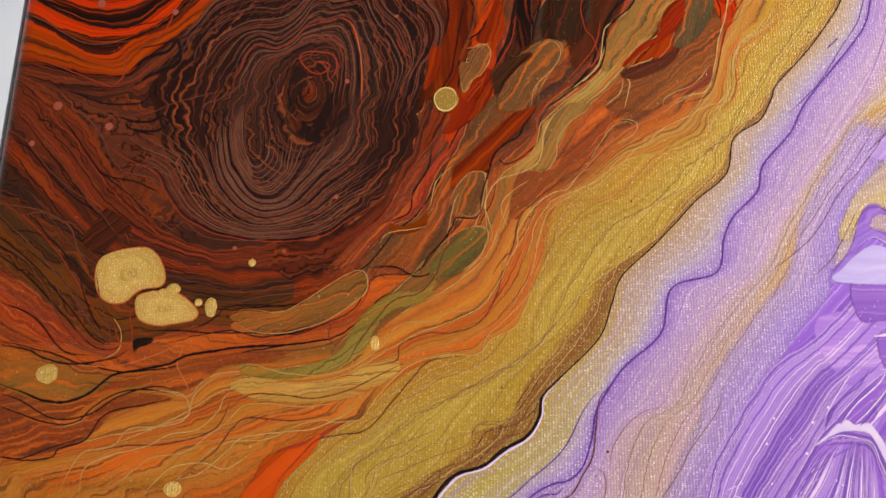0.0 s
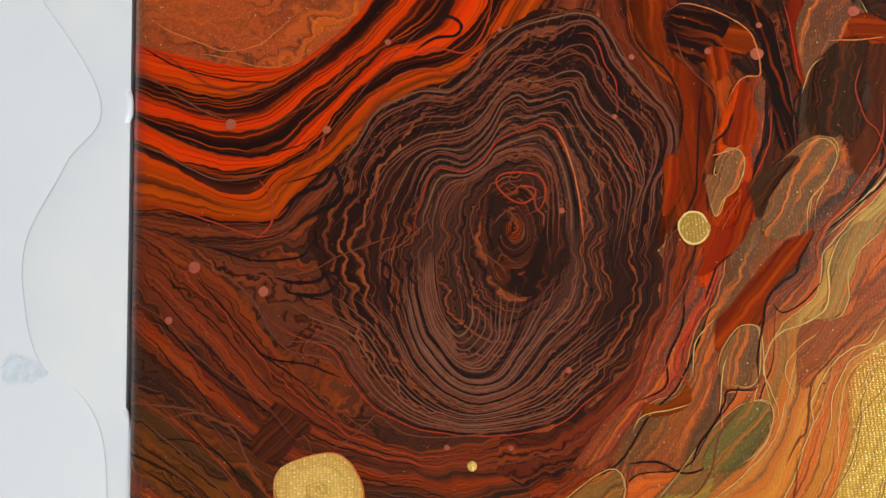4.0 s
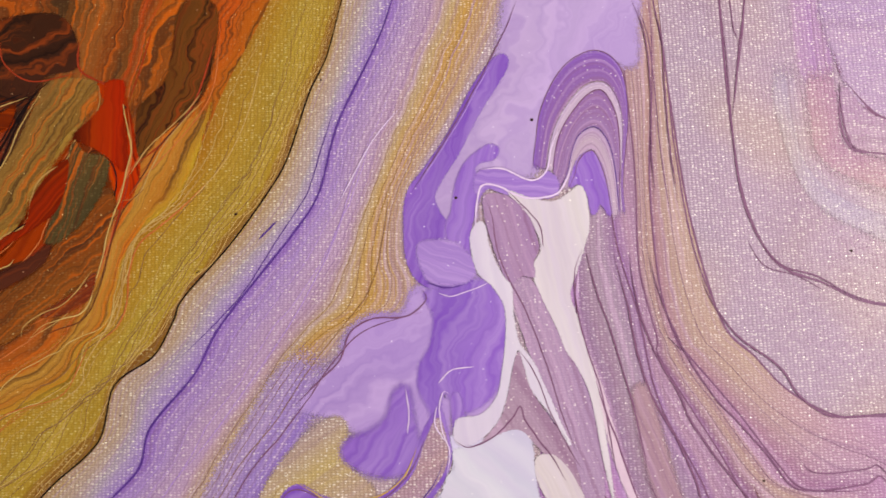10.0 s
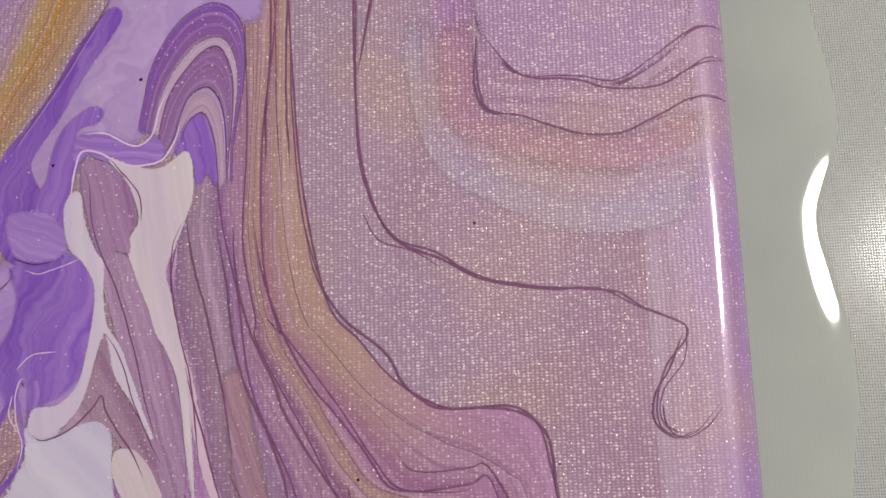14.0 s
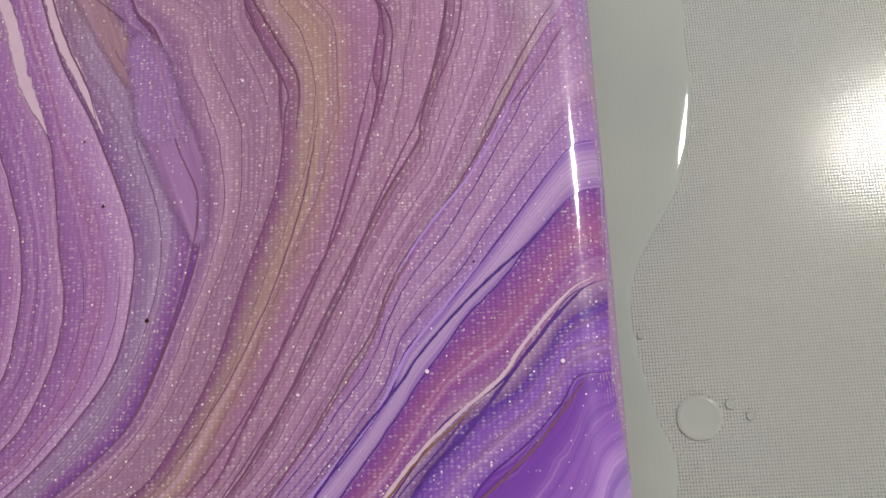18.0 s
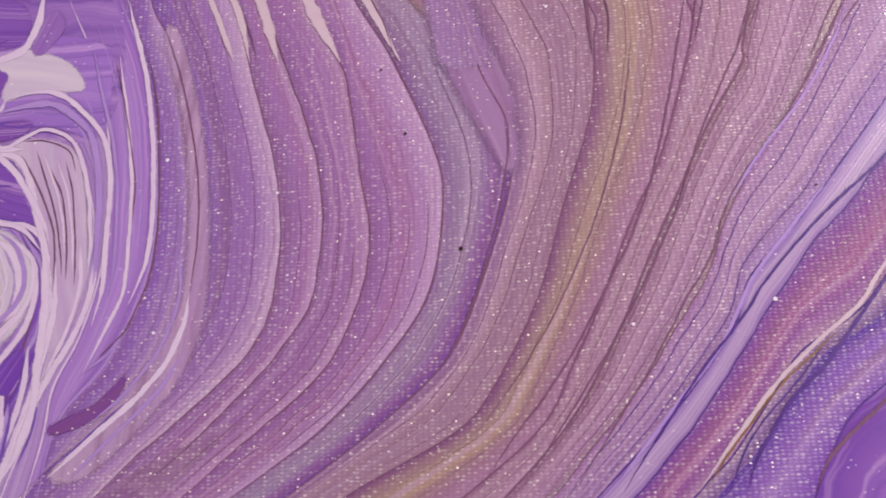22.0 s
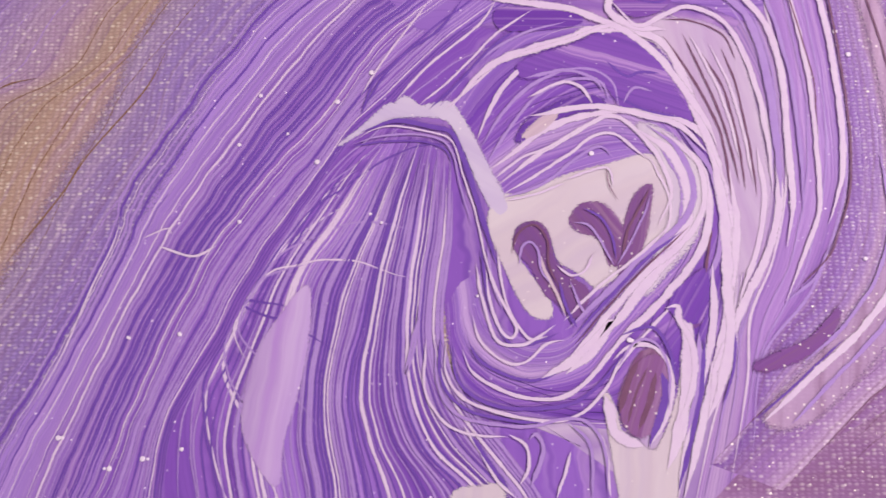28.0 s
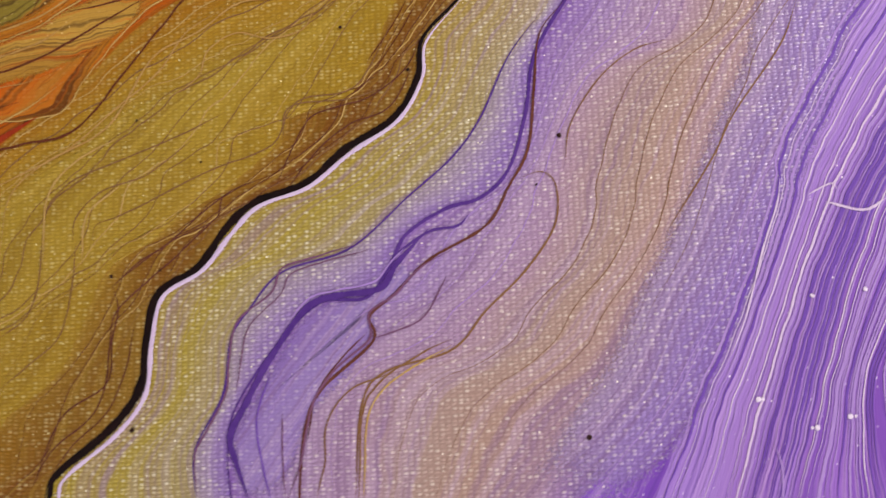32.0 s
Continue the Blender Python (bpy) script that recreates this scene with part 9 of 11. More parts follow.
# flame tongues and black cells right of the pool
blob([(-76.1, 106.8), (-69.1, 106.2), (-70.9, 99.4), (-69.4, 92.4), (-64.2, 87.3), (-60.8, 82.3), (-61.4, 74.4), (-64, 65.4), (-67, 57.9), (-70.4, 53.1), (-74.3, 49.5), (-75.6, 48.3), (-73.3, 55.8), (-72.2, 62.1), (-68.6, 69.6), (-66.7, 78.7), (-68, 86.9), (-72.6, 92.6), (-75.3, 99.7)], "flame", "301107 6b2810 582410 2c1208", 5, "flame_paint_tongue", "orange-red paint stream", feather=2, amount=0.4, lines=0.1)
blob([(-67.5, 101.9), (-64.2, 103), (-58, 101.1), (-54.5, 98.1), (-56.1, 93.4), (-55.1, 91.3), (-60.1, 91.7), (-61.5, 89.8), (-65.1, 91.4), (-68.6, 95.1)], "flame", "140d0d 1c1010", 6, "black_paint_cell", "black paint cell", feather=1.4, amount=0.4, lines=0.1)
blob([(-56, 95.5), (-53.2, 98), (-49.8, 95), (-49.4, 92.2), (-52.6, 91.1), (-56.8, 93.1)], "flame", "321407 702f11 62260f 301307", 6, "flame_paint_tongue", "orange paint tongue", feather=1.6, amount=0.4, lines=0.1)
blob([(-55.8, 105.1), (-47.8, 102.4), (-44.1, 95.9), (-43.6, 87.7), (-42.7, 78.3), (-42.2, 70.5), (-45.6, 66.8), (-46.7, 72.1), (-46.8, 80), (-48, 86.7), (-47.4, 93.4), (-50.5, 100.5)], "flame", "120c0d 1a1010", 5, "black_paint_stream", "black paint stream", feather=1.2, amount=0.4, lines=0.1)
blob([(-60.6, 92.4), (-57.5, 92.8), (-55.1, 91.3), (-55.3, 88.6), (-58.1, 84.8), (-59.2, 86.2), (-60.3, 89)], "flame", "321108 702613 612313 301109", 6, "rust_paint_cell", "rust-red paint cell", feather=1.2, amount=0.4, lines=0.1)
blob([(-52.6, 83.7), (-51.7, 80.3), (-51.7, 73.7), (-53.9, 69.3), (-57, 68.2), (-58.7, 70.3), (-56.7, 72.8), (-55, 77.9)], "flame", "381407 7c2d11 70260f 381307", 7, "flame_paint_tongue", "bright orange-red paint tongue", feather=1, amount=0.4, lines=0.1)
blob([(-61, 65.2), (-58.3, 67.7), (-55.3, 66.8), (-55, 63.6), (-57.3, 58.6), (-60.5, 56.3), (-62.6, 52.6), (-63.5, 56.4), (-63.7, 61.6), (-61.2, 62)], "ember", "613b23 6e4829 543320", 7, "ochre_paint_cell", "tan paint cell with a pale outline", feather=0.8)
blob([(-72.6, 66), (-69.7, 67.1), (-69.8, 61.9), (-71.4, 56.9), (-74.1, 53.3), (-73, 59.6)], "flame", "341006 75260f 7c2f13 3e1709", 6, "flame_paint_tongue", "bright flame-red paint stream", feather=1, amount=0.4, lines=0.1)
blob([(-67.5, 51.6), (-65.3, 60.4), (-64.4, 59), (-64.4, 52.7), (-61.1, 48.7), (-57.2, 52.3), (-55.3, 59.8), (-54, 54.6), (-57, 47.3), (-62.9, 41.4), (-67.9, 39.2), (-65.7, 44)], "flame", "341006 75240f 822f14 401709", 6, "flame_paint_tongue", "bright flame-red paint stream", feather=1.2, amount=0.4, lines=0.1)
blob([(-40.4, 101.1), (-38.9, 103.7), (-36.4, 103.5), (-39.7, 95.6), (-39.4, 86.1), (-39.2, 82.1), (-40.5, 81.5), (-40.8, 90.2)], "flame", "301007 6b2410 601d0d 300e06", 6, "flame_paint_tongue", "flame-red paint edge", feather=0.8, amount=0.4, lines=0.1)
blob([(-36.4, 103.5), (-27.2, 102.8), (-27.2, 97.3), (-31.6, 90.9), (-36.9, 87.2), (-39.2, 82.1), (-39.4, 92.8)], "ember", "5a2c1a 542916 4a2818", 5, "brown_paint_cell", "brown paint cell", feather=2)
blob([(-35, 87.1), (-27.9, 90.6), (-25.8, 87.7), (-26.5, 81.1), (-29.8, 73.5), (-33.7, 71.2), (-38.6, 70.2), (-38.5, 76.7)], "dark", "20130e 2a1912 1c110d", 5, "smoky_paint_cell", "smoky black paint cell with mica", feather=3, amount=0.4, lines=0.1)
blob([(-51, 54.4), (-47.9, 61.8), (-41.3, 67.2), (-36.9, 68.8), (-34.8, 66.7), (-34.5, 63.5), (-37.4, 58.6), (-42.1, 53.9), (-43.3, 47.7), (-51.7, 46.9)], "ember", "543620 614126 5e3a24", 6, "brown_paint_cell", "brown paint cell with a tan outline", feather=2)
blob([(-53.5, 59.6), (-46.5, 63.7), (-42.9, 64.1), (-48.1, 59.3), (-51, 54.4), (-53, 52), (-53.5, 55.8)], "dark", "2a1810 341e14", 6, "smoky_paint_cell", "smoky dark paint cell", feather=2.5, amount=0.4, lines=0.1)
trace("cream", 0.35, [(-61, 65.2), (-58.3, 67.9), (-55.3, 67.1), (-54.8, 63.6), (-57.2, 58.3), (-60.5, 56), (-62.5, 52.3), (-63.6, 56.4)], 8)
trace("cream", 0.35, [(-42.7, 65.3), (-37.6, 68.6), (-34.7, 67.1), (-34.4, 63.5), (-37.4, 58.6), (-41.7, 53.8), (-43.2, 46.5)], 8)
trace("orange", 0.5, [(-62.1, 66.6), (-57.1, 67.6), (-54.6, 68.7)], 8)
trace("black", 0.8, [(-61.9, 69.2), (-57.9, 72.2), (-55.7, 76.6)], 8)
trace("orange", 0.5, [(-68, 103.3), (-64.1, 104.7), (-56.7, 101.7), (-50.8, 97.1), (-48.8, 92.2), (-48.8, 85.4), (-51.9, 85), (-54.5, 83.2), (-57.4, 78.1)], 8)
trace("rust", 0.6, [(-67.2, 97.7), (-65.3, 89.4), (-59.6, 81.6), (-60.2, 74.3), (-63.4, 65.4)], 8)
trace("black", 0.6, [(-61.8, 85.1), (-63.9, 74.6), (-65.2, 65.5), (-67.1, 56.7), (-73.2, 48.2)], 8)
trace("rust", 0.4, [(-44.2, 98.6), (-43.5, 89.1), (-42.5, 79.7), (-42.8, 66.6)], 8)
trace("red", 0.5, [(-53.5, 59.6), (-50.7, 64.6), (-48.4, 69.6), (-47, 77.3)], 8)
trace("black", 0.7, [(-77.1, 101.3), (-75, 94.2), (-69.2, 86.9), (-67.4, 77.5), (-69.3, 68.4)], 8)
trace("cream", 0.4, [(-40.1, 79.5), (-37, 85.9), (-31.7, 89.5), (-28.4, 92)], 8)
trace("black", 0.8, [(-24.1, 102.5), (-22.2, 97.6), (-17.7, 94.5), (-13.8, 96.2), (-7.4, 98.4)], 8)
trace("gold", 0.35, [(-24.2, 101.8), (-21.7, 96.6), (-17.5, 93.8), (-13.3, 95.4), (-6.6, 97.5)], 8)
trace("black", 0.6, [(-7.6, 97.1), (-11, 89.3), (-16.8, 81.8), (-20.1, 74.1), (-22.5, 64), (-25.5, 59.1), (-32.2, 52), (-39.9, 46.3)], 8)
trace("red", 0.5, [(-22.3, 75.6), (-23.8, 67.9), (-27.5, 61.8), (-34.4, 53.4)], 8)
trace("gold", 0.3, [(-20.2, 73.5), (-22, 64), (-24.9, 58.5), (-31.7, 51.4), (-39.4, 45.6)], 8)
# rust and tan streams below the gold ring cell
trace("black", 0.7, [(-74, -2.9), (-71.9, 1.6), (-68.1, 6), (-65.4, 10.5), (-64.1, 13.1), (-59.4, 13), (-56.8, 13.8)], 8)
trace("black", 0.7, [(-57.6, 13.6), (-57, 20.6), (-55.3, 26.5), (-53.6, 32.4), (-50.4, 35.8), (-46.6, 38.1), (-45.1, 41.6), (-40.9, 47.6)], 8)
trace("cream", 0.35, [(-63.6, -2.4), (-60.7, -1.1), (-57.5, 2.1), (-55.4, 6.6), (-55.7, 10.1), (-58.5, 10.8), (-60.9, 9.7)], 8)
trace("gold", 0.45, [(-55.5, 5.5), (-54.1, 8.3), (-55.3, 13.5), (-56.2, 17.1), (-54.6, 21.7), (-51.4, 25.1), (-46.6, 26.6), (-41.6, 29.4), (-40, 34.1), (-39.5, 38.9), (-36.5, 44.8), (-32.6, 48.3)], 8)
trace("cream", 0.35, [(-41.9, 27), (-38.3, 28), (-36.2, 31.5), (-35.7, 36.3), (-34.1, 39.8), (-30.8, 43.3), (-25.7, 46.7)], 8)
trace("gold", 0.35, [(-53, -3.7), (-50.4, -0.4), (-47.3, 5.1), (-46.9, 9.7), (-44.1, 14.2), (-41.5, 17.6), (-36.8, 20.8), (-33.2, 21.8), (-29.3, 26.4), (-25.6, 28.5)], 8)
trace("rust", 0.6, [(-54.1, -3.6), (-50.7, 1.9), (-48.6, 4.1), (-46.5, 13.1), (-43.9, 16.5), (-39.1, 20.9), (-35.2, 24.3), (-32.6, 27.7)], 8)
trace("gold", 0.35, [(-45.8, 0.6), (-43.6, 5), (-42.4, 10.7), (-39.7, 15.2), (-37, 18.5), (-29.8, 21.7), (-23.7, 24.9), (-19.7, 29.4), (-15.9, 32.8)], 8)
trace("gold", 0.3, [(-49.9, 10.4), (-51.6, 16.8), (-48.2, 21.4), (-43.3, 24.7)], 8)
trace("cream", 0.35, [(-26.4, 31), (-23.6, 35.6), (-20, 40.8), (-15.8, 42.2), (-13.9, 41.1)], 8)
trace("cream", 0.35, [(-66, 17.5), (-64.5, 22.1), (-60.6, 26.7), (-57, 27.1), (-56.1, 24.7), (-57, 17.1), (-59.4, 13.7), (-63.9, 14.5)], 8)
trace("gold", 0.35, [(-71.4, 16.6), (-70.2, 23.6), (-67.6, 27.1), (-65.1, 29.3)], 8)
trace("gold", 0.35, [(-66.8, 8.2), (-65.9, 11.7), (-64.9, 17.4), (-63.4, 20.9)], 8)
trace("red", 0.6, [(-73.5, 19), (-72, 23.7), (-69.3, 28.3), (-66, 33), (-63, 40.2)], 8)
trace("rust", 0.5, [(-78.1, 30), (-74.6, 28.6), (-72, 32.1), (-69.7, 38.1), (-67.4, 45.4)], 8)
trace("rust", 0.6, [(-74.8, 43.3), (-73.2, 48.2), (-70.6, 50.5)], 8)
trace("black", 0.5, [(-67.1, 33.1), (-65, 37.8), (-62.9, 41.4), (-59.1, 43.7)], 8)
trace("gold", 0.35, [(-85.6, 5.5), (-83, 8.9), (-77.1, 9.8), (-72.4, 10.8)], 8)
trace("rust", 0.6, [(-82.4, 18.2), (-78.7, 20.4), (-76.1, 23.9)], 8)
trace("red", 0.5, [(-81.3, 17), (-77.7, 18), (-75.7, 21.5)], 8)
blob([(-82.3, 11.2), (-78.2, 10.8), (-74.6, 12.6), (-72.7, 14.9), (-72.6, 11.4), (-76, 9.2), (-81.8, 8.8)], "flame", "341908 753914 6b2f11 351708", 7, "flame_paint_tongue", "bright orange paint tongue", feather=0.7, amount=0.4, lines=0.1)
blob([(-71.1, -3), (-68.4, 2.6), (-64.7, 5.8), (-62.1, 9.2), (-59.1, 10.2), (-56.3, 8.9), (-56.6, 5.5), (-60.6, -0), (-64.3, -3.2)], "ember", "4a4a24 5c5228 3a3418", 7, "olive_paint_cell", "dark olive paint cell with mica", feather=1.5)
blob([(-65.4, 17.5), (-63.9, 22.1), (-60, 26.5), (-56.8, 26.8), (-56.7, 23), (-57.4, 17.1), (-59.9, 14.3), (-63.9, 14.8)], "ember", "6e4929 613c21 784e2c", 7, "ochre_paint_cell", "tan-brown paint cell with a pale outline", feather=0.8)
blob([(-45.8, 46.6), (-42.1, 47.6), (-45.1, 41.6), (-48.9, 38.2), (-52.8, 34.7), (-55, 30), (-56.5, 26.5), (-58.7, 27.8), (-63, 25.6), (-65.1, 22.2), (-64.6, 28.1), (-60.1, 32.7), (-53.5, 39.7)], "flame", "331407 732d11 682610 341308", 5, "flame_paint_tongue", "orange-red paint stream", feather=1.6, amount=0.4, lines=0.1)
blob([(-42.3, 28.2), (-39.4, 34), (-38.8, 38.8), (-35.9, 44.8), (-31.4, 48.2), (-26.2, 47.3), (-30.8, 43.5), (-34.5, 39.8), (-35.9, 36.3), (-36.4, 31.5), (-38.5, 28.6)], "ember", "785930 83683b 6e5029", 6, "tan_paint_stream", "tan-gold paint stream", feather=0.9)
blob([(-46.6, 26), (-40.7, 26.9), (-36, 27.9), (-33.2, 32.5), (-27.7, 39.5), (-21.5, 43.4), (-18.1, 42.6), (-23.4, 36.8), (-27.6, 31), (-31.6, 26.5), (-37.8, 22.1), (-44, 17.7), (-47.3, 13.2), (-48.8, 15.6)], "ember", "763418 833c1c 6e3116", 5, "rust_paint_stream", "rust-orange paint stream", feather=1.5)
# rust, ochre and olive streams under the gold cells
trace("black", 1.1, [(-187.8, -34.3), (-181.1, -36.6), (-174.5, -38.9), (-168.2, -39.1), (-162.3, -36.5), (-156.7, -31.8), (-149, -30.2), (-141.4, -28.6), (-137, -26.3), (-127.8, -24.7), (-121.6, -23.8), (-110.8, -23.3), (-101.6, -22.2), (-97, -21.4)], 8)
trace("black", 0.6, [(-186.8, -40.5), (-181.9, -42), (-175.3, -44.2), (-168.9, -45.2), (-164.4, -44.1), (-161.7, -41.1), (-157.5, -38), (-153, -36.1), (-146.9, -35.6), (-139, -36.8)], 8)
trace("black", 0.6, [(-184.8, -53.3), (-178.4, -54.7), (-170.8, -53.9), (-168.8, -51.6), (-162.2, -49.3), (-158.4, -43.3), (-154, -41), (-147.9, -39.9), (-138.9, -37.8)], 8)
trace("black", 0.7, [(-189.6, -23.3), (-181.3, -24.9), (-176.2, -27.2), (-168.1, -28.8), (-157.3, -27.1), (-153.6, -24.8)], 8)
trace("black", 0.6, [(-191.5, -11.2), (-184.6, -13.7), (-179.3, -16.9), (-173.6, -23.3), (-170.1, -25.6), (-163.7, -26.4)], 8)
trace("black", 0.5, [(-151.8, -20), (-142.4, -19.2), (-129.7, -19.9), (-120.4, -19.9), (-111, -20.2), (-104.9, -19.1), (-98.8, -17)], 8)
trace("black", 0.5, [(-137.7, -19.2), (-133.1, -17.6), (-129.4, -15.2), (-127.2, -12.8), (-119.4, -11.9), (-108.4, -12.7)], 8)
trace("cream", 0.4, [(-125.7, -30.9), (-119.7, -28.5), (-110.3, -30.8), (-101, -31.5), (-93.5, -29.9), (-89, -27.6), (-83.1, -22.9), (-80.2, -18.2), (-75.6, -16.6), (-69.5, -16.6), (-66.5, -14.2), (-58.8, -12.6), (-54.3, -5.4)], 8)
trace("cream", 0.4, [(-125.3, -35.5), (-119.3, -33.1), (-110, -34.6), (-100.8, -35.3), (-91.8, -33), (-87.4, -29.9)], 8)
trace("cream", 0.5, [(-167.8, -64.3), (-165, -56.8), (-161.8, -52.3), (-154.3, -50.7), (-150.3, -46.2), (-141.2, -45.4), (-135.3, -43.1), (-133.6, -37), (-128.6, -32.4), (-125.7, -30.9)], 8)
trace("gold", 0.4, [(-161.7, -64.3), (-161.2, -56.7), (-154.1, -53), (-145.2, -50.7), (-139.4, -47.6), (-132, -46.1), (-127, -41.5), (-125.1, -37), (-120.7, -35.4)], 8)
trace("cream", 0.4, [(-160.5, -62.5), (-153.1, -61), (-147.6, -56.6), (-143.3, -53.6), (-134.4, -52), (-128.8, -47.5), (-124.5, -44.5), (-120.3, -40), (-114.3, -39.2), (-105.1, -39.9), (-96.1, -39), (-91.6, -38.3)], 8)
trace("gold", 0.4, [(-138.2, -59.4), (-130.8, -57.8), (-123.8, -51.9), (-119.6, -48.2), (-109.2, -46.6), (-101.7, -45.8), (-94.4, -42.8), (-88.5, -39)], 8)
trace("rust", 0.5, [(-158.7, -52.3), (-151.3, -50.7), (-139.2, -49.9), (-127.4, -46), (-123.5, -37.7)], 8)
trace("gold", 0.4, [(-145.2, -64), (-138.5, -56.5), (-129.6, -54.9), (-123.5, -56.3), (-116.3, -51.8)], 8)
trace("cream", 0.4, [(-96.3, -63.4), (-95.3, -54.5), (-91, -50.1), (-82.3, -45.6), (-76.6, -36.6), (-70.7, -33.6), (-64.7, -29.7), (-57.9, -28.9), (-55.7, -21.2), (-51.2, -16.6), (-46.6, -11.8), (-40.4, -3.8), (-37.2, 4.3), (-36.3, 9.2), (-32.3, 15.9), (-27.5, 20.9)], 8)
trace("gold", 0.4, [(-90.4, -63.3), (-90.1, -54.5), (-86.6, -50.1), (-80.7, -47.1)], 8)
trace("gold", 0.4, [(-85.3, -63.3), (-84.8, -57.3), (-80.5, -53.6)], 8)
trace("rust", 0.5, [(-111, -63.6), (-109.1, -59), (-104.3, -53.2), (-100, -48.7), (-94.1, -47.2), (-86.7, -45.7), (-79.6, -37.4), (-75.2, -32.1), (-70.8, -27.5), (-61.7, -25.9)], 8)
trace("cream", 0.35, [(-125.5, -14.4), (-120.9, -13.2), (-111.4, -13.8), (-102.4, -8.7), (-94.8, -3.5), (-90.1, -2.2), (-88.1, -5.5), (-89.8, -9.5), (-95.8, -14.3), (-101.8, -17.5), (-111, -19.9), (-118.8, -19.6), (-124.5, -16.8)], 8)
trace("rust", 0.6, [(-127.3, -12), (-116.5, -9.5), (-105.5, -7.9), (-96.4, -2.2), (-88.8, 2.7), (-82.7, 11)], 8)
trace("red", 0.5, [(-123.4, -21.5), (-110.9, -21.5), (-100.3, -18.3), (-92.7, -15.1), (-88.3, -8.7), (-86.2, -2.2), (-77.6, -2.2)], 8)
trace("rust", 0.5, [(-121.5, -25.4), (-107.6, -24.6), (-98.4, -23), (-92.4, -19.8)], 8)
trace("rust", 0.6, [(-93.5, -29.1), (-89.3, -21.4), (-84.9, -15.1), (-80.5, -10.3), (-74.3, -8.7), (-69.8, -3.8), (-66.8, 4.3), (-60.6, 10.1)], 8)
trace("rust", 0.5, [(-89, -29.1), (-79.9, -27.5), (-78.5, -22.9), (-71, -19.7), (-64.9, -19.7), (-57.3, -16.6), (-52.7, -8.6), (-51.2, -0.6)], 8)
trace("rust", 0.5, [(-124.7, -41.5), (-119, -36.9), (-109.9, -36.9), (-100.7, -37.6), (-91.7, -35.2), (-82.8, -30.6), (-76.8, -27.5)], 8)
trace("rust", 0.5, [(-135.3, -57.9), (-126.9, -51.9), (-122.8, -46), (-118.5, -43), (-106.4, -43.6), (-94.4, -41.3)], 8)
trace("cream", 0.4, [(-160.3, -27.9), (-156, -24.8), (-155.8, -20), (-158.7, -15.2)], 8)
trace("rust", 0.5, [(-165.2, -2.2), (-162.3, -12), (-158.9, -20), (-159.3, -23.2), (-165.9, -21.7), (-171.5, -15.3)], 8)
trace("rust", 0.5, [(-173.6, -0.5), (-169, -10.4), (-163.9, -18.5)], 8)
trace("black", 0.4, [(-170.1, -2.2), (-166.3, -12), (-161.3, -20)], 8)
trace("red", 0.5, [(-158.5, -16.8), (-155.4, -23.2), (-152.4, -21.6), (-153.9, -15.2), (-152.7, -12)], 8)
trace("rust", 0.5, [(-187.2, 2.9), (-179.1, -7.1), (-172.9, -16.9), (-165.5, -24), (-157.5, -24.8)], 8)
blob([(-151.6, -21.9), (-146.6, -21.6), (-148, -23.2), (-150.1, -23.8), (-151.5, -25.1)], "dark", "120c0c 1a1210", 8, "black_paint_cell", "small black paint cell", feather=0.6, amount=0.4, lines=0.1)
blob([(-125.5, -15.2), (-120.8, -13.9), (-111.4, -14.3), (-102.3, -9.3), (-94.7, -4.2), (-90.1, -2.8), (-88.7, -5.5), (-90.1, -9), (-95.8, -13.8), (-101.9, -17), (-111.1, -19.2), (-118.9, -19), (-124.1, -16.7)], "ember", "6e4824 7c542b 643e20", 7, "ochre_paint_cell", "ochre paint cell with a gold outline", feather=0.8)
blob([(-121.2, -29.3), (-110.3, -30), (-101.2, -28.4), (-94.5, -24.5), (-90.3, -16.7), (-85.8, -11.9), (-80.5, -8.7), (-74.3, -8.3), (-69.7, -5.4), (-73.5, -11.1), (-80.4, -12.7), (-84.9, -16.6), (-87.7, -22.1), (-91.3, -27.6), (-101.1, -30.7), (-110.2, -32), (-119.5, -31.1)], "ember", "847438 7a6832 8e8044", 7, "olive_paint_stream", "olive paint stream", feather=1.6)
blob([(-118.4, -63.7), (-115.8, -59.1), (-113.2, -54), (-108.8, -51.8), (-102.9, -50.2), (-99.4, -47.3), (-101.4, -51.7), (-105.6, -56.1), (-109.4, -60.4), (-111, -63.6)], "flame", "a84a28 c05430 b04a28", 7, "red_paint_pool", "flame-red paint pool", feather=1.4, amount=0.4, lines=0.1)
blob([(-123.9, -33.9), (-119.4, -32.1), (-110.1, -33.5), (-100.9, -33.8), (-92.6, -31.9), (-87.7, -29.1), (-79.9, -27.5), (-79.8, -30.6), (-87.2, -35.2), (-94.6, -37.5), (-103.7, -38.6), (-114.4, -37.7), (-119, -36.9)], "ember", "b08a4c bc9656 a4783e", 6, "ochre_paint_stream", "ochre paint stream", feather=2)
blob([(-186.7, -41.3), (-176.7, -45), (-168.8, -46.4), (-162.8, -44.5), (-158.7, -40.3), (-151.4, -37.2), (-140.4, -37.9), (-146.5, -39.4), (-155.5, -41.8), (-159.5, -46.3), (-165.2, -50.1), (-172.5, -52.4), (-178.6, -53.2), (-185, -51.8)], "ember", "6e3016 7c3819 632913", 6, "rust_paint_stream", "rust-red paint stream", feather=1.6)
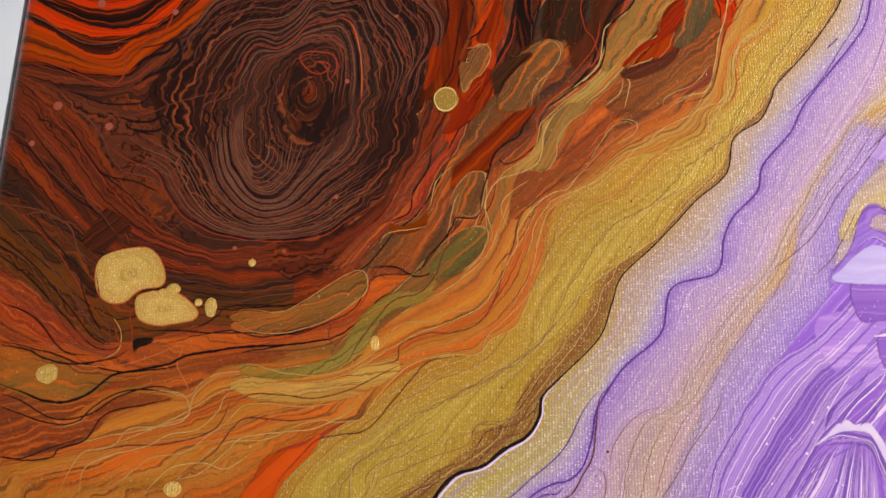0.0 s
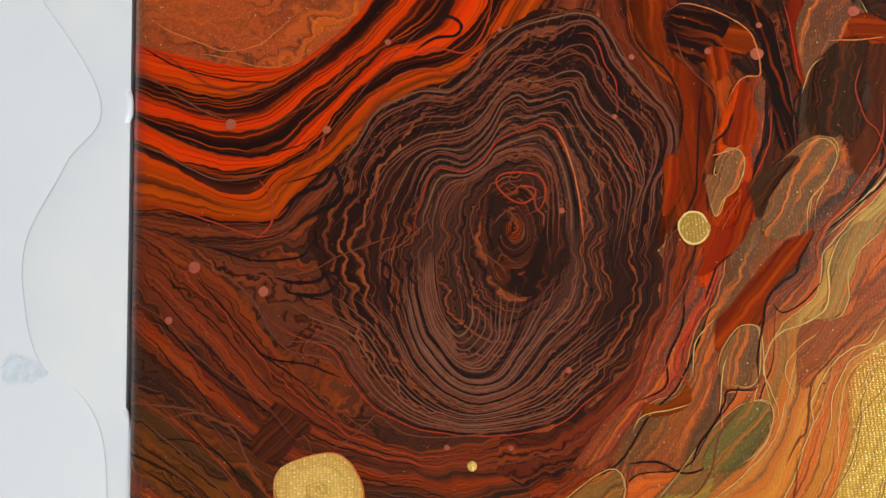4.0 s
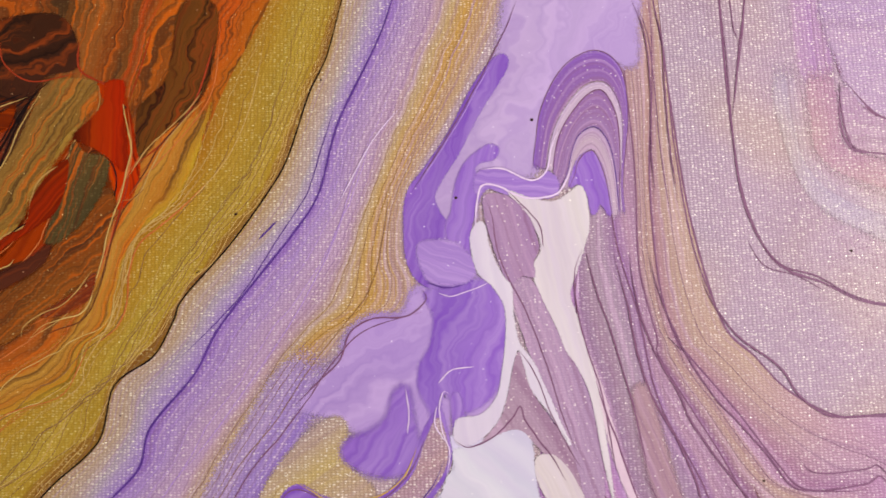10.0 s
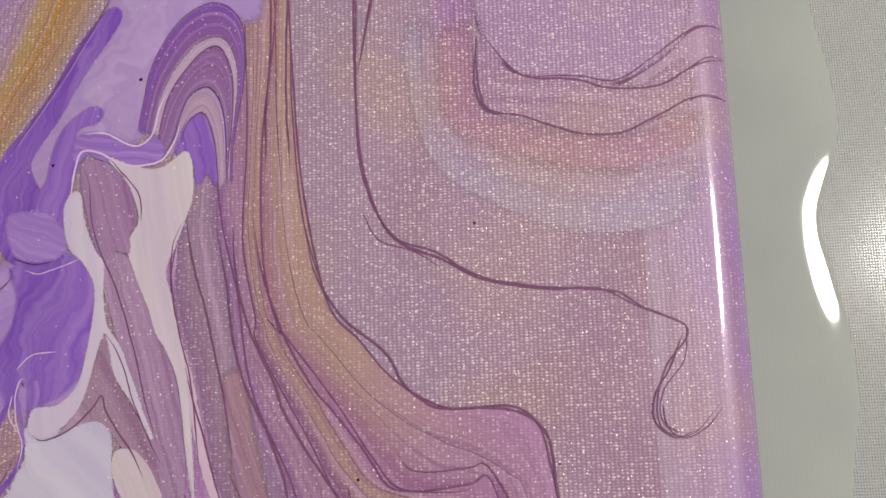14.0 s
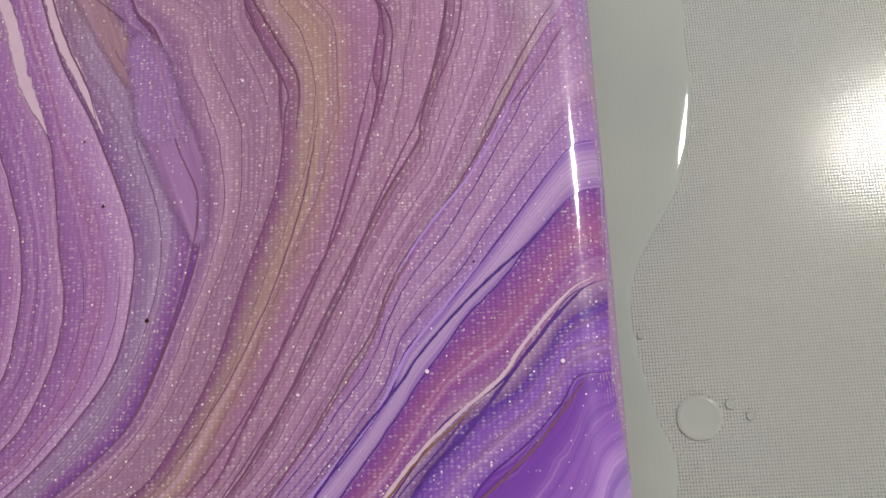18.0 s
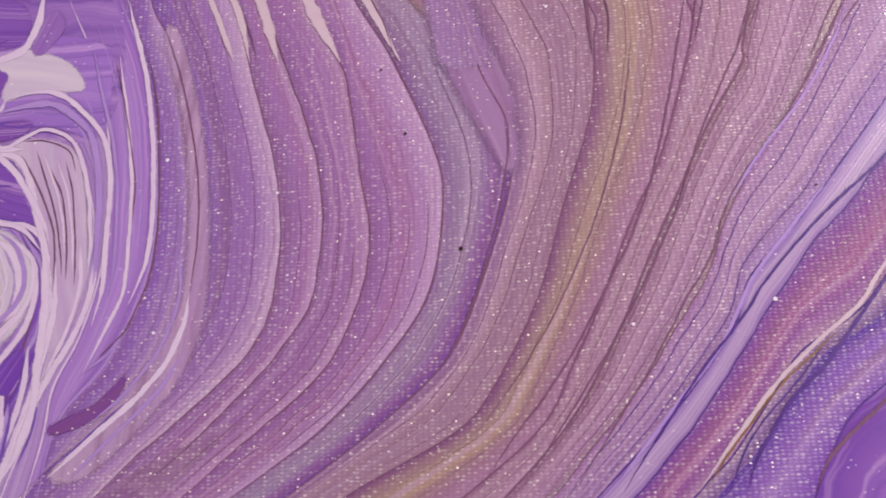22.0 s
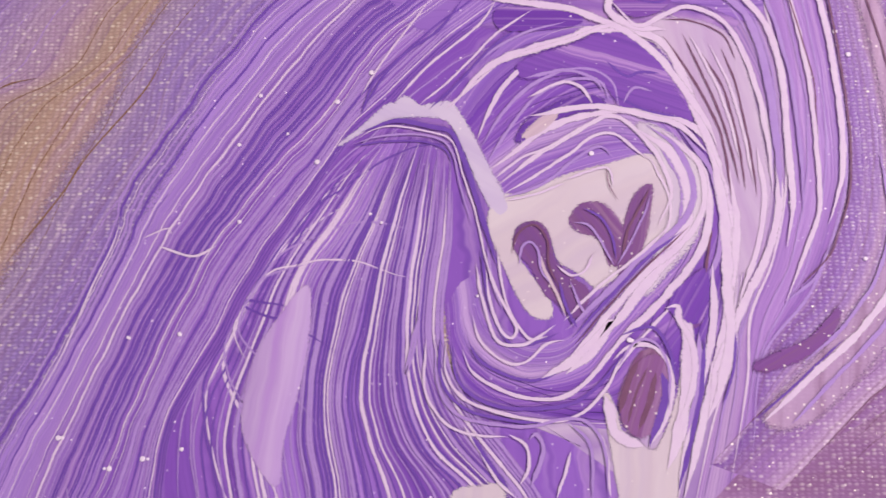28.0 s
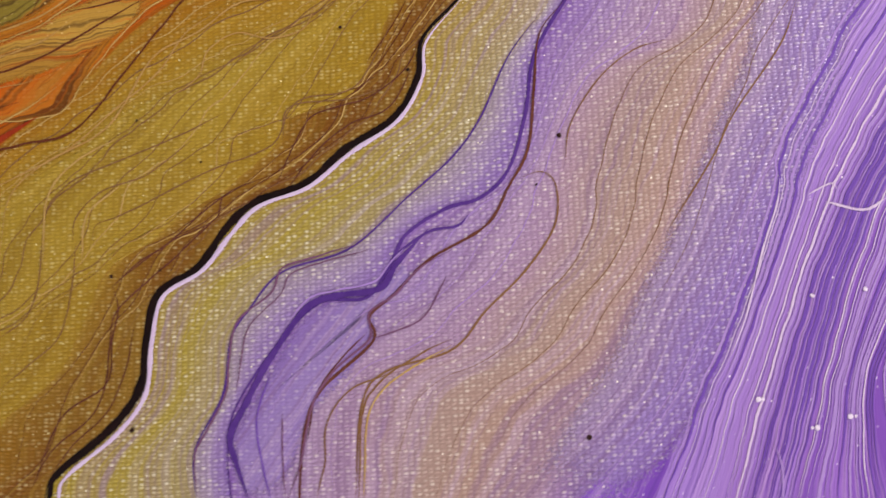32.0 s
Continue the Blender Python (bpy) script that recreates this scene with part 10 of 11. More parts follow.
blob([(-187.6, -35.9), (-177.6, -38.9), (-169.6, -40.4), (-162.1, -38), (-154.9, -33.4), (-141.2, -30.2), (-135.3, -27.8), (-126.1, -26.2), (-110.7, -24.9), (-113.6, -27.7), (-125.9, -28.5), (-130.2, -31.7), (-137.6, -35.5), (-148.6, -34.1), (-157.7, -36.4), (-163.4, -40.3), (-169.2, -43.4), (-178.6, -42.7), (-186.9, -39.7)], "ember", "733318 803b1b 692e16", 6, "rust_paint_stream", "rust-red paint stream", feather=1.2)
# tan-edged streams, red knots and dark cells up to the gold band
blob([(-27.2, 95.7), (-22.9, 98), (-18, 94.4), (-13.1, 93.5), (-9.4, 95.8), (-10.7, 91.4), (-15.6, 91), (-20.5, 92), (-25.4, 92.4)], "flame", "321407 702c11 60240f 301207", 9, "flame_paint_tongue", "orange-red paint tongue", feather=1.2, amount=0.4, lines=0.1)
blob([(7.4, 92.1), (10, 95.7), (10.2, 99.6), (13.8, 99.4), (13.5, 92.9), (14.5, 87.7), (14.7, 80.8), (11.9, 82.9), (8.4, 85.6), (4.9, 87.4), (3.7, 88.7)], "flame", "461409 9c2e16 933318 49190c", 9, "red_paint_knot", "bright red paint knot", feather=1.2, amount=0.4, lines=0.1)
blob([(2.3, 83.5), (2.8, 79.7), (1.4, 73.5), (-2.9, 70.1), (-6.5, 67.8), (-10.1, 65.6), (-13.7, 62.1), (-16.1, 59.8), (-14.9, 62.2), (-10.1, 67.4), (-5.8, 69.6), (-4.5, 75.1), (-2, 79.3)], "flame", "3f1409 8e2e14 7c2913 3e1409", 9, "red_paint_tongue", "red paint tongue", feather=0.9, amount=0.4, lines=0.1)
blob([(3.6, 86.6), (6, 84.5), (10.7, 82.9), (9.8, 76.7), (5.4, 69.6), (0.6, 66.2), (-1.2, 67.2), (1.4, 74.8), (2.8, 79.7)], "ember", "3e3420 4a3e26 302818", 9, "olive_paint_cell", "dark olive paint cell", feather=1.6)
blob([(-35.2, 85.9), (-30.3, 90.7), (-24.2, 91.9), (-25.4, 86.6), (-27.9, 80.3), (-27.4, 72.8), (-30.4, 68), (-32.8, 70.6), (-36.4, 70.2), (-37.1, 77.1)], "dark", "20130e 2a1912 1c110d", 8, "smoky_paint_cell", "smoky black paint cell with mica", feather=2.6, amount=0.4, lines=0.1)
blob([(-1.1, 51.8), (6.1, 56.2), (9.1, 59.4), (8.3, 54.8), (4.7, 52.1), (0.1, 51.1)], "ember", "6e2614 612111", 9, "rust_paint_cell", "dark red paint cell", feather=0.9)
blob([(-16.2, 58), (-10.2, 60.1), (-4.3, 62.8), (-0.6, 65.6), (-1.9, 62), (-9.1, 57.6), (-15, 56.3)], "dark", "3a1c18 4a241a", 9, "dark_paint_cell", "dark red-brown paint cell", feather=1.6, amount=0.4, lines=0.1)
blob([(-15.9, 76.4), (-9.7, 84.3), (-5.8, 93), (-2, 100.5), (7.7, 99.8), (6.3, 93.4), (1.3, 88.6), (-1.3, 83.1), (-5.6, 78.3), (-6.4, 71.5), (-10, 69.9), (-14.9, 65.2), (-20.9, 58.8), (-22, 63.8), (-19.5, 71)], "ember", "7c5a30 8a683a 6e5030", 7, "tan_paint_stream", "tan paint stream", feather=1.2)
blob([(1.7, 66.1), (6.6, 70.1), (10.6, 76.7), (12.6, 72.8), (10.6, 66.8), (9.1, 59.6), (3.7, 56.3), (-1.1, 52.4), (-7, 47.3), (-10.5, 46.3), (-21.1, 46.8), (-16.3, 53.8), (-9.1, 56.4), (-3.2, 59.7)], "ember", "7b431e 703b1b 834e26", 7, "ochre_paint_stream", "ochre-orange paint stream", feather=2)
trace("gold", 0.45, [(-38.8, 47.7), (-34, 50.8), (-28.1, 55.4), (-24.5, 58.8), (-23, 61.4), (-22.2, 66.3), (-21.7, 69.9), (-20.5, 73.3), (-15.6, 77.1), (-11.9, 81.9), (-9.9, 85.5), (-8.1, 90.5), (-5.5, 95.5), (-2.9, 100.6)], 9)
trace("black", 0.8, [(-37.4, 47.7), (-32.2, 52), (-26.5, 55.9), (-23, 59.6), (-21.6, 63.8), (-21, 68.7), (-20, 73.1), (-16.6, 76.6), (-12.9, 80.4), (-10.3, 86.6), (-7.8, 92.8), (-5, 98.1), (-2.4, 100.5)], 9)
trace("cream", 0.5, [(-28.1, 47.2), (-21, 54), (-16.1, 59.8), (-13.7, 64.5), (-10, 68), (-6.4, 69.6), (-5.2, 71.4), (-4.5, 76.4), (-2.6, 80), (2.3, 83.5), (3.7, 87.2), (7.4, 92.1), (8.8, 95.8), (8.4, 99.7)], 9)
trace("black", 0.5, [(-17.1, 60.8), (-13.5, 62.9), (-8.6, 68.5), (-5.1, 70.9), (-4.1, 75.1), (-2.1, 79)], 9)
trace("gold", 0.45, [(12.6, 99.4), (13.6, 95.5), (15.1, 89), (15.8, 85.1), (14.9, 80.1), (14, 75.2), (12.7, 71.6), (11.3, 66.8), (10.5, 61.9), (9.2, 57.2), (8.3, 53.7), (6.4, 51.4), (2.4, 50.4), (-1.2, 49.2), (-4.2, 46)], 9)
trace("cream", 0.4, [(15.2, 78.9), (19.1, 84.9), (24.1, 89.6), (27.8, 93.2), (30.4, 96.9)], 9)
trace("cream", 0.4, [(13.8, 74), (17.6, 75.2), (20.3, 81.1), (22.9, 85.9), (26.7, 90.7), (31.5, 95.5)], 9)
trace("rust", 0.5, [(15.6, 75.1), (18.8, 79.9), (21.4, 84.8), (25.9, 90.2), (30.3, 95)], 9)
trace("cream", 0.5, [(9.1, 45.3), (12.9, 48.7), (14.7, 53.3), (15, 59.3), (16.5, 65.2), (20.8, 68.6), (25.7, 72.6), (28.2, 75.6), (31.8, 80.3)], 9)
trace("orange", 0.5, [(10.2, 45.3), (14, 48.4), (15.9, 53.2), (16.2, 59.2), (17.8, 64.6), (22.3, 68.6), (27.2, 72.6), (31.6, 77.2)], 9)
trace("cream", 0.4, [(-5.3, 47), (-4.9, 49.3), (-1.1, 51.8), (3.6, 53.9), (8.8, 60.2)], 9)
trace("gold", 0.4, [(-15, 59.7), (-10.2, 61.3), (-8.4, 62), (-7.6, 63.2)], 9)
trace("black", 0.6, [(-16.2, 58.6), (-10.2, 60.4), (-7.2, 61.7)], 9)
trace("red", 0.5, [(-41.4, 103.3), (-40.7, 98), (-40.4, 90.1), (-40, 83.7), (-38.9, 81.7)], 9)
trace("black", 0.7, [(-42.8, 103.4), (-42, 95.4), (-41.3, 87.6), (-40.1, 80.9), (-42, 77.4), (-43.7, 68.7)], 9)
trace("orange", 0.5, [(-32.8, 92.2), (-25.4, 91.7), (-15.6, 92.3), (-9.4, 94.5)], 9)
trace("red", 0.4, [(-25.4, 86.6), (-27.9, 80.3), (-26.8, 72.7), (-24.4, 68.9), (-23.2, 62.6)], 9)
trace("gold", 0.4, [(-16.4, 46.6), (-15.1, 51.3), (-14.5, 54.9), (-16.2, 56.8)], 9)
trace("gold", 0.35, [(-22.2, 46.9), (-17.5, 51.4), (-16.2, 56.2)], 9)
trace("rust", 0.4, [(-2.4, 45.9), (1.1, 48.1), (7, 50.2), (10.1, 55.9), (12.3, 65.5), (14.9, 72.7), (19.9, 77.3)], 9)
# smears and specks on the white board
SMEAR = [plain(k + "_smear_paint", c, 0.4, d, 300.0, 0.8, dust=True) for k, c, d in (("blue", "c0d0e4", "c8d4e6"), ("lilac", "c6c4e0", "cccce4"))]
CRUST = plain("white_crust_paint", "e4eaf0", 0.3, "c8dce8", 400.0)
SPECK = mixed("flame", "5a5048 6a625a", soft=True)
BMM = (BOARD - TABLE) * 1000


def board_mark(points, material, name, label, feather):
    pts = [(x + 400.0, y) for x, y in points]
    fill(name, spline(pts, 0.4, True), material, 0, label, white_ob, feather, BMM + 0.03)


for q, k, f, label in (([(-247, 36), (-243, 37), (-240, 30), (-241, 22), (-244, 24)], 0, 5.0, "pale blue paint smear"), ([(-249, 8), (-244, 14), (-241, 4), (-242, -12), (-247, -16), (-251, -6)], 0, 6.0, "pale blue paint smear"),
                       ([(-243, 10), (-238, 6), (-239, -16), (-243, -31), (-247, -33), (-246, -18)], 1, 5.0, "pale lilac paint smear"), ([(-252, -8), (-250, -16), (-253, -28), (-256, -22)], 0, 4.0, "pale blue paint smear"),
                       ([(-229, 31), (-224, 31), (-220, 28), (-225, 25), (-230, 27)], 0, 4.0, "pale blue paint smear")):
    board_mark(q, SMEAR[k], "smear", label, f)
for q in ([(-247, 38), (-244.5, 39), (-242.5, 37), (-242.8, 34.5), (-245, 35), (-246.6, 33.8)], [(-296, 24), (-292.5, 23.5), (-291.5, 20), (-293, 17.5), (-296, 18)], [(-287, 31), (-286, 31.4), (-285.6, 30), (-286.6, 29.4)], [(-245.2, 31), (-244, 31), (-243.8, 29), (-245, 28.6)]):
    board_mark(q, CRUST, "paint_crust", "white dried paint crust", 0.5)
for x0, y0, r in ((-248.0, -28.1, 0.5), (-244.9, -10.6, 0.35), (-258.3, -12.4, 0.4), (-242.1, -34.8, 0.3), (-283.4, 30.0, 0.35), (-288.7, 30.7, 0.3), (-293.8, 26.3, 0.4)):
    board_mark([(x0 + r * math.cos(k * 0.785), y0 + r * math.sin(k * 0.785) * 0.8) for k in range(8)], SPECK, "speck", "tiny grey speck", 0.3)
ra = spline([(-77.6, 108.8), (-77.1, 97.9), (-72.3, 88.3), (-66.6, 81.5), (-65.4, 72.4), (-68.2, 64.9), (-71.8, 56.3)])
rb = spline([(-73.8, 108.6), (-71.9, 97.6), (-67.1, 90.7), (-61.3, 83.8), (-59.7, 76), (-61.4, 68.1), (-65.7, 59.8)])
rc = spline([(-50.6, 107.2), (-46.1, 96.2), (-45.4, 86.9), (-48.2, 78), (-50.4, 69.2), (-53.2, 59.3), (-54.1, 52.5)])
rd = spline([(-45.6, 106.9), (-41.4, 93.3), (-40.5, 82.8), (-44.5, 75.2), (-47.5, 67.8), (-49.6, 59.1), (-53.1, 52.1)])
re_ = spline([(-30.9, 106), (-32.6, 92.8), (-37.6, 83.9), (-41, 77.6), (-42.6, 70.1)])
band("rust_paint_ribbon", ra, rb, mixed("dark", "8a3c1c 5a2616 924420 4a2216 7a3a1c"), 3, "rust-orange paint ribbon")
band("black_paint_ribbon", rc, rd, mixed("dark", "140d0d 4a2016 120c0c 3a1c14 160e0e"), 3, "black paint ribbon")
band("rust_paint_ribbon", rd, re_, mixed("dark", "7a3219 6a2c18 4a2416"), 3, "rust-orange paint ribbon")
blob([(-40.9, 78.3), (-34.5, 86.1), (-26.6, 87.2), (-25.2, 76.9), (-31.9, 69.8), (-40, 68.4), (-42.3, 71.1)], "dark", "2c201c 3a2820 30221c", 4, "black_paint_cell", "smoky black paint cell", amount=0.4, lines=0.1)
for q, w, c in (([(14.7, 94.7), (15.9, 83.5), (13.5, 75.1), (12.4, 68), (10.1, 59.9), (6.7, 54.2), (-2.6, 50), (-6, 47.8)], 0.44, "orange"), ([(34, 110), (32.6, 97.4), (27.8, 89), (18.2, 78.5), (14.7, 73.9)], 0.39, "orange"), ([(43.6, 109.4), (40.8, 94.4), (35.9, 82.4), (27.6, 73.2), (18.2, 67.7), (15.9, 59.6), (12.4, 49.3), (7.9, 41.5), (6.8, 37), (-2.2, 30.7)], 0.39, "gold"), 
                ([(3.8, 109.4), (4.4, 102.9), (11.1, 98.7), (13.5, 94.8)], 0.70, "red"), ([(-13.4, 110.5), (-12, 105.2), (-5.9, 101), (3.8, 102.3)], 0.49, "red"), ([(-3.4, 100.9), (-8.1, 93.6), (-12.7, 85.1), (-19.7, 76.9), (-23, 67.4), (-26.2, 59.3), (-35.2, 49.1)], 1.0, "black"), ([(-33, 106.5), (-25.5, 104.8), (-21.6, 98.2), (-15.4, 94.6), (-8.2, 96.1), (-5.9, 101)], 0.5, "black"),
                ([(14.7, 94.7), (17.1, 102.1), (19.5, 110.9)], 0.49, "red"), ([(15.9, 81.1), (23, 86.8), (29, 95.1), (32.8, 107.5)], 0.63, "red"),
                ([(-42.1, 13.2), (-36.3, 17.5), (-21.4, 19.7), (-12.1, 27.8), (-7.4, 32.2), (3, 35.2), (6.6, 40.8), (9.1, 46.5), (12.2, 51.1)], 0.28, "orange"), 
                ([(-69.6, 35), (-61.6, 48.9), (-56.9, 55.9), (-54.6, 61.9), (-54.7, 66.9)], 0.63, "red"), 
                ([(-51.6, 60.2), (-47.7, 62.8), (-41.5, 67.8), (-36.7, 69.2), (-34.2, 65.9), (-35.8, 60.4), (-40.3, 56.3), (-42.2, 50.3), (-44.5, 44.3)], 0.22, "gold")):
    thread(spline(q, 0.4), w, c, 5)


def ring_of(x, y, rx, ry=None, turn=0.0, wobble=0.06):
    """An uneven round outline."""
    rng = random.Random(int(x * 13 + y * 7))
    ry = ry or rx
    out = []
    for k in range(14):
        a = 2 * math.pi * k / 14
        r = 1 + wobble * rng.uniform(-1, 1)
        px, py = rx * r * math.cos(a), ry * r * math.sin(a)
        out.append((x + px * math.cos(turn) - py * math.sin(turn), y + px * math.sin(turn) + py * math.cos(turn)))
    return out


GILT = mixed("gold", "cca860 d8b870 d0b068", weave=0.5, lines=0.1)
GILT_RIM = plain("gilt_rim_paint", "c8a864", 0.35, "dcc48c", 800.0)
for q in ([(-163.5, 2.2), (-156.9, 4.5), (-150.9, 4.4), (-147, 1.1), (-145.1, -3.6), (-146, -6.6), (-151.8, -7.7), (-156, -11.2), (-160.7, -11.2), (-164.2, -7.3), (-165.3, -2)], [(-152.7, -10.1), (-149, -8.1), (-144.3, -8.1), (-139.9, -9.4), (-135, -13.6), (-135.9, -16.2), (-141, -17.3), (-146.4, -17.8), (-151.6, -15.6)]):
    pool("gold_cell", spline(q, 0.5, True, 0.25, 4), GILT, 5, "pale gold paint cell with a crackled skin", 0.1)
    vein("gold_cell_rim", spline(q, 0.5, True, 0.25, 4), 0.55, THREAD_PAINT["orange"], 7)
for q in ([(-163.6, -1), (-158.8, 1.5), (-154.4, -1), (-152.2, 0.9), (-148.1, -0.8)], [(-153.7, 4), (-153.5, -0), (-155.5, -3.7), (-155.3, -8.5)], [(-150, -9.2), (-148.1, -12.6), (-143.4, -12.5), (-140.7, -15.2)], [(-143.7, -8.8), (-143.4, -12.5), (-145.4, -16.1)], [(-162.8, -5.1), (-158, -5), (-156, -7.6)]):
    thread(spline(q, 0.4), 0.16, "mud", 7)
for (q, rx, ry) in (([(-142.4, -7.5)], 2.0, 1.6), ([(-131.4, -12.7)], 1.7, 2.8), ([(-135, -11.3)], 1.1, 1.1), ([(-145.2, -8.5)], 1.6, 1.2), ([(-175, -31.5)], 3.0, 2.7), ([(-137.2, -61.6)], 2.4, 2.0), ([(-120.9, 0.2)], 1.1, 1.1), ([(-85.7, -22.6)], 1.3, 2.0)):
    pool("gold_cell", spline(ring_of(*q[0], rx, ry), 0.3, True), GILT, 6, "", 0.1)
c = [(-67.7, 50)][0]
pool("gold_cell", spline(ring_of(*c, 3.6, 3.9, 0, 0.03), 0.3, True), mixed("gold", "8a6c34 967a3c", weave=0.3), 9, "round pale gold paint cell with a ring", 0.1)
ring_q = spline(ring_of(*c, 3.1, 3.4, 0, 0.05), 0.3, True)
vein("gold_cell_ring", ring_q, 0.9, GILT_RIM, 11)
PINK = plain("salmon_cell_paint", "8a4236", 0.35, "a8604a", 900.0)
for q, r in (([(-174.4, 84)], 1.4), ([(-183.4, 49.3)], 1.4), ([(-167, 42.4)], 1.2), ([(-96.9, 56.3)], 0.7), ([(-48.9, 90.4)], 1.5), ([(-60, 92.1)], 0.8), ([(-25.8, 98.9)], 1.3), ([(-151, 80.6)], 1.0), ([(-189.5, 37.1)], 0.9), ([(-108.2, 102.3)], 0.6), ([(-77.7, 92.3)], 0.7), ([(-83, 77.9)], 0.6), ([(-47.6, 97.5)], 0.7), ([(-135.3, 101.6)], 0.8), ([(-173.9, -24)], 0.8), ([(-98.3, 19.8)], 0.7), ([(-126.2, 4.5)], 0.6), ([(-112.2, 3.6)], 0.6)):
    pool("salmon_cell", spline(ring_of(*q[0], r), 0.25, True), PINK, 6, "", 0.05)
MILK = plain("milk_cell_paint", "dcc8e4", 0.35, "e8daea", 900.0)
MILKY = ([(45.5, -67.7), (63.6, -73.1), (32.3, -39), (32.5, -57.5), (16, -48.5), (59.6, -49.9), (3.8, -72.6), (18.4, -42), (28.1, -42.9), (22, -47.1)], [(10.1, -72.3), (16.5, -58.4), (6.6, -86.8), (2.2, -87.9), (11.1, -85.7), (-3.5, -84.4), (61.4, -64.7), (52.9, -82.7), (25.8, -50.8), (33.9, -58.6)], [(102.8, -29.3), (91.7, -63.3), (90.6, -34), (87.3, -40.1), (108.8, -43.6), (92, -37.1), (83.3, -56.3), (87.1, -62.9), (63.3, -73), (61.7, -25.7)], [(139.7, -45.8), (157.3, -66), (194.7, -63.3), (170.1, -83.7), (148.8, -16.9), (175.7, -63.7)], [(4, -72.7), (-3, -84.4), (2.8, -87.9), (7.2, -86.8), (10, -72.2)])
for group in MILKY:
    for k, (x, y) in enumerate(group):
        pool("milk_cell", spline(ring_of(x, y, 0.19 + 0.06 * (k % 3)), 0.12, True), MILK, 7, "", 0.04)
SOOT = plain("soot_speck_paint", "2a1a18", 0.4, "4a2a24", 900.0)
for group in ([(30.3, 58.9), (55.1, 97.9), (37.7, 70.3), (15.3, 31.1), (-15.5, 18), (97.8, 87), (104, 58.5), (82, 71.5)], [(170.2, 16.6), (137, 14.9), (103.8, 58.7), (97.9, 87.1), (157.6, 57.4), (82, 71.6)], [(-78.5, -45), (-51.5, -34.3), (-24.3, -50.9), (-75.1, -65), (-42.9, -40.8), (-23.2, -87.9), (-69.9, -51.2), (-81.4, -65.4), (-78.3, -84.6), (-27.5, -57)], [(29.9, 58.7), (-43.8, 13.5), (14.2, 94.2), (-24.2, 21.5), (-16.5, 4.6)], [(124, -25.1), (127.5, -35.8), (135, -53.9), (183.1, -48.2)]):
    for k, (x, y) in enumerate(group):
        pool("soot_speck", spline(ring_of(x, y, 0.16 + 0.07 * (k % 3), None, 0, 0.2), 0.12, True), SOOT, 7, "", 0.03)

# contour lines of the gold and lavender bands
trace("mud", 0.28, [(-90.7, -60.4), (-90.1, -56), (-86.8, -52.5), (-81.6, -50.6), (-74.2, -48), (-66.7, -44.8)], 6)
trace("mud", 0.28, [(-86.6, -60.7), (-86.3, -57.7), (-83, -54.2), (-77.1, -52.4), (-71.2, -48.3)], 6)
trace("mud", 0.28, [(-83.9, -61.6), (-83.7, -58.7), (-80, -57.4), (-74.1, -54.8), (-68.2, -52.2), (-60.8, -49.7), (-58.5, -45.4), (-56.3, -43.6), (-50.4, -42.9), (-47.4, -39.3), (-44.2, -32.6)], 6)
trace("mud", 0.28, [(-95.8, -72.5), (-92.2, -69.8), (-90.9, -65.6), (-90.7, -60.4)], 6)
trace("mud", 0.28, [(-95.5, -78.9), (-91.2, -75.6), (-87.7, -72.2), (-86.4, -65.8), (-86.2, -60.7)], 6)
trace("cream", 0.35, [(-99.7, -53.5), (-92.2, -50.6), (-87, -47.9), (-81.8, -43.6), (-75.8, -38.6), (-72, -33.4), (-67.5, -30.6)], 6)
trace("cream", 0.3, [(-75, -42.6), (-70.5, -39.8), (-69, -36), (-65.2, -34), (-60.7, -35.1), (-56.2, -33.9), (-54.6, -30.1)], 6)
trace("brown", 0.3, [(-60.1, -55), (-57.9, -50), (-55.6, -46.3), (-51.9, -45.1), (-47.5, -43.9), (-43, -40.4), (-41, -36)], 6)
trace("brown", 0.3, [(-59.4, -56.5), (-55, -50.9), (-50.5, -47.5), (-45.4, -45.6), (-41.9, -39.8)], 6)
trace("brown", 0.3, [(-81.2, -66.8), (-78.3, -64.1), (-74, -61.5), (-68.2, -56.7), (-64.5, -54.7)], 6)
trace("brown", 0.35, [(-81.5, -72.5), (-80.4, -69.7), (-76.8, -66.4), (-71.1, -61.6), (-66.7, -57.5)], 6)
trace("brown", 0.3, [(-90.6, -90.7), (-88.6, -86.8), (-83.7, -82.9), (-82, -79.5), (-81.4, -74.7), (-81.1, -70.4)], 6)
trace("brown", 0.25, [(-88.8, -90.1), (-85.8, -86.2), (-81.6, -82.3), (-79.2, -76.9), (-78.2, -71.3)], 6)
trace("rust", 0.25, [(-48.1, -39.3), (-45, -34.9), (-42.7, -31.1)], 6)
trace("rust", 0.25, [(-47.4, -40.9), (-44.4, -36.5), (-41.6, -32)], 6)
trace("violet", 1.3, [(-41, -61.7), (-42.8, -63.4), (-45.3, -66.1), (-47.5, -68.8), (-52.5, -69.5), (-56, -70.4), (-58.9, -73.7), (-61.7, -77.7), (-63.9, -81.7), (-66, -85.7), (-65.6, -88.4), (-63.9, -93.4)], 6)
trace("lilac", 0.4, [(-44.2, -64), (-46.2, -66), (-48.3, -68), (-53.2, -68.9), (-56.3, -69.7), (-59.2, -73)], 6)
trace("plum", 0.4, [(-49.5, -63), (-55.2, -64.4), (-59.5, -65.6), (-61, -68.7), (-65.2, -72), (-66.3, -76.8), (-66.7, -80.9), (-68.8, -84.9), (-70.5, -88.2), (-70.1, -93.2)], 6)
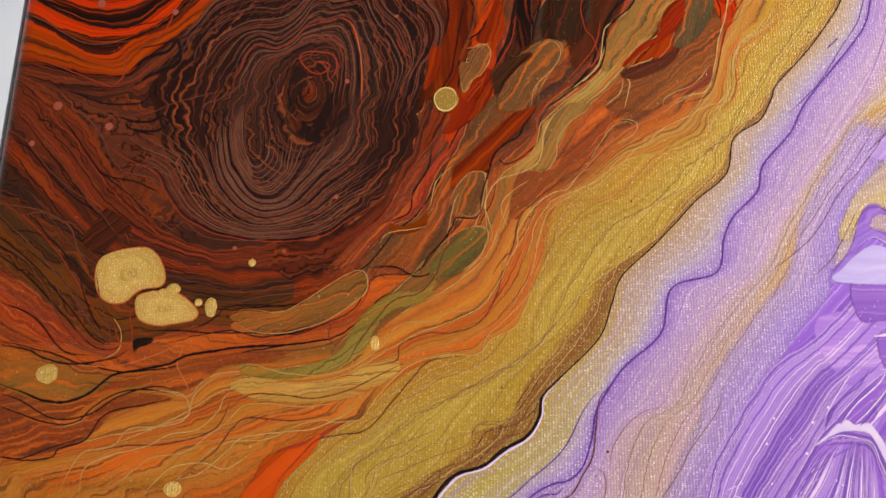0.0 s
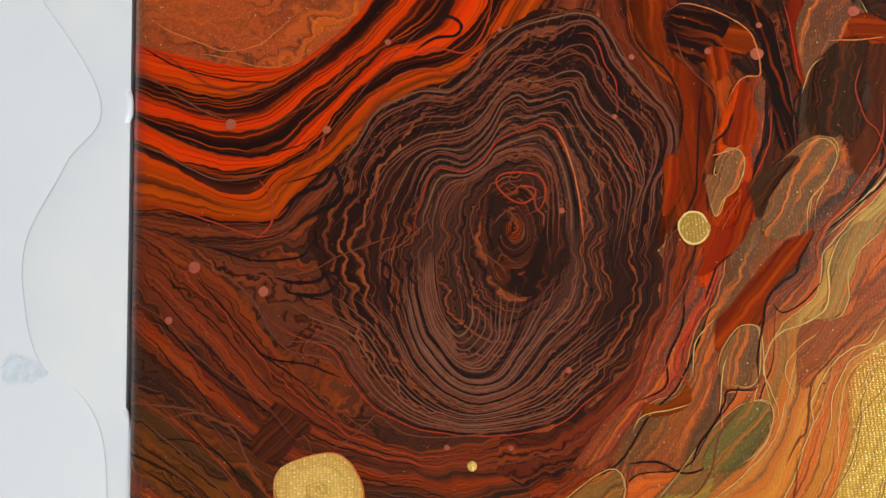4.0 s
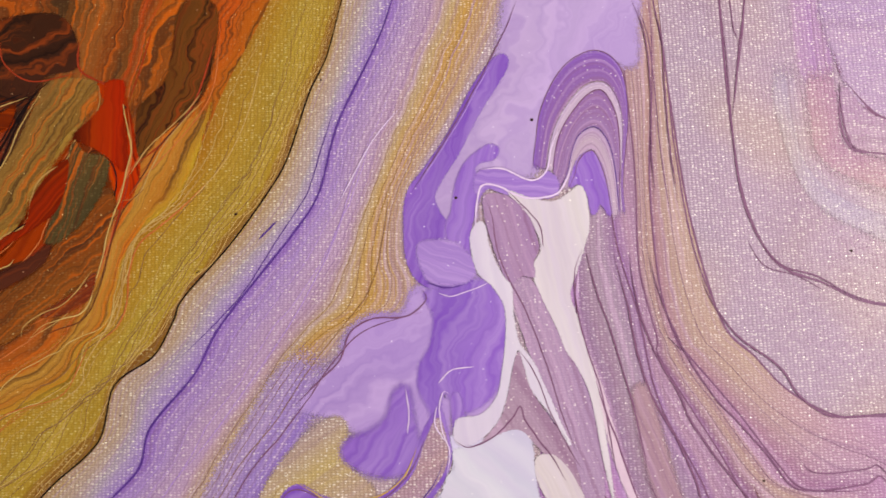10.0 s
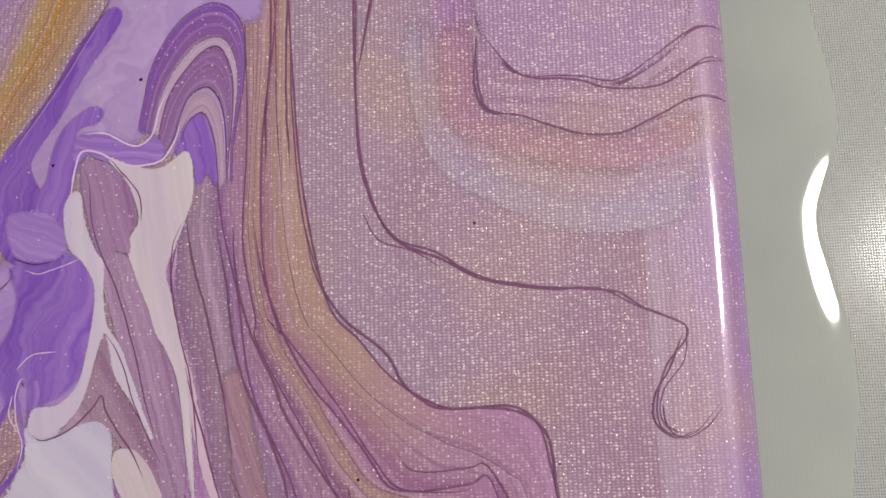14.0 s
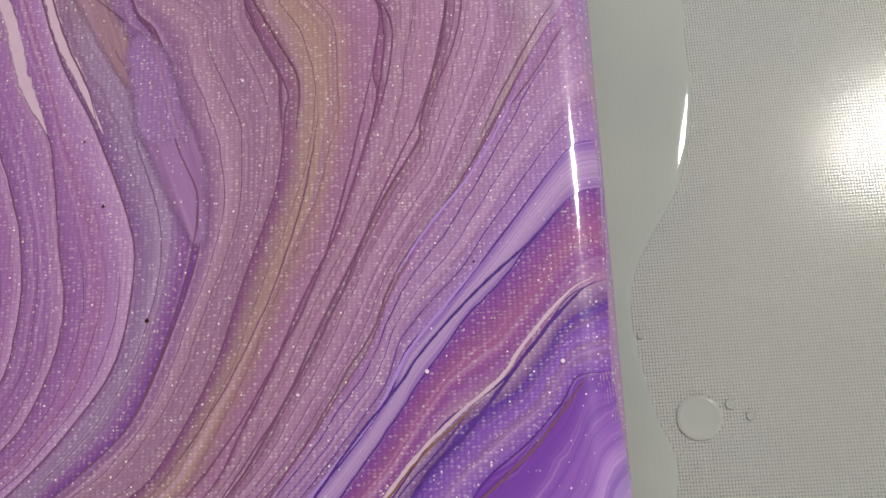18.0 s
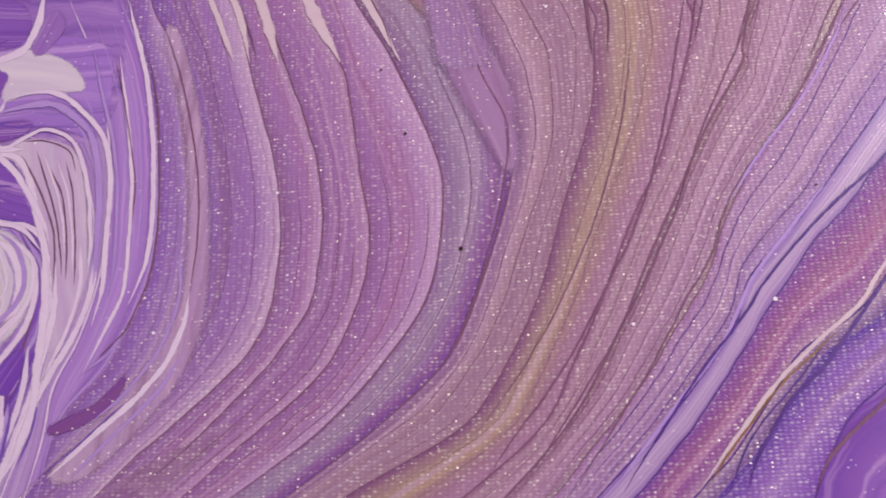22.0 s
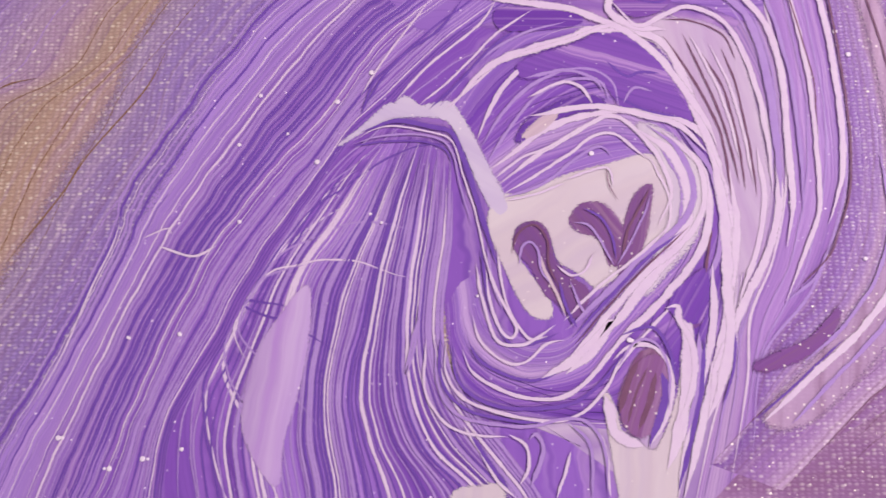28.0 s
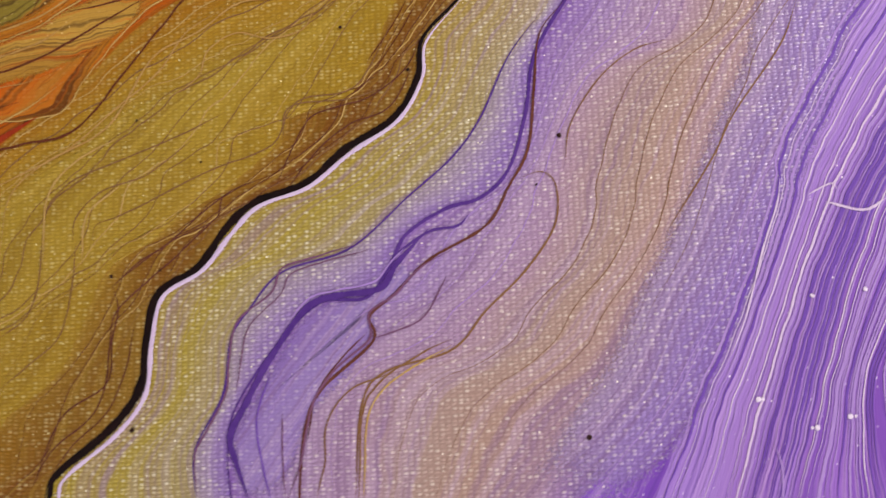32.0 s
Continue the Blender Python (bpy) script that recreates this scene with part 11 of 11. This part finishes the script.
trace("plum", 0.25, [(-48.1, -63.8), (-53.8, -65), (-58.4, -66.4), (-59.9, -69.1), (-63.8, -72.8), (-64.9, -77.6), (-65.4, -81)], 6)
trace("plum", 0.45, [(-38.3, -64.4), (-42.6, -66.9), (-45.5, -69.6), (-48.7, -71.8), (-48.8, -75), (-52.7, -78.2), (-55.5, -81.5), (-56.6, -85.4), (-57.7, -90), (-59.1, -93.6)], 6)
trace("mud", 0.35, [(-38.8, -75.5), (-43, -77.3), (-47.9, -80.5), (-50, -84.4), (-50.6, -93.9)], 6)
trace("mud", 0.3, [(-45.8, -79.2), (-51.3, -81), (-54.2, -84.9), (-54.6, -89.5), (-55.7, -93.7)], 6)
trace("plum", 0.3, [(-39.1, -67.8), (-42.1, -72.6), (-46.3, -74.4), (-48.4, -75)], 6)
trace("gold", 0.35, [(-38.8, -76.3), (-42.6, -78.1), (-47.3, -81.2), (-49.4, -85.1), (-50, -93.9)], 6)
trace("grape", 0.35, [(-61, -78.5), (-62.8, -83.8), (-62.2, -89.2), (-61.2, -93.5)], 6)
trace("plum", 0.25, [(-59.7, -83.3), (-59.7, -88), (-59.4, -93.3)], 6)
blob([(-44, -66.9), (-46.8, -69.5), (-49.7, -70.7), (-55.3, -71.5), (-58.2, -75.2), (-61.8, -81.2), (-64.9, -86.1), (-63.9, -91.8), (-59.7, -90), (-56.9, -83.4), (-51.2, -77.6), (-48.9, -74.3), (-48.7, -71.5)], "lav", "9072b8 9a80bc 8a6ab4", 2, "violet_paint_pool", "soft violet paint pool", feather=2.5, weave=0.2)

# ---- the long veins ----
thread(vein_line, 0.55, "black", 4, name="black_vein", label="thin black vein of paint")
low_vein = spline([(-89.5, -100), (-88.5, -92.3), (-87.6, -89.5), (-81.2, -84.5), (-77.5, -79.7), (-76.6, -73.5), (-75.2, -67.9), (-70.2, -64.9), (-66.5, -60), (-62.9, -57), (-56.3, -54.9), (-51.2, -50.8), (-44.7, -47), (-41.6, -41.7), (-40.9, -36.8), (-36.3, -31.7)], 0.5)
vein("black_vein", low_vein, 1.6, THREAD_PAINT["black"], 4, "thick glossy black vein of paint", 0.12)
white_vein = spline([(-88.7, -100.7), (-87.4, -92.8), (-86.5, -89.9), (-80.4, -85.2), (-76.7, -80.4), (-76, -73.9), (-74.6, -68.3), (-69.6, -65.3), (-65.8, -60.7), (-62.3, -57.5), (-55.9, -55.4), (-50.6, -51.4), (-44.4, -47.5), (-41.1, -42.1), (-40.4, -37.2), (-35.8, -31.9)], 0.5)
vein("white_vein", white_vein, 0.9, THREAD_PAINT["white"], 5, "white vein of paint beside the black one", 0.10)
thread(violet_line, 0.7, "violet", 4, name="violet_vein", label="dark violet vein of paint")
for q, w, c in (([(-57.8, -101), (-57.7, -93.4), (-56.9, -85.4), (-54.8, -80.8), (-48.4, -75.3), (-48.7, -72.2), (-45.5, -69.6), (-41.1, -65.6), (-34, -61.8), (-30.9, -57), (-28.2, -52.1), (-27, -44), (-25.9, -37.2), (-22.4, -32.9)], 0.55, "brown"), ([(-29.5, -56), (-26.7, -55.4), (-25.1, -57.4), (-25.6, -62.3), (-29.5, -67.7), (-34.5, -72.3), (-38.8, -76.8), (-47.1, -79.1), (-50, -83.1), (-51, -93.7)], 0.4, "mud"), ([(-70.1, -94.2), (-70.5, -87.5), (-67, -80.9), (-66, -74.1), (-63.8, -70.7), (-59.5, -66.1), (-50.9, -63.6), (-43.6, -57.6), (-37.8, -52.8), (-34, -47.9), (-30, -39.9), (-25.4, -34.2)], 0.4, "violet"),
                ([(-12.2, -63.9), (-6, -55.1), (-2.8, -49.5), (3.6, -41.1), (6.2, -35.3)], 0.3, "mud"), ([(-23.8, -54.5), (-22.8, -49.5), (-18.9, -43.8), (-14.4, -40.4), (-10.1, -39.3)], 0.25, "mud"), ([(-49.1, -74.2), (-52.6, -77.5), (-55.5, -81.5), (-56.6, -86.8)], 0.3, "brown"), ([(-81.2, -66.5), (-80.4, -69.7), (-81.1, -73.3), (-81.7, -78.8), (-87.3, -82.7), (-90.6, -90.7)], 0.3, "brown"), ([(-81.2, -66.5), (-74, -61.5), (-68.1, -58.9), (-66.7, -55.7), (-60.8, -53.5)], 0.25, "brown"), ([(-59.3, -49.1), (-58.2, -44.6), (-50.4, -44.1), (-45.3, -42.6)], 0.25, "mud"),
                ([(-45.3, -64.7), (-41, -62.1), (-37.5, -61.6), (-36, -60.2)], 0.5, "violet"), ([(-6.4, -79.8), (-3.9, -74.6), (-1.1, -66.6), (1.1, -61.2), (1.8, -57.7)], 0.35, "white"), ([(4.8, -60.4), (7.6, -59.2), (8.2, -59.9)], 0.3, "white"), ([(6.7, -61.4), (11, -62.7), (13.8, -61.4)], 0.45, "white"), ([(-2.2, -89.5), (-1.6, -92.3), (-2, -96.7)], 0.35, "lilac")):
    thread(spline(q, 0.4), w, c, 5)
